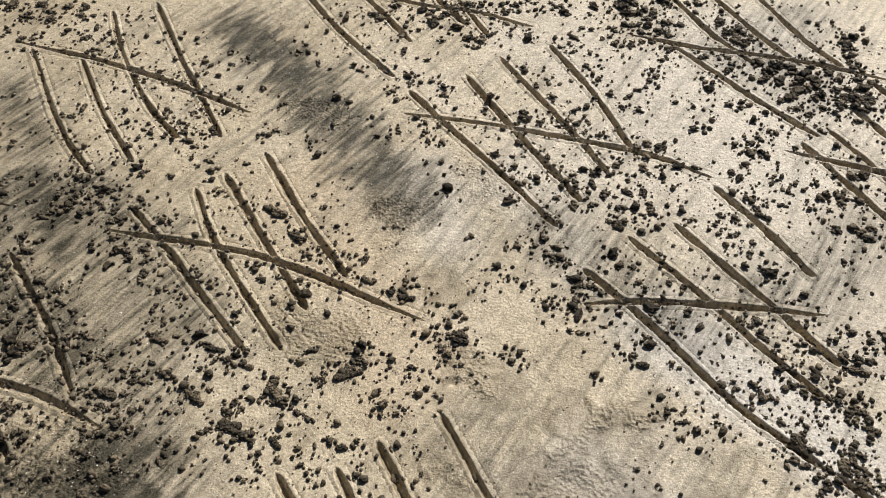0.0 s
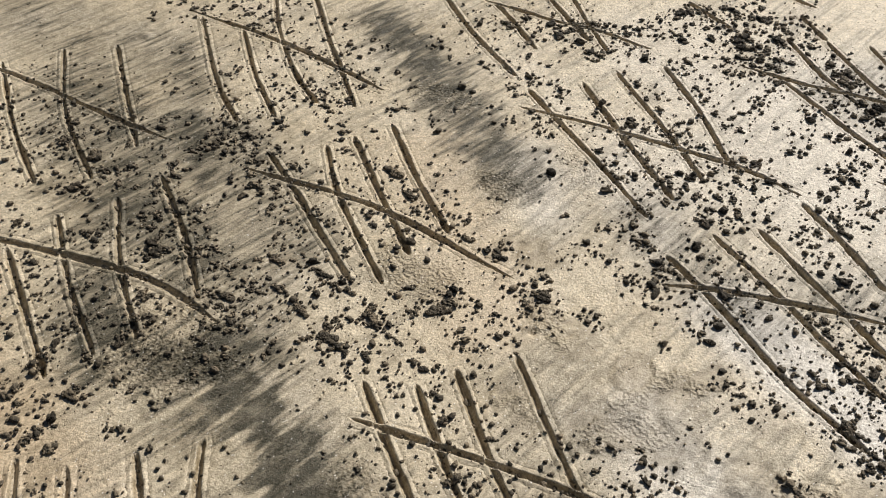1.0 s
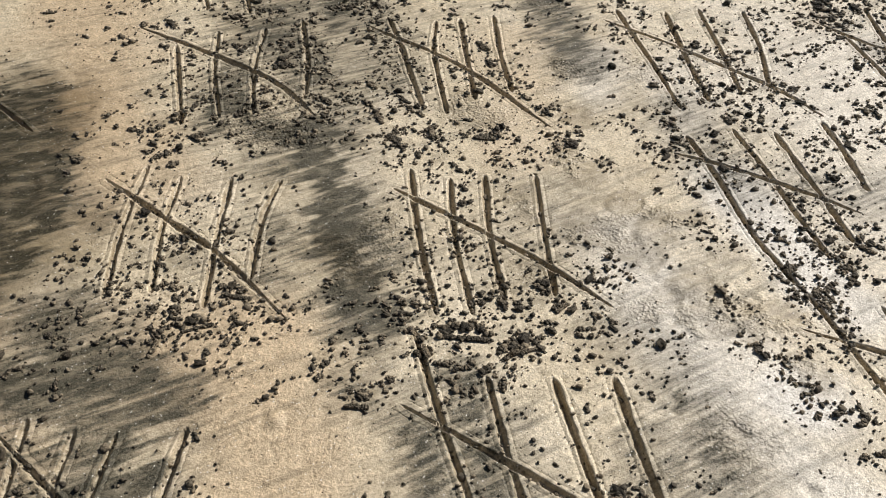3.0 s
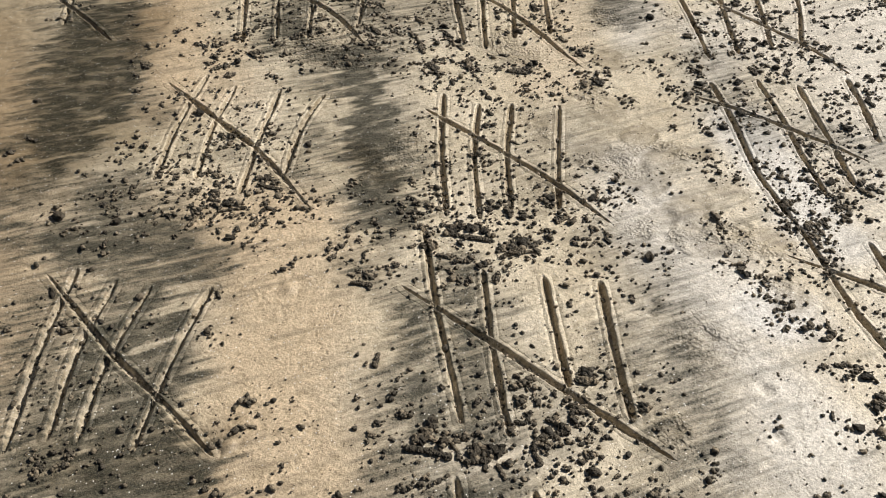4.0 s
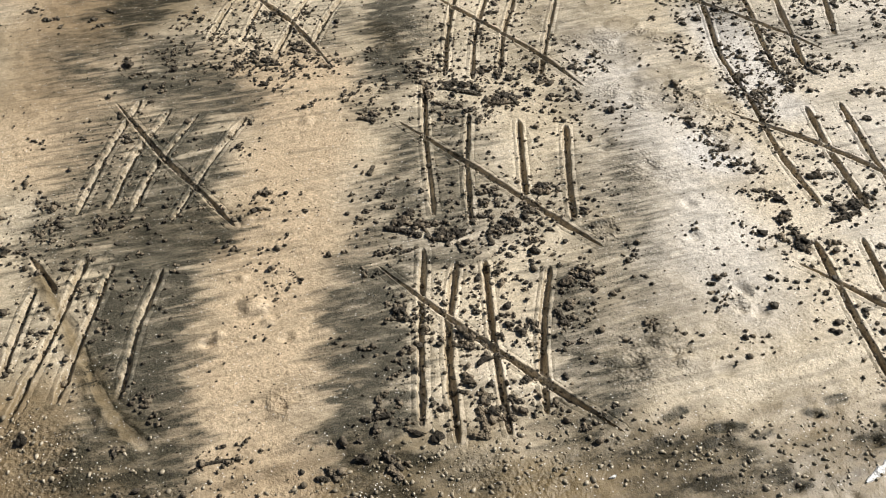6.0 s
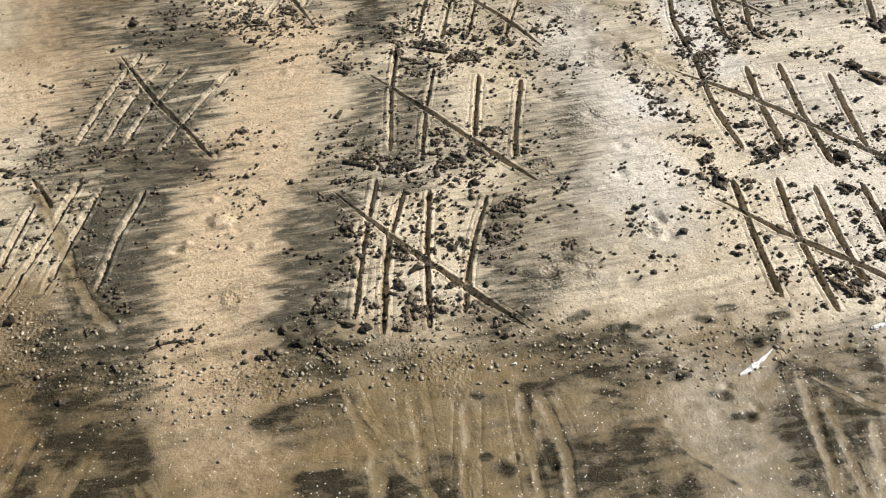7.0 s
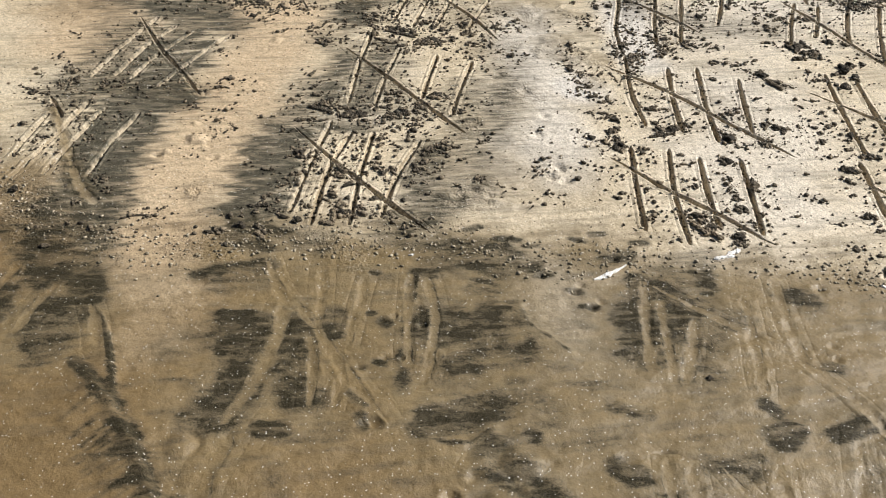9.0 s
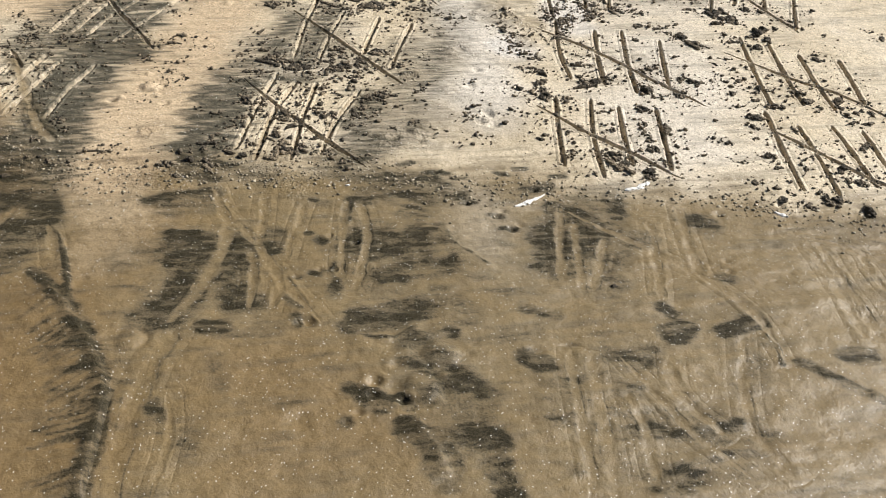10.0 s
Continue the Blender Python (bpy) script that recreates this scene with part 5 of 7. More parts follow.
clods((0.654, -0.594, 29), (0.667, -0.345, 34), (0.671, -0.548, 23), (0.671, -0.666, 14), (0.674, -0.625, 32), (0.677, -0.329, 57), (0.679, -0.750, 38), (0.691, -0.736, 20), (0.702, -0.690, 22), (0.703, -0.317, 21), (0.731, -0.362, 22), (0.731, -0.556, 26), (0.737, -0.658, 36), (0.742, -0.584, 22), (0.743, -0.331, 32), (0.746, -0.420, 45), (0.764, -0.662, 36), (0.778, -0.567, 22), (0.791, -0.437, 38), (0.825, -0.453, 53), (0.826, -0.346, 30), (0.830, -0.432, 29), (0.835, -0.491, 30), (0.839, -0.399, 32), (0.857, -0.438, 30), (0.866, -0.415, 36), (0.904, -0.356, 29), (0.989, -0.371, 29), (-1.208, -0.090, 32), (-1.151, 0.189, 27))
clods((-1.124, -0.088, 35), (-1.112, -0.068, 32), (-1.068, -0.087, 25), (-1.032, 0.066, 32), (-1.020, -0.004, 33), (-0.979, -0.014, 32), (-0.827, 0.199, 13), (-0.819, 0.230, 18), (-0.816, 0.165, 12), (-0.798, 0.195, 14), (-0.797, 0.046, 23), (-0.784, 0.130, 15), (-0.778, 0.170, 15), (-0.772, 0.217, 18), (-0.756, -0.081, 17), (-0.736, 0.069, 15), (-0.727, -0.099, 22), (-0.711, 0.089, 16), (-0.704, 0.006, 18), (-0.693, 0.041, 18), (-0.674, 0.177, 33), (-0.673, 0.083, 24), (-0.675, -0.009, 33), (-0.676, -0.124, 27), (-0.665, -0.103, 26), (-0.660, 0.063, 30), (-0.654, 0.150, 17), (-0.651, 0.002, 23), (-0.632, 0.133, 10), (-0.631, 0.101, 9))
clods((-0.638, -0.236, 19), (-0.626, -0.022, 23), (-0.617, 0.168, 32), (-0.614, 0.200, 25), (-0.604, -0.035, 22), (-0.601, -0.075, 11), (-0.601, -0.140, 20), (-0.590, 0.118, 24), (-0.579, 0.214, 26), (-0.579, 0.024, 15), (-0.576, 0.043, 13), (-0.571, -0.104, 31), (-0.565, 0.088, 14), (-0.550, 0.232, 26), (-0.546, 0.162, 36), (-0.548, -0.125, 18), (-0.541, 0.147, 26), (-0.532, 0.051, 26), (-0.532, 0.016, 13), (-0.532, -0.173, 16), (-0.526, -0.025, 13), (-0.521, 0.208, 28), (-0.518, 0.065, 19), (-0.515, 0.226, 24), (-0.504, 0.182, 36), (-0.494, 0.105, 36), (-0.493, 0.157, 16), (-0.489, 0.221, 24), (-0.487, 0.081, 33), (-0.485, 0.126, 26))
clods((-0.482, 0.099, 24), (-0.468, 0.014, 11), (-0.462, 0.146, 20), (-0.460, 0.113, 11), (-0.448, 0.165, 48), (-0.439, 0.104, 11), (-0.430, 0.222, 14), (-0.426, 0.184, 36), (-0.424, 0.087, 14), (-0.409, 0.137, 24), (-0.397, 0.083, 24), (-0.390, 0.159, 10), (-0.376, 0.219, 30), (-0.377, 0.170, 10), (-0.363, 0.108, 27), (-0.360, 0.080, 22), (-0.353, 0.211, 20), (-0.346, 0.152, 27), (-0.338, 0.207, 24), (-0.326, 0.158, 11), (-0.315, 0.077, 23), (-0.308, -0.214, 14), (-0.299, 0.191, 16), (-0.298, 0.089, 8), (-0.288, 0.119, 11), (-0.249, -0.077, 13), (-0.242, 0.134, 8), (-0.200, 0.053, 11), (-0.198, -0.165, 19), (-0.191, 0.068, 18))
clods((-0.186, 0.096, 16), (-0.152, 0.181, 13), (-0.150, -0.171, 10), (-0.139, 0.195, 24), (-0.135, 0.205, 24), (-0.127, 0.161, 30), (-0.076, 0.214, 13), (-0.055, 0.144, 16), (-0.050, 0.164, 24), (-0.029, 0.163, 42), (-0.016, 0.162, 27), (-0.011, 0.214, 14), (-0.007, -0.252, 41), (0.012, 0.194, 26), (0.035, -0.225, 15), (0.064, -0.204, 9), (0.121, -0.243, 14), (0.134, -0.022, 24), (0.146, 0.018, 9), (0.163, -0.132, 10), (0.200, -0.043, 12), (0.206, -0.019, 8), (0.215, -0.078, 18), (0.221, -0.094, 15), (0.232, -0.155, 26), (0.243, -0.199, 15), (0.265, -0.110, 36), (0.287, -0.010, 16), (0.288, -0.210, 12), (0.322, -0.123, 61))
clods((0.323, -0.140, 49), (0.352, -0.250, 10), (0.354, -0.101, 28), (0.361, -0.121, 45), (0.361, -0.001, 18), (0.366, -0.239, 18), (0.377, -0.222, 18), (0.386, -0.088, 32), (0.392, -0.215, 12), (0.393, 0.099, 29), (0.399, -0.197, 17), (0.401, -0.065, 15), (0.403, -0.132, 28), (0.415, 0.092, 41), (0.423, -0.105, 51), (0.432, 0.050, 41), (0.437, 0.096, 16), (0.447, -0.084, 51), (0.451, -0.022, 18), (0.459, 0.035, 26), (0.461, 0.067, 14), (0.477, 0.104, 15), (0.487, -0.090, 21), (0.503, 0.188, 48), (0.508, 0.167, 36), (0.508, -0.093, 10), (0.513, -0.008, 36), (0.513, 0.014, 39), (0.517, -0.072, 9), (0.521, 0.098, 48))
clods((0.521, -0.235, 23), (0.525, 0.042, 45), (0.527, -0.019, 39), (0.528, -0.163, 17), (0.529, -0.115, 11), (0.531, 0.211, 23), (0.539, 0.101, 34), (0.541, 0.066, 39), (0.545, 0.001, 15), (0.549, -0.149, 10), (0.559, 0.152, 23), (0.561, -0.202, 11), (0.581, 0.076, 23), (0.582, -0.038, 19), (0.585, 0.039, 27), (0.588, -0.097, 15), (0.589, -0.065, 24), (0.599, -0.011, 26), (0.601, -0.129, 32), (0.607, 0.018, 28), (0.625, -0.017, 21), (0.626, -0.149, 21), (0.631, -0.255, 28), (0.638, 0.175, 43), (0.637, -0.049, 26), (0.642, -0.255, 17), (0.655, -0.183, 9), (0.655, -0.167, 8), (0.659, -0.070, 18), (0.661, 0.054, 14))
clods((0.665, 0.000, 13), (0.669, -0.115, 24), (0.679, -0.204, 21), (0.681, -0.134, 24), (0.696, -0.022, 15), (0.713, -0.246, 19), (0.725, 0.064, 12), (0.739, -0.059, 22), (0.741, -0.001, 36), (0.744, -0.089, 16), (0.745, -0.026, 17), (0.747, -0.230, 23), (0.750, -0.208, 34), (0.750, -0.245, 34), (0.759, -0.007, 49), (0.770, 0.008, 36), (0.776, -0.110, 21), (0.778, -0.036, 27), (0.783, -0.261, 23), (0.786, -0.121, 34), (0.793, 0.157, 18), (0.796, -0.171, 17), (0.807, 0.112, 7), (0.808, 0.087, 19), (0.809, -0.143, 30), (0.809, 0.130, 10), (0.819, -0.075, 12), (0.832, -0.092, 9), (0.837, -0.025, 27), (0.838, -0.213, 23))
clods((0.838, -0.147, 12), (0.844, -0.230, 11), (0.858, 0.065, 8), (0.859, -0.188, 15), (0.875, -0.138, 17), (0.889, 0.056, 10), (0.910, -0.222, 11), (0.930, -0.128, 14), (0.939, -0.058, 21), (0.950, -0.053, 36), (0.988, 0.161, 30), (0.998, 0.176, 24), (1.015, -0.032, 23), (1.020, 0.097, 15), (1.032, 0.097, 10), (1.035, 0.113, 9), (1.038, 0.083, 10), (1.119, 0.037, 16), (1.119, -0.031, 11), (1.127, 0.158, 21), (1.149, -0.008, 14), (1.152, 0.047, 7), (1.169, 0.205, 9), (1.254, 0.197, 32), (1.371, 0.199, 24), (1.378, 0.180, 19), (1.834, -0.232, 26), (-1.313, 0.672, 24), (-1.254, 0.643, 30), (-1.213, 0.571, 10))
clods((-1.135, 0.576, 19), (-1.128, 0.691, 19), (-1.075, 0.660, 18), (-1.077, 0.499, 29), (-1.057, 0.488, 38), (-1.043, 0.440, 27), (-1.035, 0.670, 36), (-1.026, 0.597, 24), (-1.000, 0.673, 33), (-0.988, 0.694, 37), (-0.976, 0.715, 36), (-0.980, 0.385, 19), (-0.955, 0.683, 30), (-0.935, 0.644, 18), (-0.931, 0.609, 23), (-0.928, 0.263, 7), (-0.902, 0.703, 19), (-0.899, 0.337, 19), (-0.888, 0.608, 32), (-0.886, 0.412, 11), (-0.876, 0.622, 21), (-0.875, 0.375, 19), (-0.865, 0.660, 22), (-0.866, 0.420, 13), (-0.839, 0.599, 41), (-0.818, 0.505, 23), (-0.770, 0.407, 22), (-0.739, 0.660, 14), (-0.722, 0.667, 18), (-0.715, 0.297, 14))
clods((-0.700, 0.485, 13), (-0.669, 0.530, 17), (-0.674, 0.241, 12), (-0.647, 0.635, 19), (-0.651, 0.367, 33), (-0.655, 0.251, 13), (-0.642, 0.330, 14), (-0.630, 0.378, 20), (-0.622, 0.382, 16), (-0.620, 0.278, 39), (-0.614, 0.319, 14), (-0.610, 0.351, 20), (-0.583, 0.478, 15), (-0.576, 0.348, 15), (-0.569, 0.237, 30), (-0.554, 0.447, 40), (-0.547, 0.419, 23), (-0.488, 0.448, 17), (-0.445, 0.469, 20), (-0.437, 0.296, 48), (-0.431, 0.272, 20), (-0.418, 0.243, 15), (-0.408, 0.297, 39), (-0.347, 0.267, 26), (-0.325, 0.698, 9), (-0.319, 0.333, 11), (-0.307, 0.253, 18), (-0.288, 0.263, 15), (-0.281, 0.305, 14), (-0.275, 0.271, 13))
clods((-0.263, 0.344, 7), (-0.251, 0.678, 15), (-0.257, 0.398, 26), (-0.257, 0.258, 10), (-0.251, 0.415, 12), (-0.254, 0.316, 12), (-0.219, 0.374, 9), (-0.175, 0.386, 17), (-0.157, 0.448, 25), (-0.153, 0.298, 17), (-0.153, 0.262, 15), (-0.147, 0.509, 19), (-0.142, 0.558, 7), (-0.144, 0.241, 13), (-0.137, 0.500, 15), (-0.133, 0.415, 18), (-0.130, 0.596, 19), (-0.126, 0.487, 9), (-0.123, 0.557, 13), (-0.128, 0.322, 16), (-0.121, 0.626, 11), (-0.116, 0.250, 30), (-0.112, 0.414, 16), (-0.100, 0.446, 27), (-0.097, 0.297, 14), (-0.094, 0.385, 17), (-0.089, 0.514, 23), (-0.089, 0.263, 12), (-0.085, 0.439, 21), (-0.075, 0.516, 20))
clods((-0.075, 0.382, 12), (-0.067, 0.691, 36), (-0.065, 0.697, 20), (-0.071, 0.240, 8), (-0.068, 0.403, 32), (-0.066, 0.316, 26), (-0.058, 0.495, 28), (-0.054, 0.517, 27), (-0.054, 0.447, 32), (-0.051, 0.391, 30), (-0.038, 0.650, 9), (-0.025, 0.479, 21), (-0.027, 0.450, 30), (-0.027, 0.369, 36), (-0.002, 0.448, 16), (0.000, 0.306, 24), (0.005, 0.359, 36), (0.006, 0.225, 16), (0.014, 0.406, 24), (0.025, 0.330, 16), (0.028, 0.336, 26), (0.039, 0.410, 52), (0.056, 0.508, 21), (0.060, 0.548, 33), (0.064, 0.521, 27), (0.066, 0.490, 13), (0.073, 0.435, 48), (0.082, 0.461, 25), (0.082, 0.374, 18), (0.084, 0.540, 20))
clods((0.082, 0.321, 36), (0.093, 0.579, 39), (0.097, 0.596, 33), (0.100, 0.484, 8), (0.101, 0.568, 26), (0.107, 0.442, 48), (0.109, 0.317, 30), (0.115, 0.542, 39), (0.113, 0.284, 30), (0.120, 0.493, 12), (0.130, 0.344, 36), (0.132, 0.262, 20), (0.146, 0.561, 31), (0.155, 0.546, 19), (0.160, 0.334, 18), (0.163, 0.351, 36), (0.167, 0.645, 52), (0.166, 0.286, 18), (0.168, 0.412, 30), (0.168, 0.268, 24), (0.171, 0.421, 36), (0.180, 0.451, 36), (0.183, 0.523, 12), (0.186, 0.436, 36), (0.187, 0.540, 15), (0.190, 0.631, 32), (0.193, 0.416, 18), (0.201, 0.465, 48), (0.207, 0.336, 18), (0.209, 0.443, 21))
clods((0.214, 0.377, 11), (0.218, 0.610, 17), (0.216, 0.356, 13), (0.215, 0.321, 36), (0.223, 0.585, 35), (0.222, 0.535, 29), (0.226, 0.480, 36), (0.233, 0.617, 12), (0.231, 0.425, 9), (0.237, 0.644, 9), (0.239, 0.455, 17), (0.243, 0.516, 18), (0.250, 0.345, 8), (0.259, 0.598, 22), (0.276, 0.445, 14), (0.281, 0.631, 16), (0.293, 0.549, 18), (0.301, 0.530, 17), (0.310, 0.558, 24), (0.313, 0.494, 12), (0.318, 0.607, 36), (0.318, 0.467, 15), (0.348, 0.608, 26), (0.347, 0.488, 17), (0.352, 0.565, 23), (0.351, 0.392, 18), (0.368, 0.460, 12), (0.383, 0.347, 24), (0.392, 0.462, 17), (0.404, 0.510, 9))
clods((0.418, 0.573, 16), (0.418, 0.492, 10), (0.436, 0.621, 13), (0.441, 0.572, 8), (0.455, 0.450, 10), (0.464, 0.495, 11), (0.466, 0.588, 22), (0.485, 0.444, 8), (0.490, 0.434, 8), (0.494, 0.444, 6), (0.498, 0.632, 17), (0.505, 0.583, 9), (0.505, 0.506, 7), (0.526, 0.556, 8), (0.601, 0.645, 10), (0.612, 0.668, 13), (0.619, 0.223, 19), (0.633, 0.272, 10), (0.646, 0.684, 20), (0.657, 0.667, 34), (0.669, 0.283, 10), (0.674, 0.658, 21), (0.690, 0.640, 9), (0.700, 0.674, 29), (0.709, 0.608, 10), (0.714, 0.673, 24), (0.715, 0.633, 14), (0.726, 0.655, 11), (0.733, 0.622, 28), (0.736, 0.694, 14))
clods((0.764, 0.539, 6), (0.766, 0.622, 25), (0.768, 0.595, 23), (0.774, 0.575, 12), (0.780, 0.598, 8), (0.785, 0.636, 23), (0.791, 0.620, 19), (0.802, 0.587, 10), (0.803, 0.548, 26), (0.812, 0.594, 11), (0.832, 0.410, 7), (0.836, 0.569, 20), (0.842, 0.586, 19), (0.873, 0.609, 17), (0.879, 0.283, 9), (0.886, 0.578, 38), (0.900, 0.487, 24), (0.907, 0.586, 23), (0.933, 0.515, 34), (0.944, 0.373, 8), (0.948, 0.487, 11), (0.948, 0.250, 8), (0.959, 0.357, 7), (0.967, 0.526, 24), (0.982, 0.507, 22), (0.987, 0.354, 11), (0.991, 0.511, 17), (1.009, 0.367, 22), (1.021, 0.435, 17), (1.020, 0.656, 47))
clods((1.022, 0.469, 39), (1.030, 0.317, 16), (1.043, 0.689, 23), (1.045, 0.385, 21), (1.047, 0.428, 14), (1.056, 0.376, 18), (1.062, 0.414, 15), (1.080, 0.333, 11), (1.079, 0.592, 32), (1.081, 0.407, 34), (1.086, 0.234, 19), (1.089, 0.317, 9), (1.091, 0.378, 13), (1.094, 0.396, 55), (1.104, 0.570, 36), (1.106, 0.383, 39), (1.114, 0.251, 12), (1.134, 0.553, 47), (1.137, 0.600, 54), (1.148, 0.633, 27), (1.149, 0.657, 38), (1.151, 0.441, 35), (1.164, 0.412, 21), (1.196, 0.399, 25), (1.199, 0.269, 17), (1.239, 0.500, 29), (1.275, 0.462, 28), (1.290, 0.487, 17), (1.292, 0.258, 13), (1.323, 0.673, 24))
clods((1.349, 0.560, 35), (1.355, 0.576, 52), (1.371, 0.501, 12), (1.373, 0.388, 32), (1.377, 0.577, 26), (1.412, 0.500, 29), (1.420, 0.469, 20), (1.441, 0.452, 25), (1.459, 0.270, 48), (1.473, 0.443, 33), (1.477, 0.261, 41), (1.479, 0.421, 26), (1.480, 0.525, 52), (1.512, 0.381, 32), (1.514, 0.254, 57), (1.513, 0.575, 16), (1.524, 0.400, 41), (1.559, 0.468, 32), (1.583, 0.481, 16), (1.586, 0.277, 54), (1.599, 0.601, 17), (1.612, 0.256, 36), (1.639, 0.484, 17), (1.645, 0.601, 17), (1.648, 0.619, 14), (1.735, 0.544, 23), (1.768, 0.639, 45), (1.821, 0.599, 33), (1.825, 0.472, 31), (1.878, 0.489, 32))
clods((1.883, 0.661, 29), (1.922, 0.445, 43), (1.983, 0.484, 45), (1.998, 0.562, 88), (2.023, 0.592, 38), (2.111, 0.591, 54), (-1.772, 1.164, 39), (-1.672, 1.050, 34), (-1.631, 1.010, 29), (-1.539, 1.170, 17), (-1.478, 1.157, 30), (-1.473, 0.983, 17), (-1.463, 0.936, 11), (-1.451, 1.057, 20), (-1.376, 1.040, 34), (-1.369, 1.131, 38), (-1.337, 1.139, 29), (-1.331, 1.031, 41), (-1.325, 0.954, 11), (-1.308, 1.186, 43), (-1.305, 0.922, 13), (-1.281, 1.171, 29), (-1.237, 1.059, 29), (-1.222, 1.173, 22), (-1.222, 1.061, 19), (-1.195, 0.980, 35), (-1.122, 1.055, 33), (-1.111, 0.840, 28), (-1.104, 0.879, 16), (-1.104, 0.751, 12))
clods((-1.098, 1.015, 26), (-1.082, 1.143, 29), (-1.062, 0.965, 24), (-1.041, 1.174, 38), (-1.020, 1.176, 26), (-1.022, 1.022, 28), (-0.993, 0.994, 33), (-0.981, 0.887, 27), (-0.970, 0.949, 19), (-0.971, 0.782, 39), (-0.964, 1.010, 15), (-0.965, 0.808, 33), (-0.959, 0.760, 20), (-0.955, 0.845, 22), (-0.941, 0.900, 27), (-0.899, 0.937, 27), (-0.882, 1.169, 50), (-0.871, 0.821, 34), (-0.862, 1.145, 51), (-0.859, 0.747, 25), (-0.855, 0.721, 43), (-0.842, 1.161, 32), (-0.842, 0.813, 19), (-0.837, 1.020, 39), (-0.830, 1.001, 29), (-0.823, 1.201, 26), (-0.831, 0.726, 30), (-0.827, 0.875, 47), (-0.819, 0.948, 39), (-0.798, 1.174, 24))
clods((-0.790, 0.902, 29), (-0.785, 0.988, 24), (-0.783, 0.948, 21), (-0.785, 0.779, 31), (-0.776, 1.155, 24), (-0.781, 0.859, 23), (-0.765, 1.179, 26), (-0.756, 0.975, 16), (-0.743, 1.191, 32), (-0.741, 1.164, 26), (-0.744, 0.764, 25), (-0.719, 1.046, 19), (-0.708, 1.135, 18), (-0.712, 0.864, 18), (-0.699, 1.101, 13), (-0.689, 1.135, 24), (-0.690, 0.738, 14), (-0.683, 1.011, 28), (-0.683, 1.047, 24), (-0.672, 1.121, 26), (-0.671, 1.147, 19), (-0.674, 0.965, 24), (-0.669, 0.919, 18), (-0.657, 1.020, 23), (-0.655, 1.055, 41), (-0.660, 0.753, 12), (-0.655, 0.911, 19), (-0.646, 1.147, 13), (-0.638, 0.959, 20), (-0.639, 0.826, 30))
clods((-0.631, 1.103, 26), (-0.633, 0.873, 18), (-0.626, 0.993, 24), (-0.622, 1.177, 12), (-0.623, 1.049, 24), (-0.615, 0.976, 29), (-0.612, 1.104, 24), (-0.615, 0.953, 18), (-0.606, 1.079, 26), (-0.603, 0.908, 16), (-0.602, 0.846, 20), (-0.591, 1.194, 35), (-0.596, 0.883, 24), (-0.594, 1.008, 24), (-0.592, 0.974, 29), (-0.587, 1.075, 23), (-0.583, 1.123, 13), (-0.576, 1.019, 13), (-0.570, 1.169, 8), (-0.550, 1.098, 39), (-0.548, 1.041, 14), (-0.529, 1.010, 11), (-0.511, 1.179, 11), (-0.516, 0.901, 12), (-0.511, 0.918, 19), (-0.507, 1.070, 20), (-0.508, 0.943, 20), (-0.499, 1.195, 22), (-0.494, 1.053, 29), (-0.482, 1.111, 15))
clods((-0.479, 1.172, 28), (-0.478, 1.046, 35), (-0.470, 0.887, 13), (-0.465, 0.929, 13), (-0.460, 1.097, 21), (-0.456, 1.133, 28), (-0.452, 0.965, 14), (-0.439, 0.972, 24), (-0.428, 1.105, 14), (-0.432, 0.907, 8), (-0.417, 1.143, 22), (-0.417, 0.986, 32), (-0.410, 0.972, 24), (-0.410, 0.946, 14), (-0.405, 1.010, 35), (-0.398, 1.038, 24), (-0.394, 1.155, 19), (-0.395, 1.125, 29), (-0.387, 1.014, 23), (-0.372, 0.960, 41), (-0.363, 0.871, 12), (-0.353, 0.948, 21), (-0.353, 0.866, 11), (-0.341, 1.057, 29), (-0.332, 1.079, 35), (-0.335, 0.923, 14), (-0.334, 0.888, 7), (-0.324, 1.058, 35), (-0.323, 1.033, 14), (-0.308, 1.033, 14))
clods((-0.303, 1.044, 18), (-0.303, 0.982, 18), (-0.302, 0.959, 10), (-0.301, 0.911, 10), (-0.284, 1.132, 19), (-0.283, 0.966, 11), (-0.281, 1.042, 20), (-0.285, 0.742, 10), (-0.274, 1.011, 26), (-0.269, 1.159, 18), (-0.263, 0.934, 15), (-0.256, 0.900, 13), (-0.252, 0.998, 23), (-0.248, 1.092, 24), (-0.233, 1.089, 29), (-0.232, 1.060, 11), (-0.234, 0.945, 9), (-0.229, 0.882, 7), (-0.221, 0.859, 11), (-0.212, 1.012, 8), (-0.208, 0.865, 11), (-0.205, 0.947, 29), (-0.198, 1.109, 35), (-0.195, 0.992, 14), (-0.184, 1.120, 29), (-0.179, 0.943, 14), (-0.172, 1.157, 18), (-0.171, 1.139, 26), (-0.165, 1.175, 22), (-0.160, 1.057, 7))
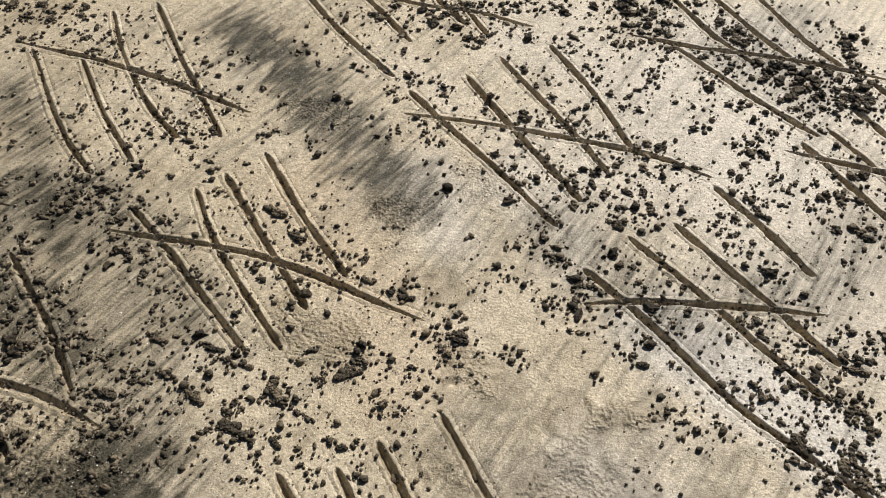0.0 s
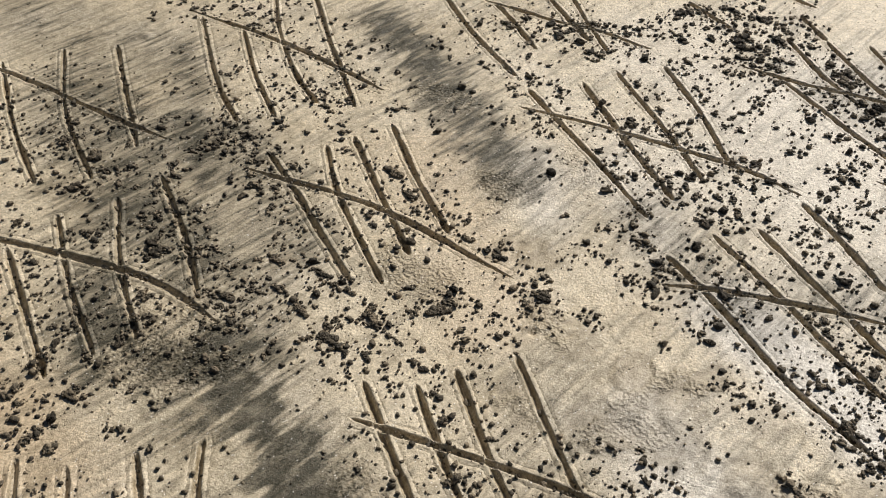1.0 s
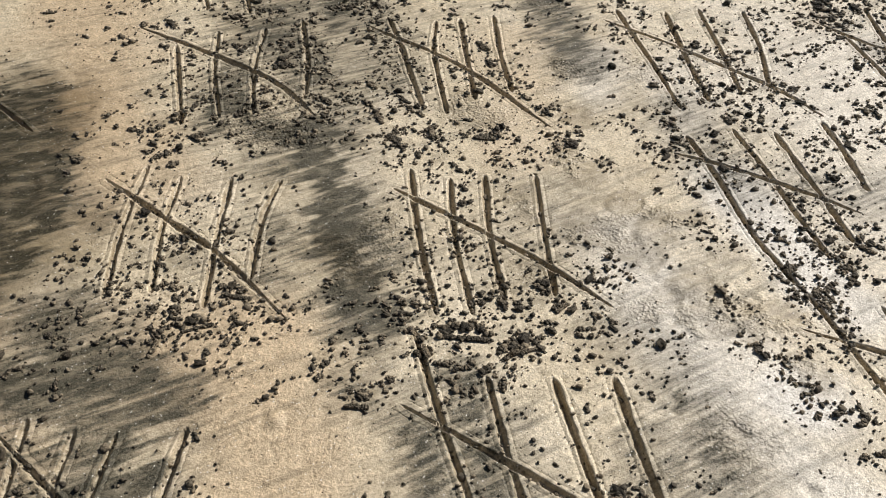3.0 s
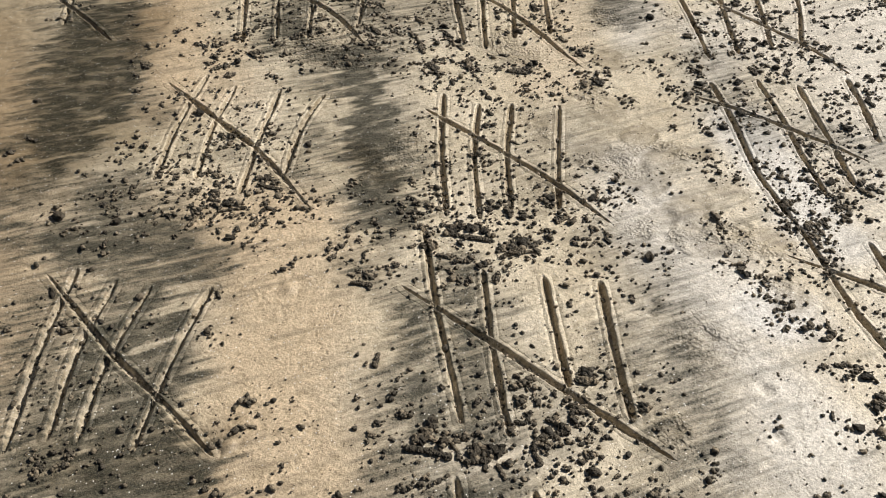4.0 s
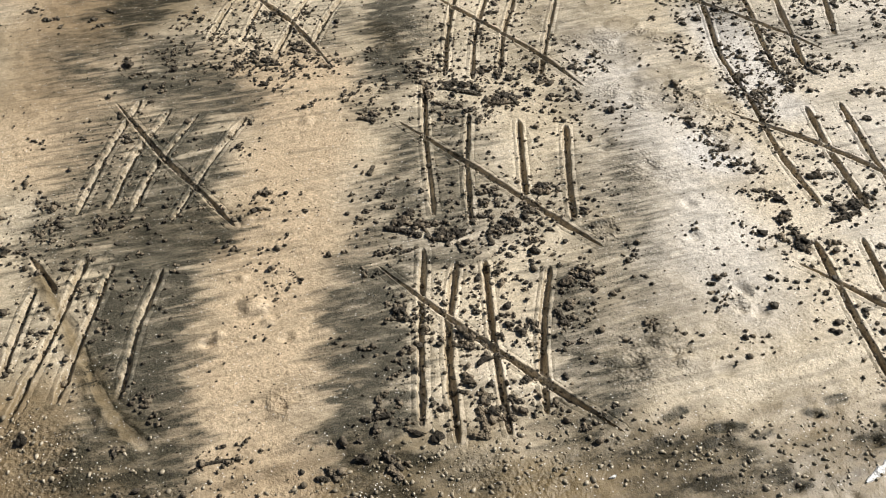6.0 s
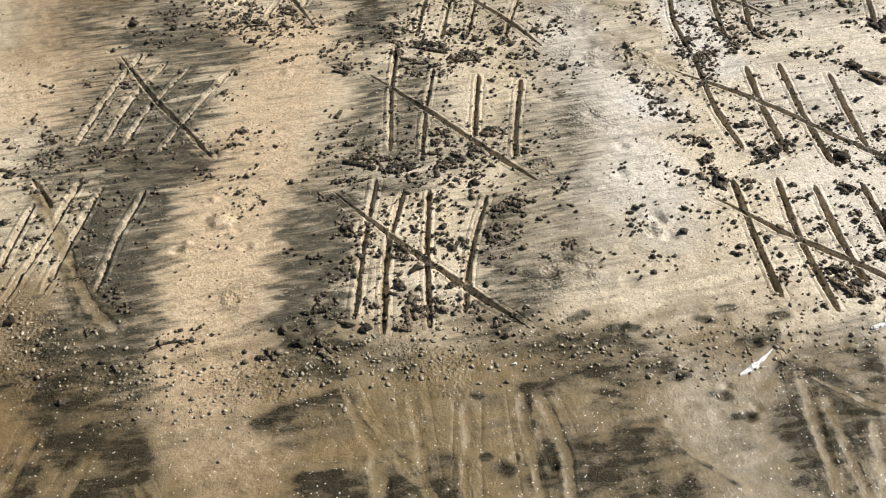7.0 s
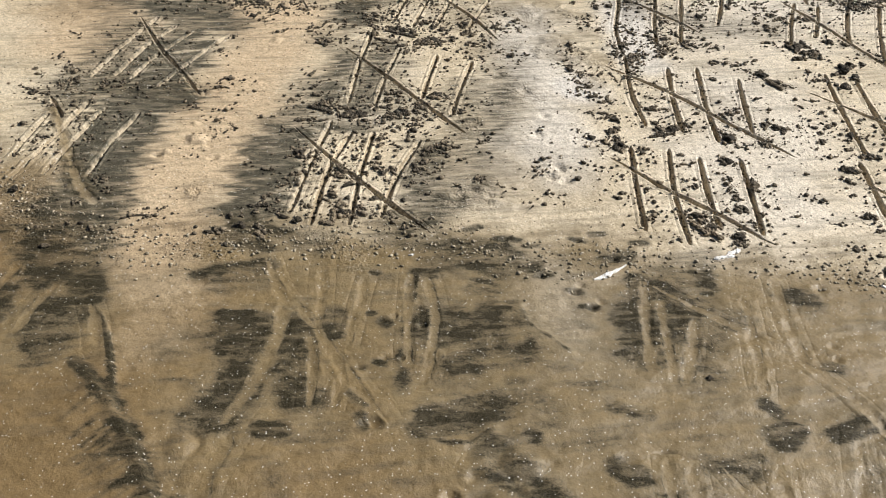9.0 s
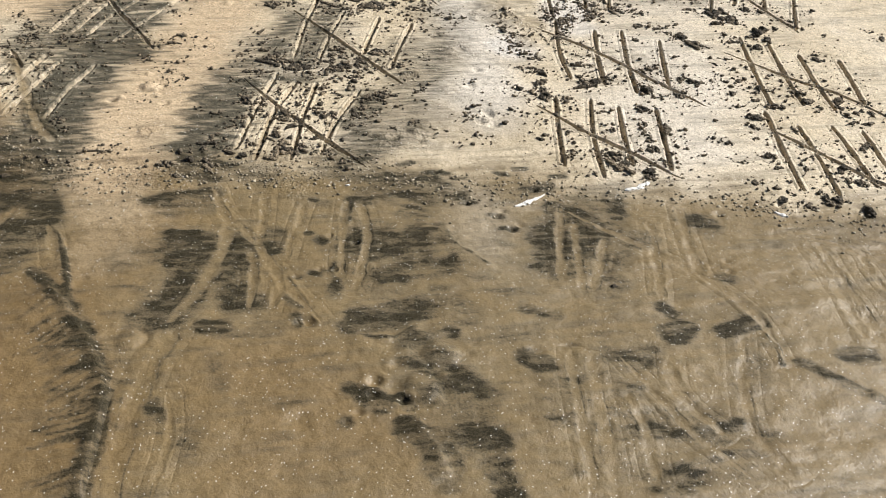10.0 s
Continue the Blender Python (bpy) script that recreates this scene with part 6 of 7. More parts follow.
clods((-0.165, 0.880, 8), (-0.154, 1.132, 18), (-0.157, 0.955, 13), (-0.151, 0.883, 15), (-0.147, 0.926, 8), (-0.131, 1.136, 10), (-0.131, 1.060, 20), (-0.116, 1.012, 14), (-0.114, 1.033, 21), (-0.110, 1.100, 7), (-0.118, 0.821, 36), (-0.103, 1.141, 15), (-0.086, 1.016, 15), (-0.086, 0.977, 9), (-0.080, 0.948, 16), (-0.073, 1.101, 9), (-0.072, 1.024, 11), (-0.065, 1.123, 24), (-0.064, 0.877, 9), (-0.044, 1.060, 18), (-0.043, 0.946, 6), (-0.029, 1.074, 15), (-0.033, 0.887, 10), (-0.025, 1.117, 8), (-0.023, 0.832, 12), (-0.010, 1.059, 12), (-0.005, 1.174, 28), (-0.015, 0.798, 23), (-0.001, 1.047, 12), (0.014, 1.151, 9))
clods((0.023, 1.179, 11), (0.036, 1.131, 14), (0.066, 1.185, 9), (0.070, 1.162, 11), (0.117, 1.160, 11), (0.136, 1.141, 18), (0.154, 1.165, 20), (0.149, 0.798, 11), (0.172, 1.137, 7), (0.185, 0.766, 13), (0.211, 0.826, 13), (0.244, 0.750, 13), (0.260, 0.709, 43), (0.269, 0.835, 17), (0.274, 0.805, 20), (0.279, 0.765, 16), (0.284, 0.722, 33), (0.290, 0.800, 11), (0.301, 1.113, 20), (0.309, 0.749, 9), (0.319, 0.774, 8), (0.335, 0.803, 13), (0.340, 0.759, 13), (0.350, 1.183, 14), (0.355, 1.163, 10), (0.361, 0.905, 11), (0.379, 1.157, 29), (0.398, 0.864, 7), (0.404, 1.042, 9), (0.412, 0.957, 12))
clods((0.416, 1.184, 20), (0.418, 0.995, 7), (0.421, 1.060, 15), (0.430, 1.036, 9), (0.430, 1.022, 23), (0.454, 1.140, 14), (0.454, 1.068, 11), (0.460, 1.027, 9), (0.463, 1.004, 25), (0.477, 0.945, 14), (0.481, 0.987, 20), (0.517, 1.018, 7), (0.518, 1.004, 9), (0.529, 0.985, 20), (0.533, 1.145, 9), (0.533, 0.818, 14), (0.544, 1.087, 19), (0.543, 0.808, 20), (0.544, 0.835, 12), (0.551, 0.728, 8), (0.556, 0.794, 29), (0.564, 1.077, 13), (0.563, 0.788, 23), (0.568, 1.098, 13), (0.579, 1.158, 7), (0.591, 1.036, 12), (0.595, 0.756, 13), (0.597, 1.064, 14), (0.605, 1.089, 20), (0.613, 1.057, 20))
clods((0.614, 1.017, 9), (0.613, 0.794, 13), (0.614, 1.074, 23), (0.613, 0.709, 15), (0.637, 1.007, 26), (0.640, 0.964, 27), (0.648, 0.923, 24), (0.649, 1.159, 12), (0.661, 1.171, 12), (0.663, 0.954, 43), (0.663, 1.081, 14), (0.664, 1.130, 22), (0.666, 0.978, 23), (0.669, 1.004, 9), (0.677, 1.090, 29), (0.679, 1.138, 16), (0.679, 0.946, 16), (0.684, 0.914, 26), (0.688, 1.032, 7), (0.688, 0.869, 14), (0.693, 1.124, 12), (0.696, 0.883, 28), (0.701, 1.080, 24), (0.707, 0.905, 20), (0.711, 1.146, 9), (0.713, 1.005, 8), (0.716, 0.885, 29), (0.719, 0.755, 9), (0.725, 1.078, 14), (0.725, 0.972, 9))
clods((0.724, 0.818, 9), (0.729, 1.022, 12), (0.731, 1.117, 22), (0.736, 0.915, 32), (0.737, 0.898, 29), (0.740, 1.176, 18), (0.745, 1.060, 35), (0.750, 0.929, 33), (0.753, 0.725, 20), (0.755, 0.885, 32), (0.756, 0.707, 16), (0.758, 0.915, 24), (0.763, 0.960, 27), (0.768, 1.075, 19), (0.768, 0.941, 32), (0.768, 0.874, 32), (0.770, 1.162, 24), (0.770, 0.898, 27), (0.771, 1.108, 15), (0.776, 1.030, 33), (0.779, 1.013, 29), (0.779, 0.744, 15), (0.780, 0.850, 27), (0.789, 1.045, 15), (0.789, 1.059, 17), (0.794, 0.878, 23), (0.797, 1.152, 38), (0.798, 0.980, 35), (0.802, 1.026, 30), (0.803, 1.072, 20))
clods((0.805, 1.013, 21), (0.809, 0.808, 40), (0.811, 0.730, 10), (0.811, 0.851, 30), (0.822, 1.130, 26), (0.823, 1.156, 38), (0.828, 0.772, 32), (0.828, 0.812, 26), (0.841, 1.152, 29), (0.855, 1.016, 35), (0.960, 1.102, 45), (0.968, 0.716, 23), (0.986, 1.126, 20), (1.013, 1.137, 36), (1.033, 0.987, 20), (1.058, 1.136, 26), (1.105, 1.137, 31), (1.123, 1.140, 61), (1.130, 0.745, 17), (1.153, 1.125, 41), (1.187, 1.130, 53), (1.196, 0.831, 41), (1.202, 0.985, 14), (1.209, 0.854, 19), (1.214, 1.140, 24), (1.263, 0.705, 36), (1.286, 1.075, 20), (1.288, 0.684, 54), (1.310, 0.852, 36), (1.324, 1.048, 24))
clods((1.328, 1.116, 19), (1.351, 0.683, 17), (1.351, 0.866, 78), (1.370, 0.749, 36), (1.371, 0.885, 31), (1.377, 0.771, 32), (1.381, 0.932, 23), (1.384, 0.740, 26), (1.386, 0.993, 16), (1.388, 1.070, 19), (1.425, 0.964, 15), (1.446, 1.003, 32), (1.450, 0.949, 32), (1.451, 1.032, 20), (1.481, 0.901, 40), (1.493, 0.852, 13), (1.517, 1.015, 22), (1.528, 0.976, 26), (1.542, 0.844, 38), (1.543, 0.700, 17), (1.554, 0.923, 33), (1.617, 0.823, 63), (1.613, 1.087, 55), (1.622, 0.942, 55), (1.642, 0.762, 41), (1.672, 1.062, 55), (1.687, 0.705, 25), (1.730, 1.048, 29), (1.740, 1.150, 46), (1.746, 0.846, 31))
clods((1.770, 1.103, 37), (1.807, 1.083, 21), (1.817, 1.118, 33), (1.844, 1.050, 33), (1.853, 0.706, 16), (1.883, 1.082, 36), (1.941, 0.928, 45), (1.953, 0.750, 43), (2.005, 0.695, 32), (2.026, 0.720, 49), (-1.815, 1.232, 34), (-1.734, 1.298, 20), (-1.666, 1.289, 22), (-1.587, 1.232, 29), (-1.579, 1.315, 32), (-1.512, 1.340, 28), (-1.502, 1.404, 47), (-1.484, 1.333, 37), (-1.465, 1.266, 41), (-1.458, 1.477, 37), (-1.445, 1.234, 26), (-1.346, 1.520, 22), (-1.283, 1.564, 39), (-1.272, 1.488, 47), (-1.241, 1.426, 27), (-1.170, 1.454, 59), (-1.158, 1.395, 24), (-1.158, 1.321, 54), (-1.127, 1.316, 27), (-1.107, 1.401, 37))
clods((-1.101, 1.514, 23), (-1.058, 1.428, 41), (-1.055, 1.356, 35), (-1.048, 1.600, 21), (-1.030, 1.654, 25), (-0.991, 1.491, 15), (-0.978, 1.576, 13), (-0.960, 1.350, 26), (-0.956, 1.377, 28), (-0.951, 1.464, 21), (-0.951, 1.253, 31), (-0.942, 1.395, 21), (-0.940, 1.314, 24), (-0.927, 1.523, 18), (-0.929, 1.419, 26), (-0.914, 1.668, 15), (-0.913, 1.593, 35), (-0.912, 1.543, 28), (-0.914, 1.223, 26), (-0.909, 1.265, 38), (-0.894, 1.299, 32), (-0.885, 1.658, 37), (-0.883, 1.616, 18), (-0.882, 1.564, 48), (-0.875, 1.334, 39), (-0.870, 1.595, 31), (-0.871, 1.291, 26), (-0.860, 1.658, 19), (-0.845, 1.535, 21), (-0.841, 1.596, 28))
clods((-0.832, 1.681, 18), (-0.832, 1.627, 14), (-0.831, 1.309, 32), (-0.819, 1.540, 28), (-0.819, 1.279, 15), (-0.814, 1.576, 24), (-0.811, 1.617, 22), (-0.794, 1.556, 28), (-0.789, 1.618, 24), (-0.788, 1.426, 17), (-0.780, 1.252, 26), (-0.770, 1.547, 28), (-0.768, 1.512, 28), (-0.749, 1.463, 18), (-0.748, 1.518, 42), (-0.741, 1.382, 22), (-0.736, 1.673, 33), (-0.730, 1.558, 28), (-0.723, 1.429, 42), (-0.714, 1.584, 28), (-0.696, 1.406, 19), (-0.673, 1.494, 26), (-0.668, 1.430, 21), (-0.660, 1.664, 14), (-0.655, 1.606, 10), (-0.657, 1.358, 31), (-0.656, 1.398, 26), (-0.651, 1.520, 19), (-0.639, 1.452, 21), (-0.633, 1.519, 15))
clods((-0.612, 1.314, 32), (-0.613, 1.261, 26), (-0.580, 1.229, 26), (-0.563, 1.657, 16), (-0.563, 1.237, 12), (-0.551, 1.532, 17), (-0.555, 1.274, 13), (-0.554, 1.300, 12), (-0.538, 1.613, 24), (-0.536, 1.356, 24), (-0.503, 1.327, 17), (-0.475, 1.584, 11), (-0.459, 1.536, 15), (-0.431, 1.258, 23), (-0.413, 1.387, 10), (-0.410, 1.561, 33), (-0.402, 1.351, 13), (-0.386, 1.541, 16), (-0.343, 1.475, 19), (-0.338, 1.489, 35), (-0.322, 1.323, 22), (-0.310, 1.609, 11), (-0.302, 1.421, 15), (-0.294, 1.307, 22), (-0.284, 1.571, 13), (-0.283, 1.441, 15), (-0.250, 1.510, 13), (-0.248, 1.428, 24), (-0.238, 1.396, 32), (-0.226, 1.633, 10))
clods((-0.212, 1.380, 19), (-0.178, 1.412, 31), (-0.176, 1.354, 14), (-0.153, 1.350, 15), (-0.141, 1.506, 10), (-0.120, 1.510, 12), (-0.114, 1.316, 15), (-0.110, 1.461, 8), (-0.091, 1.317, 39), (-0.083, 1.351, 14), (-0.060, 1.210, 12), (-0.037, 1.208, 18), (-0.017, 1.207, 13), (-0.013, 1.286, 12), (-0.010, 1.232, 10), (-0.001, 1.633, 22), (0.010, 1.231, 17), (0.011, 1.204, 26), (0.028, 1.258, 17), (0.036, 1.215, 24), (0.045, 1.251, 12), (0.050, 1.320, 8), (0.054, 1.485, 15), (0.088, 1.344, 10), (0.112, 1.393, 21), (0.119, 1.371, 8), (0.130, 1.448, 15), (0.135, 1.367, 10), (0.139, 1.596, 22), (0.158, 1.453, 18))
clods((0.166, 1.653, 30), (0.168, 1.341, 15), (0.195, 1.453, 12), (0.205, 1.518, 14), (0.209, 1.298, 12), (0.212, 1.281, 17), (0.217, 1.476, 21), (0.218, 1.427, 13), (0.224, 1.553, 24), (0.226, 1.263, 10), (0.231, 1.409, 26), (0.227, 1.283, 12), (0.237, 1.291, 10), (0.246, 1.446, 18), (0.248, 1.423, 19), (0.251, 1.609, 25), (0.257, 1.520, 14), (0.260, 1.397, 26), (0.257, 1.220, 15), (0.268, 1.284, 39), (0.279, 1.359, 42), (0.276, 1.213, 23), (0.279, 1.260, 22), (0.290, 1.585, 31), (0.289, 1.339, 28), (0.297, 1.646, 25), (0.304, 1.282, 26), (0.306, 1.336, 26), (0.311, 1.253, 13), (0.330, 1.586, 28))
clods((0.336, 1.658, 35), (0.362, 1.627, 35), (0.364, 1.532, 25), (0.364, 1.263, 13), (0.365, 1.434, 22), (0.375, 1.399, 32), (0.389, 1.577, 27), (0.395, 1.534, 21), (0.403, 1.578, 25), (0.404, 1.396, 24), (0.415, 1.629, 30), (0.410, 1.204, 24), (0.412, 1.352, 19), (0.428, 1.579, 22), (0.424, 1.337, 10), (0.425, 1.281, 22), (0.434, 1.503, 17), (0.439, 1.285, 17), (0.455, 1.630, 30), (0.463, 1.591, 28), (0.465, 1.566, 17), (0.469, 1.433, 23), (0.470, 1.234, 15), (0.474, 1.519, 21), (0.477, 1.353, 24), (0.483, 1.214, 10), (0.500, 1.462, 11), (0.500, 1.262, 17), (0.503, 1.587, 15), (0.507, 1.274, 15))
clods((0.508, 1.341, 31), (0.526, 1.645, 17), (0.533, 1.570, 18), (0.551, 1.541, 24), (0.575, 1.210, 9), (0.602, 1.524, 14), (0.604, 1.250, 15), (0.616, 1.558, 28), (0.614, 1.436, 9), (0.615, 1.464, 17), (0.624, 1.233, 15), (0.630, 1.491, 28), (0.641, 1.221, 26), (0.642, 1.245, 17), (0.644, 1.401, 19), (0.648, 1.548, 14), (0.650, 1.205, 28), (0.657, 1.628, 21), (0.666, 1.443, 26), (0.674, 1.469, 24), (0.685, 1.615, 21), (0.693, 1.415, 13), (0.697, 1.600, 31), (0.696, 1.381, 22), (0.705, 1.575, 31), (0.712, 1.191, 11), (0.734, 1.611, 7), (0.752, 1.321, 17), (0.765, 1.592, 24), (0.788, 1.634, 19))
clods((0.789, 1.201, 13), (0.823, 1.641, 14), (0.825, 1.221, 19), (0.824, 1.576, 17), (0.840, 1.456, 13), (0.847, 1.540, 17), (0.857, 1.202, 19), (0.861, 1.337, 18), (0.861, 1.416, 14), (0.866, 1.575, 14), (0.869, 1.510, 35), (0.873, 1.622, 47), (0.878, 1.417, 13), (0.888, 1.213, 32), (0.902, 1.595, 24), (0.905, 1.614, 45), (0.914, 1.517, 45), (0.915, 1.454, 15), (0.934, 1.487, 34), (0.943, 1.521, 31), (0.943, 1.603, 31), (0.987, 1.386, 39), (1.029, 1.182, 16), (1.040, 1.221, 20), (1.046, 1.442, 36), (1.070, 1.416, 63), (1.079, 1.459, 78), (1.120, 1.417, 84), (1.134, 1.460, 75), (1.137, 1.356, 44))
clods((1.136, 1.574, 44), (1.161, 1.424, 53), (1.186, 1.610, 38), (1.211, 1.291, 21), (1.246, 1.311, 24), (1.260, 1.253, 42), (1.264, 1.633, 27), (1.276, 1.429, 63), (1.282, 1.296, 38), (1.283, 1.377, 59), (1.300, 1.510, 34), (1.337, 1.389, 50), (1.345, 1.293, 61), (1.449, 1.609, 25), (1.512, 1.415, 29), (1.535, 1.385, 49), (1.856, 1.160, 33), (-1.146, 1.970, 12), (-1.126, 1.810, 18), (-1.082, 1.769, 18), (-0.970, 1.886, 27), (-0.946, 1.923, 19), (-0.919, 2.141, 26), (-0.880, 2.090, 27), (-0.854, 2.071, 20), (-0.830, 2.011, 13), (-0.817, 1.866, 21), (-0.803, 1.966, 32), (-0.800, 1.772, 33), (-0.783, 2.072, 18))
clods((-0.766, 1.916, 27), (-0.751, 1.826, 18), (-0.750, 1.695, 22), (-0.736, 2.027, 26), (-0.733, 1.881, 27), (-0.729, 1.918, 18), (-0.711, 1.821, 15), (-0.683, 1.869, 25), (-0.671, 2.117, 19), (-0.671, 1.996, 36), (-0.668, 1.834, 28), (-0.660, 1.907, 24), (-0.647, 1.794, 34), (-0.643, 1.983, 20), (-0.638, 1.920, 24), (-0.632, 1.776, 25), (-0.627, 1.731, 16), (-0.623, 1.823, 24), (-0.610, 2.154, 13), (-0.605, 1.704, 15), (-0.598, 2.108, 24), (-0.595, 1.836, 32), (-0.580, 1.721, 27), (-0.569, 1.688, 19), (-0.558, 2.141, 17), (-0.555, 2.011, 16), (-0.495, 2.009, 21), (-0.487, 1.712, 25), (-0.479, 1.822, 13), (-0.452, 1.822, 16))
clods((-0.438, 1.938, 27), (-0.439, 1.838, 25), (-0.362, 2.118, 24), (-0.346, 1.796, 13), (-0.321, 1.750, 21), (-0.296, 1.968, 22), (-0.297, 1.862, 19), (-0.265, 2.111, 19), (-0.266, 1.949, 18), (-0.244, 2.087, 13), (-0.200, 1.893, 15), (-0.184, 2.091, 21), (-0.179, 1.822, 16), (-0.158, 1.997, 32), (-0.143, 1.959, 18), (-0.130, 1.838, 27), (-0.116, 2.061, 22), (-0.111, 2.031, 29), (-0.086, 1.890, 21), (-0.083, 2.035, 16), (-0.070, 2.133, 16), (-0.068, 1.825, 27), (-0.065, 1.872, 13), (-0.055, 1.802, 27), (-0.054, 2.039, 19), (-0.055, 1.723, 15), (-0.035, 2.063, 13), (-0.030, 1.861, 13), (-0.024, 2.018, 19), (-0.020, 1.798, 16))
clods((-0.018, 1.723, 19), (-0.014, 1.980, 27), (-0.010, 1.675, 7), (0.034, 1.682, 7), (0.109, 1.755, 22), (0.123, 1.700, 30), (0.157, 1.717, 19), (0.166, 1.802, 19), (0.188, 1.892, 48), (0.190, 2.090, 21), (0.189, 2.106, 20), (0.196, 1.786, 22), (0.207, 1.675, 21), (0.221, 2.025, 19), (0.223, 1.881, 30), (0.236, 1.747, 25), (0.239, 1.725, 19), (0.250, 2.045, 14), (0.258, 1.982, 21), (0.268, 1.715, 13), (0.276, 1.672, 33), (0.281, 1.882, 37), (0.298, 1.858, 35), (0.312, 1.925, 18), (0.319, 1.705, 22), (0.337, 1.849, 26), (0.345, 1.943, 20), (0.354, 2.114, 29), (0.353, 1.701, 45), (0.371, 2.078, 19))
clods((0.372, 1.836, 28), (0.382, 2.055, 29), (0.381, 1.691, 30), (0.399, 1.724, 30), (0.409, 1.994, 18), (0.423, 1.672, 25), (0.432, 1.947, 27), (0.455, 1.787, 33), (0.461, 1.990, 18), (0.464, 1.705, 30), (0.475, 1.929, 19), (0.487, 2.012, 14), (0.505, 1.684, 22), (0.507, 1.789, 21), (0.514, 1.783, 24), (0.518, 2.049, 23), (0.530, 2.099, 21), (0.536, 2.026, 17), (0.538, 2.069, 32), (0.547, 1.718, 22), (0.573, 1.963, 16), (0.570, 1.677, 9), (0.601, 1.855, 21), (0.614, 1.944, 14), (0.628, 1.865, 18), (0.639, 1.933, 13), (0.643, 1.861, 14), (0.653, 1.892, 18), (0.654, 2.062, 13), (0.658, 2.045, 11))
clods((0.668, 2.018, 22), (0.669, 1.697, 30), (0.679, 2.043, 19), (0.684, 1.681, 22), (0.694, 1.800, 18), (0.708, 1.730, 18), (0.709, 1.956, 18), (0.722, 1.769, 19), (0.729, 1.769, 40), (0.727, 2.091, 34), (0.734, 1.946, 29), (0.738, 1.804, 33), (0.744, 1.966, 16), (0.752, 1.772, 22), (0.755, 1.664, 24), (0.754, 1.828, 30), (0.757, 1.894, 22), (0.761, 1.955, 18), (0.764, 1.756, 18), (0.783, 1.687, 18), (0.785, 2.065, 21), (0.787, 1.853, 19), (0.794, 1.925, 19), (0.803, 1.842, 18), (0.810, 1.662, 18), (0.810, 2.058, 22), (0.834, 2.090, 51), (0.837, 1.787, 25), (0.840, 1.915, 27), (0.853, 2.114, 48))
clods((0.855, 2.053, 43), (0.860, 1.660, 14), (0.862, 1.984, 48), (0.872, 1.940, 32), (0.897, 2.014, 48), (0.899, 2.101, 51), (0.903, 1.917, 40), (0.906, 2.055, 48), (0.908, 1.689, 18), (0.913, 1.851, 27), (0.928, 2.082, 51), (0.937, 1.794, 21), (0.941, 1.942, 32), (0.946, 1.689, 21), (0.946, 2.055, 48), (0.945, 1.993, 48), (0.945, 2.029, 48), (0.953, 2.116, 40), (0.967, 1.924, 22), (0.976, 1.690, 22), (0.991, 2.017, 40), (0.992, 1.959, 40), (0.994, 2.091, 40), (1.000, 1.994, 32), (1.008, 1.894, 24), (1.008, 2.060, 38), (1.021, 1.943, 48), (1.021, 1.979, 48), (1.024, 2.020, 40), (1.043, 1.884, 32))
clods((1.048, 1.981, 40), (1.055, 1.941, 40), (1.058, 2.059, 32), (1.060, 2.021, 51), (1.092, 2.046, 40), (1.562, 1.794, 23), (1.614, 1.763, 38), (-1.328, 2.396, 36), (-1.288, 2.388, 54), (-1.215, 2.326, 31), (-1.207, 2.389, 45), (-1.207, 2.221, 19), (-1.176, 2.221, 24), (-1.171, 2.357, 34), (-1.154, 2.319, 22), (-1.122, 2.375, 40), (-1.089, 2.258, 34), (-1.070, 2.336, 33), (-1.068, 2.376, 36), (-1.024, 2.223, 34), (-1.010, 2.267, 29), (-0.993, 2.172, 34), (-0.714, 2.223, 17), (-0.425, 2.172, 14), (-0.408, 2.202, 17), (-0.395, 2.166, 19), (-0.308, 2.324, 22), (-0.231, 2.349, 45), (-0.207, 2.326, 36), (-0.172, 2.390, 20))
clods((-0.148, 2.253, 22), (-0.136, 2.176, 21), (-0.120, 2.339, 16), (-0.091, 2.376, 22), (-0.056, 2.308, 45), (-0.039, 2.339, 36), (-0.031, 2.222, 15), (0.006, 2.287, 45), (0.022, 2.379, 36), (0.038, 2.403, 36), (0.041, 2.236, 43), (0.067, 2.193, 34), (0.076, 2.222, 38), (0.103, 2.254, 36), (0.149, 2.151, 19), (0.157, 2.254, 14), (0.162, 2.282, 24), (0.185, 2.458, 19), (0.204, 2.233, 22), (0.208, 2.255, 25), (0.214, 2.429, 26), (0.231, 2.482, 19), (0.243, 2.466, 20), (0.279, 2.241, 18), (0.290, 2.197, 17), (0.291, 2.496, 32), (0.300, 2.395, 32), (0.306, 2.533, 53), (0.313, 2.364, 43), (0.316, 2.213, 26))
clods((0.319, 2.452, 27), (0.327, 2.177, 26), (0.329, 2.245, 37), (0.335, 2.546, 40), (0.338, 2.473, 26), (0.354, 2.287, 27), (0.365, 2.560, 41), (0.370, 2.169, 18), (0.383, 2.282, 18), (0.383, 2.459, 39), (0.388, 2.578, 32), (0.397, 2.398, 45), (0.407, 2.237, 24), (0.420, 2.512, 39), (0.438, 2.373, 18), (0.442, 2.284, 38), (0.444, 2.215, 36), (0.457, 2.201, 26), (0.457, 2.159, 14), (0.462, 2.591, 45), (0.461, 2.463, 39), (0.474, 2.311, 36), (0.480, 2.398, 54), (0.483, 2.556, 39), (0.486, 2.367, 45), (0.487, 2.209, 31), (0.498, 2.305, 34), (0.501, 2.425, 53), (0.512, 2.222, 25), (0.519, 2.262, 36))
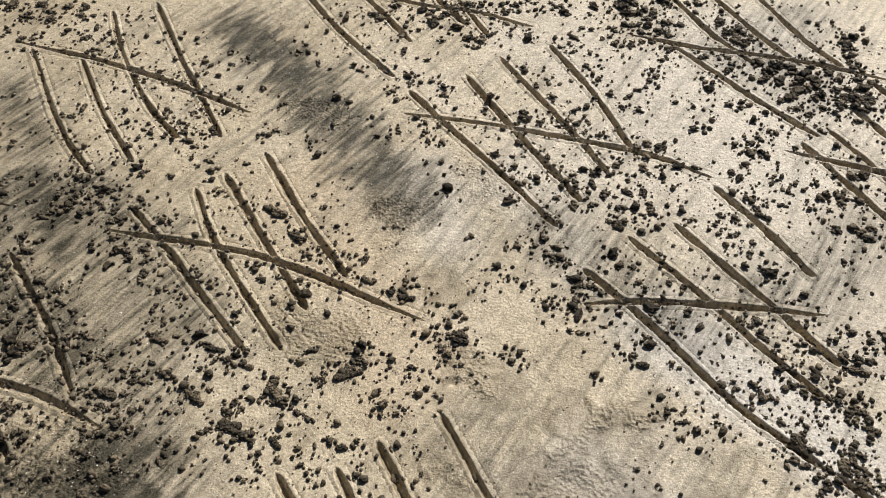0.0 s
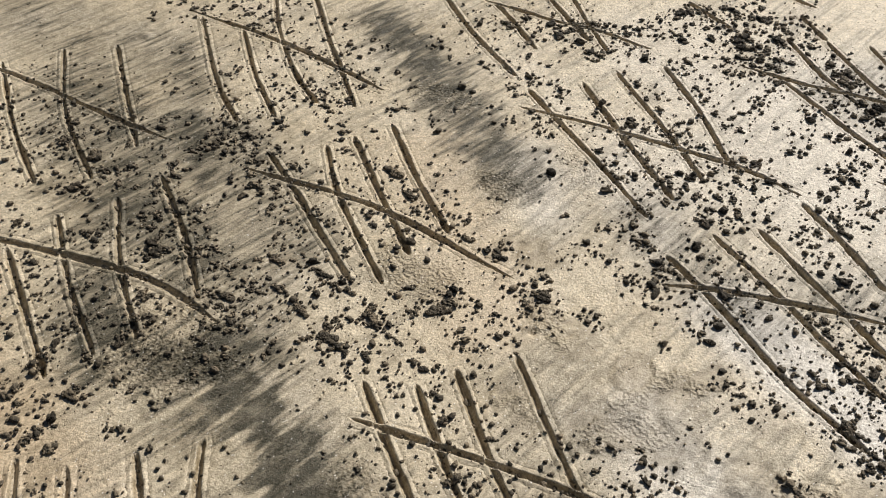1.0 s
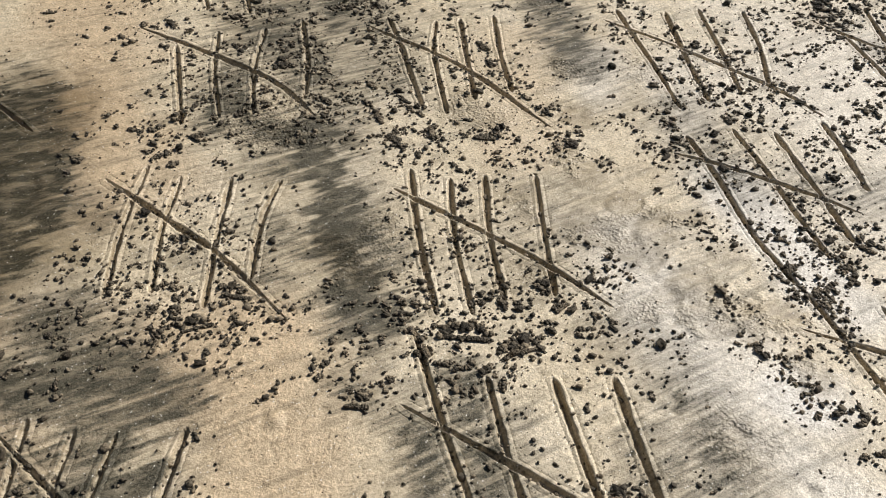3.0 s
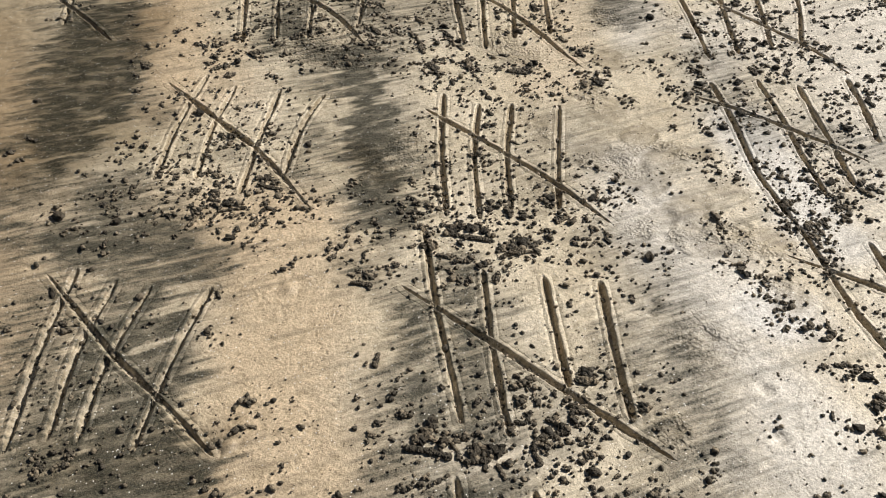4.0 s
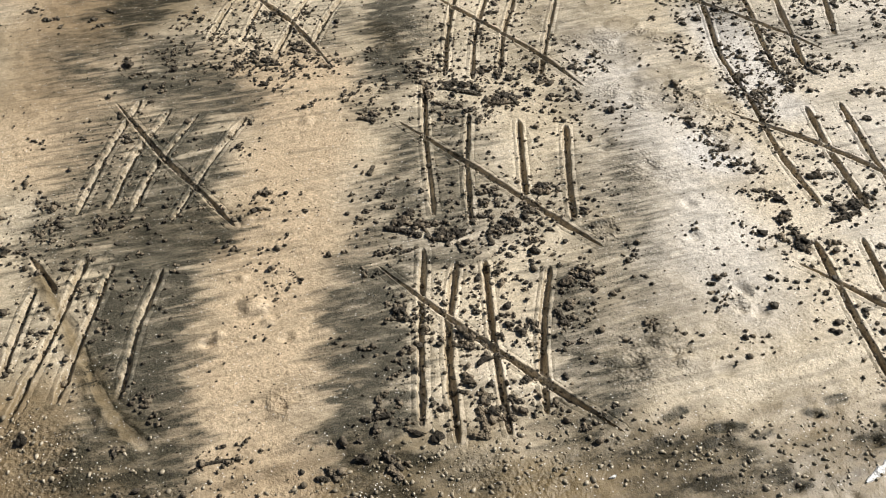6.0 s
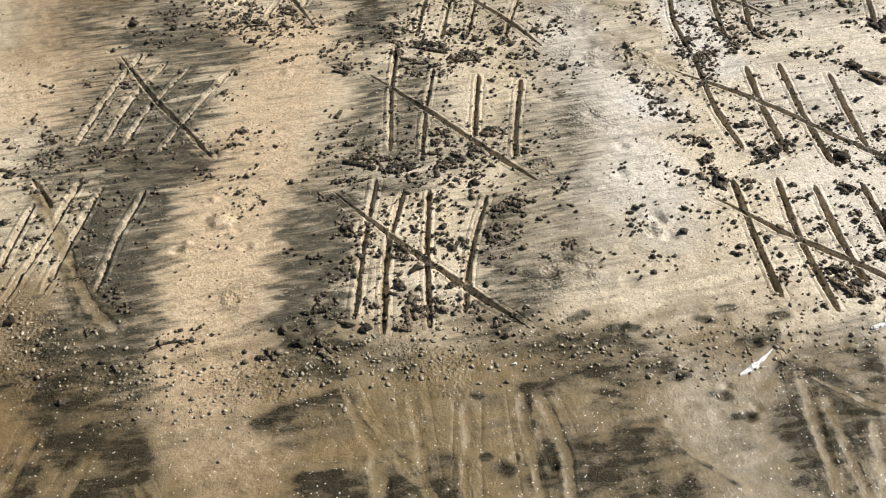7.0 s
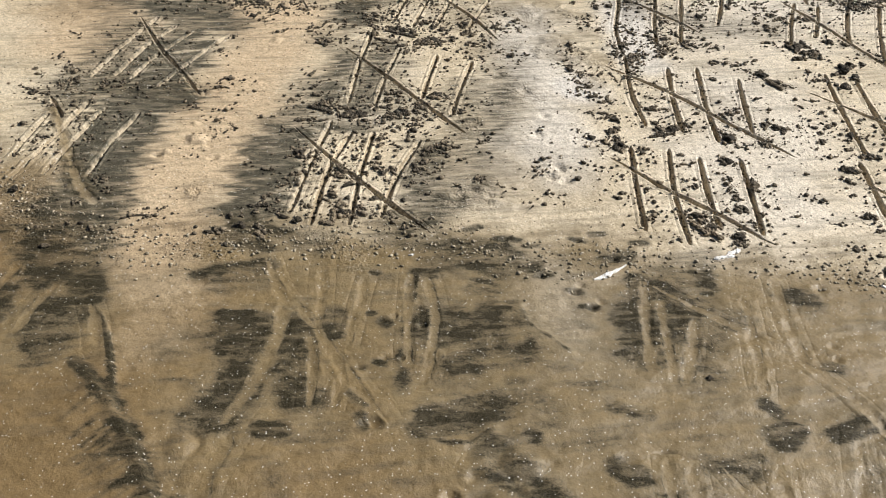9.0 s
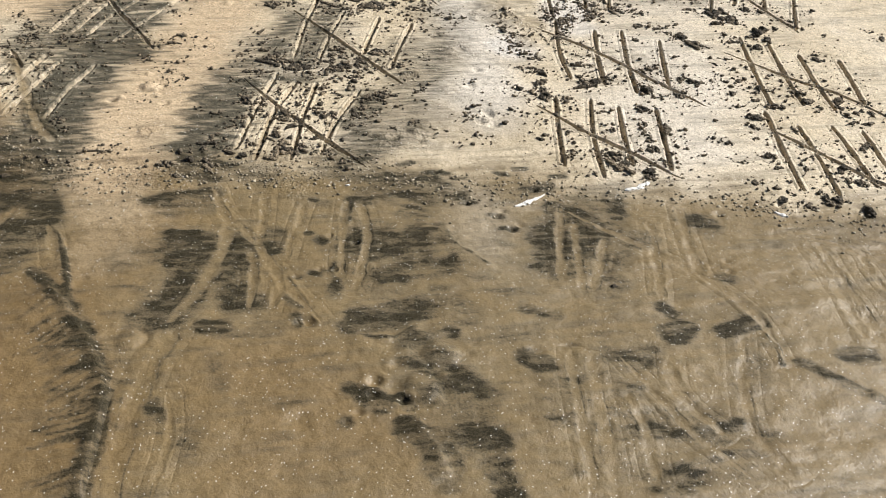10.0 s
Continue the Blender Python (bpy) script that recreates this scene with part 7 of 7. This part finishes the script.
clods((0.521, 2.367, 51), (0.527, 2.562, 32), (0.540, 2.235, 36), (0.542, 2.307, 43), (0.547, 2.338, 39), (0.560, 2.141, 27), (0.558, 2.550, 53), (0.566, 2.369, 36), (0.572, 2.274, 43), (0.574, 2.155, 24), (0.589, 2.260, 36), (0.590, 2.320, 36), (0.591, 2.197, 38), (0.597, 2.434, 45), (0.617, 2.410, 30), (0.627, 2.309, 36), (0.624, 2.532, 19), (0.639, 2.489, 26), (0.680, 2.159, 34), (0.701, 2.183, 23), (0.735, 2.152, 24), (0.738, 2.321, 18), (0.747, 2.322, 22), (0.757, 2.376, 21), (0.764, 2.271, 43), (0.774, 2.241, 51), (0.790, 2.285, 45), (0.794, 2.221, 51), (0.811, 2.130, 48), (0.872, 2.127, 22))
clods((0.992, 2.321, 16), (1.012, 2.308, 17), (1.056, 2.323, 14), (1.068, 2.209, 22), (1.069, 2.423, 13), (1.085, 2.198, 26), (1.096, 2.248, 22), (1.125, 2.231, 20), (1.133, 2.292, 17), (0.440, 2.610, 40), (0.503, 2.624, 26), (0.536, 2.655, 27), (0.558, 2.622, 34), (0.567, 2.685, 21), (0.694, 2.600, 26))



def scatter_heaps(x0, y0, x1, y1, count):
    """Clods thrown about where marks lie close together."""
    for _ in range(count):
        BIG.append((rng.uniform(x0, x1), rng.uniform(y0, y1), 0.007 + 0.012 * rng.rand() ** 1.6))


scatter_heaps(0.39, 2.40, 0.72, 2.59, 119)
scatter_heaps(1.05, 1.96, 1.08, 2.29, 102)
scatter_heaps(-0.19, 2.35, 0.29, 2.42, 85)
scatter_heaps(-1.33, 2.11, -0.85, 2.38, 102)
scatter_heaps(-1.79, 1.22, -0.88, 1.68, 153)


def scatter_marks():
    """Crumbs along the fresh strokes."""
    for st in STROKES:
        if st.washed > 0.5:
            continue
        length = np.linalg.norm(np.diff(st.line, axis=0), axis=1).sum()
        for _ in range(int(length * 215)):
            s = rng.rand() ** 0.7
            i = min(int(s * (len(st.line) - 1)), len(st.line) - 2)
            c = st.line[i] + rng.rand() * (st.line[i + 1] - st.line[i])
            off = rng.normal(0, 0.038)
            off = off + math.copysign(st.half * 0.6, off) if rng.rand() > 0.24 else rng.uniform(-0.7, 0.7) * st.half
            tx, ty = st.line[i + 1] - st.line[i]
            k = math.hypot(tx, ty)
            yield c[0] - ty / k * off + rng.normal(0, 0.004), c[1] + tx / k * off, 0.003 + 0.008 * rng.rand() ** 2.2 + 0.008 * (rng.rand() < 0.10)


SMALL += list(scatter_marks())
for _ in range(5600):
    SMALL.append((rng.uniform(-2.0, 2.3), rng.uniform(-1.2, 2.9), 0.0025 + 0.006 * rng.rand() ** 3))
spots = np.array(SMALL)
_, wet_there, _, _ = sand_state(spots[:, 0], spots[:, 1])
spots = spots[wet_there < 0.6]
heights = height(spots[:, 0], spots[:, 1])


def joined(name, spots, heights, level, sink, label, category, material=CLOD):
    """Pieces too many to count, as one mesh."""
    verts, faces, base, shapes = [], [], 0, []
    for i in range(10):
        if level > 1:
            shapes.append(crumbly(30 + i))
            continue
        bm = bmesh.new()
        bmesh.ops.create_icosphere(bm, subdivisions=1, radius=0.5)
        planes = broken_faces(np.random.RandomState(500 + i), 6, 0.24, 0.42)
        for v in bm.verts:
            v.co = hewn(v.co, planes)
            p = v.co * 2.6 + Vector((i * 5.3, 0, 0))
            v.co *= 1 + 0.5 * noise.noise(p) + 0.28 * noise.noise(p * 2.6)
            v.co.z *= 0.62
        shapes.append((np.array([v.co[:] for v in bm.verts]), np.array([[v.index for v in f.verts] for f in bm.faces])))
        bm.free()
    for n, ((x, y, size), z) in enumerate(zip(spots, heights)):
        co, fa = shapes[n % 10]
        a = rng.rand() * 6.283
        c, s = math.cos(a) * size, math.sin(a) * size
        px, py = co[:, 0] * (0.75 + 0.6 * rng.rand()), co[:, 1]
        verts.append(np.stack([x + c * px - s * py, y + s * px + c * py, z + co[:, 2] * size + sink * size], -1))
        faces.append(fa + base)
        base += len(co)
    mesh = bpy.data.meshes.new(name)
    co, fa = np.concatenate(verts), np.concatenate(faces)
    mesh.vertices.add(len(co))
    mesh.vertices.foreach_set("co", co.astype(np.float32).ravel())
    mesh.loops.add(fa.size)
    mesh.loops.foreach_set("vertex_index", fa.ravel().astype(np.int32))
    mesh.polygons.add(len(fa))
    mesh.polygons.foreach_set("loop_start", (np.arange(len(fa)) * 3).astype(np.int32))
    mesh.update(calc_edges=True)
    mesh.materials.append(material)
    return tagged(new(name, mesh), label, category, kind="stuff")


joined("sand_crumbs", spots, heights, 1, 0.22, "small dark crumbs of damp sand strewn over the beach", "sand crumbs")

big = np.array(BIG)
big = big[np.argsort(-big[:, 2], kind="stable")]
big_z = height(big[:, 0], big[:, 1])
for n, ((x, y, size), z) in enumerate(zip(big[:230], big_z)):
    clod = new("sand_clod", LUMPS[n % len(LUMPS)])
    clod.matrix_world = Matrix.LocRotScale((x, y, z + 0.16 * size), Euler((0, 0, rng.rand() * 6.283)), (size * (0.85 + 0.5 * rng.rand()), size * (0.8 + 0.3 * rng.rand()), size * (0.75 + 0.4 * rng.rand())))
    tagged(clod, "broken dark brown clod of damp sand lying on the beach", "sand clod", "sand clods")
joined("small_clods", big[230:], big_z[230:], 2, 0.16, "scattered small clods of dark damp sand", "sand clods")


def cast(width, *points):
    """A long crumbling clod squeezed up beside a stroke, lying along a line of the plan: one knobbly roll, broken at its ends."""
    line = along(points, 12)
    length = np.linalg.norm(np.diff(line, axis=0), axis=1).sum()
    key = abs(line[0, 0]) * 31 + abs(line[0, 1]) * 57
    ground_z = height(line[:, 0], line[:, 1])
    rings, sides = max(12, int(length / width * 10)), 18
    s = np.linspace(0, 1, rings)
    cx, cy, cz = (np.interp(s * 11, range(12), v) for v in (line[:, 0], line[:, 1], ground_z))
    step = np.stack([np.gradient(cx), np.gradient(cy)], -1)
    step /= np.linalg.norm(step, axis=1)[:, None]
    a = np.linspace(0, 2 * math.pi, sides, endpoint=False)
    end = np.minimum(s, 1 - s) * length / (0.5 * width)
    body = np.sqrt(np.clip(1 - (1 - np.clip(end, 0, 1)) ** 2, 0.03, 1)) * (0.72 + 0.6 * value_noise(s * length / width * 2.2 + key, s * 0, 3))
    co = []
    for i in range(rings):
        for j in range(sides):
            p = Vector((i / rings * length / width * 3.2 + key, 1.4 * math.cos(a[j]), 1.4 * math.sin(a[j])))
            k = 0.5 * width * body[i] * (1 + 0.36 * noise.noise(p) + 0.34 * noise.noise(p * 2.3) + 0.26 * noise.noise(p * 4.7) + 0.14 * noise.noise(p * 9.5))
            u, v = k * math.cos(a[j]), k * math.sin(a[j]) * 0.75
            along_it = 0.10 * width * noise.noise(p * 1.7 + Vector((9, 0, 0)))
            co.append((cx[i] - step[i, 1] * u + step[i, 0] * along_it, cy[i] + step[i, 0] * u + step[i, 1] * along_it, cz[i] + max(v + 0.26 * width, -0.1 * width)))
    faces = [(i * sides + j, i * sides + (j + 1) % sides, (i + 1) * sides + (j + 1) % sides, (i + 1) * sides + j) for i in range(rings - 1) for j in range(sides)]
    faces += [tuple(range(sides))[::-1], tuple(range((rings - 1) * sides, rings * sides))]
    middle = np.array([*line[6], ground_z[6]])
    mesh = bpy.data.meshes.new("clod")
    mesh.from_pydata((np.array(co) - middle).tolist(), [], faces)
    mesh.materials.append(CLOD)
    ob = new("sand_clod", mesh)
    ob.location = middle
    return tagged(ob, "long crumbling clod of dark damp sand squeezed up beside a stroke", "sand clod", "sand clods")


cast(0.013, (0.103, 1.993), (0.088, 1.946))
cast(0.011, (0.696, 1.561), (0.731, 1.543))
cast(0.010, (0.796, 1.133), (0.837, 1.120))
cast(0.011, (0.040, 0.384), (0.143, 0.428))
cast(0.010, (0.187, 0.397), (0.200, 0.419), (0.250, 0.463))
cast(0.011, (-0.035, 0.377), (0.007, 0.349), (0.045, 0.318))
cast(0.011, (0.009, 0.319), (0.045, 0.306))
cast(0.009, (-0.077, 0.406), (-0.042, 0.414))
cast(0.008, (0.071, 0.486), (0.043, 0.524))
cast(0.010, (0.243, 0.613), (0.231, 0.573))
cast(0.009, (-0.478, 0.091), (-0.461, 0.055))
cast(0.008, (-0.447, 0.129), (-0.416, 0.168), (-0.400, 0.183))
cast(0.008, (-0.492, 0.155), (-0.466, 0.164))
cast(0.009, (-0.430, 0.267), (-0.375, 0.286))
cast(0.009, (-0.360, 0.203), (-0.364, 0.188))
cast(0.010, (0.347, 0.592), (0.371, 0.582))
cast(0.009, (0.322, 0.533), (0.325, 0.551))
cast(0.013, (0.308, -0.175), (0.351, -0.153), (0.394, -0.142))
cast(0.012, (0.416, -0.138), (0.456, -0.103))
cast(0.010, (0.512, -0.042), (0.503, -0.016), (0.527, 0.020), (0.547, 0.039))
cast(0.010, (0.540, -0.060), (0.512, -0.042))
cast(0.008, (0.445, -0.000), (0.465, 0.009), (0.458, 0.043))
cast(0.013, (0.494, 0.164), (0.537, 0.180))
cast(0.010, (0.532, 0.069), (0.521, 0.112))
cast(0.011, (-0.044, 0.122), (0.002, 0.143))
cast(0.008, (0.233, -0.188), (0.246, -0.179))
cast(0.008, (0.468, -0.103), (0.500, -0.126))
cast(0.007, (0.621, -0.012), (0.623, -0.040))
cast(0.011, (0.133, -0.035), (0.150, -0.042))
cast(0.015, (-0.340, 1.079), (-0.309, 1.034))
cast(0.013, (-0.420, 0.985), (-0.375, 0.979))
cast(0.011, (-0.493, 1.054), (-0.459, 1.027))
cast(0.012, (-0.668, 1.050), (-0.631, 1.041))
cast(0.010, (-0.209, 1.090), (-0.157, 1.113))
cast(0.016, (-0.408, 1.559), (-0.366, 1.541))
cast(0.013, (-0.343, 1.471), (-0.313, 1.466))
cast(0.011, (-0.597, 1.186), (-0.559, 1.176))
cast(0.010, (-0.482, 1.164), (-0.439, 1.155))
cast(0.014, (0.374, 1.533), (0.394, 1.506))
cast(0.011, (0.017, 1.210), (0.050, 1.199))
cast(0.009, (-0.002, 1.161), (0.017, 1.157))
cast(0.009, (-0.194, 0.939), (-0.170, 0.937))
cast(0.009, (-0.320, 0.959), (-0.295, 0.933))
cast(0.009, (-0.438, 1.128), (-0.422, 1.141))
cast(0.006, (0.499, -0.396), (0.529, -0.375))
cast(0.009, (0.655, -0.365), (0.697, -0.341))
cast(0.008, (0.724, -0.460), (0.755, -0.444))
cast(0.011, (0.795, -0.458), (0.851, -0.503))
cast(0.010, (0.819, -0.525), (0.859, -0.505))
cast(0.010, (0.830, -0.430), (0.876, -0.465))
cast(0.009, (0.636, -0.624), (0.658, -0.616))
cast(0.010, (0.764, -0.145), (0.816, -0.169))
cast(0.008, (0.648, -0.596), (0.661, -0.577))
cast(0.008, (0.714, -0.588), (0.740, -0.584))
cast(0.009, (0.735, -0.035), (0.774, -0.013))
cast(0.014, (1.080, 0.382), (1.108, 0.366))
cast(0.013, (1.008, 0.444), (1.031, 0.458))
cast(0.010, (1.247, 0.168), (1.271, 0.171))
cast(0.011, (1.118, 0.507), (1.156, 0.589))
cast(0.008, (0.981, 0.133), (0.999, 0.141))
cast(0.006, (0.478, -0.909), (0.487, -0.876), (0.515, -0.845))
cast(0.009, (0.662, -0.775), (0.687, -0.763))
cast(0.015, (1.507, 0.238), (1.564, 0.235))
cast(0.014, (1.459, 0.236), (1.529, 0.222))
cast(0.010, (0.654, -0.615), (0.676, -0.582))
cast(0.012, (0.832, -0.471), (0.855, -0.439))
cast(0.010, (0.770, -0.435), (0.802, -0.420))
cast(0.011, (0.751, -0.677), (0.789, -0.678))
cast(0.015, (1.158, 1.114), (1.224, 1.105))
cast(0.011, (-0.484, 1.045), (-0.469, 1.030))
cast(0.013, (-0.335, 1.082), (-0.319, 1.049))
cast(0.010, (-0.214, 1.091), (-0.172, 1.119))
cast(0.011, (-0.417, 0.983), (-0.381, 0.965))
cast(0.011, (-0.584, 1.195), (-0.593, 1.180))
cast(0.011, (-0.098, 1.303), (-0.062, 1.299))
cast(0.011, (0.017, 1.193), (0.052, 1.187))
cast(0.010, (-0.181, 1.356), (-0.155, 1.341))
cast(0.011, (-0.404, 1.544), (-0.371, 1.537))
cast(0.011, (0.373, 1.519), (0.391, 1.510))
cast(0.010, (0.382, 1.137), (0.409, 1.131))
cast(0.009, (-0.397, 1.121), (-0.374, 1.115))
cast(0.010, (0.793, 0.997), (0.821, 0.986))


# ---- wet grit and broken crumbs along the edge of the backwash ----
def grit_material():
    mat, t, bsdf = nodes_of("wet_grit")
    geo = t.nodes.new("ShaderNodeNewGeometry")
    tone = ramp(t, geo.outputs["Random Per Island"], [(0.0, (0.17, 0.143, 0.098)), (0.5, (0.30, 0.255, 0.18)), (1.0, (0.46, 0.40, 0.30))])
    t.links.new(tone, bsdf.inputs["Base Color"])
    bsdf.inputs["Roughness"].default_value = 0.22
    return mat


GRIT = grit_material()
edge_line = along(WATERLINE[1:-1], 160)
grit = []
for _ in range(2000):
    c = edge_line[rng.randint(0, 160)]
    off = rng.normal(-0.03, 0.05)
    grit.append((c[0] - off * 0.75 + rng.normal(0, 0.02), c[1] + off * 0.65 + rng.normal(0, 0.02), 0.003 + 0.010 * rng.rand() ** 2.3))
grit = np.array(grit)
joined("wet_grit", grit, height(grit[:, 0], grit[:, 1]), 1, 0.12, "glistening wet grit along the edge of the backwash", "wet grit", GRIT)


# ---- thin white streaks in shallow prints at the edge of the wet sand ----
def streak_material():
    mat, t, bsdf = nodes_of("white_streak")
    place = t.nodes.new("ShaderNodeTexCoord").outputs["Object"]
    n = add(t, "ShaderNodeTexVoronoi", Scale=260.0)
    t.links.new(place, n.inputs["Vector"])
    t.links.new(ramp(t, n.outputs["Distance"], [(0.0, (0.92, 0.92, 0.90)), (0.7, (0.74, 0.73, 0.70))]), bsdf.inputs["Base Color"])
    bsdf.inputs["Roughness"].default_value = 0.25
    bump = add(t, "ShaderNodeBump", Strength=0.7, Distance=0.002)
    t.links.new(n.outputs["Distance"], bump.inputs["Height"])
    t.links.new(bump.outputs[0], bsdf.inputs["Normal"])
    return mat


STREAK_WHITE = streak_material()


def foam(half, *points):
    """A low broken white ridge along a line of the plan."""
    line = along(points, 40)
    n, k = len(line), 9
    step = np.gradient(line, axis=0)
    step /= np.linalg.norm(step, axis=1)[:, None]
    s = np.linspace(0, 1, n)
    seed = int(abs(line[0, 0]) * 100)
    wide = half * np.sin(np.pi * np.clip(s, 0.02, 0.98)) ** 0.5 * (0.45 + 1.1 * value_noise(s * 9, s * 0, seed))
    across = np.linspace(-1, 1, k)
    x = line[:, 0][:, None] - step[:, 1][:, None] * wide[:, None] * across
    y = line[:, 1][:, None] + step[:, 0][:, None] * wide[:, None] * across
    z = height(x.ravel(), y.ravel()).reshape(x.shape) - 0.0015 + (0.0035 + 0.004 * value_noise(x * 160, y * 160, 4)) * (1 - across**4)
    co = np.stack([x, y, z], -1).reshape(-1, 3)
    i = np.arange(n * k).reshape(n, k)
    quads = np.stack([i[:-1, :-1], i[:-1, 1:], i[1:, 1:], i[1:, :-1]], -1).reshape(-1, 4)
    mesh = bpy.data.meshes.new("white_ridge")
    mesh.from_pydata(co.tolist(), [], quads.tolist())
    mesh.materials.append(STREAK_WHITE)
    for p in mesh.polygons:
        p.use_smooth = True
    return tagged(new("white_ridge", mesh), "thin broken white streak on wet sand", "foam", "foam streaks")


foam(0.006, (1.445, -0.155), (1.457, -0.108), (1.462, -0.048))
foam(0.007, (1.593, 0.148), (1.621, 0.204))
foam(0.003, (1.076, -0.442), (1.084, -0.429))
foam(0.009, (1.606, 0.188), (1.616, 0.236))
foam(0.007, (1.937, 0.371), (1.973, 0.384))
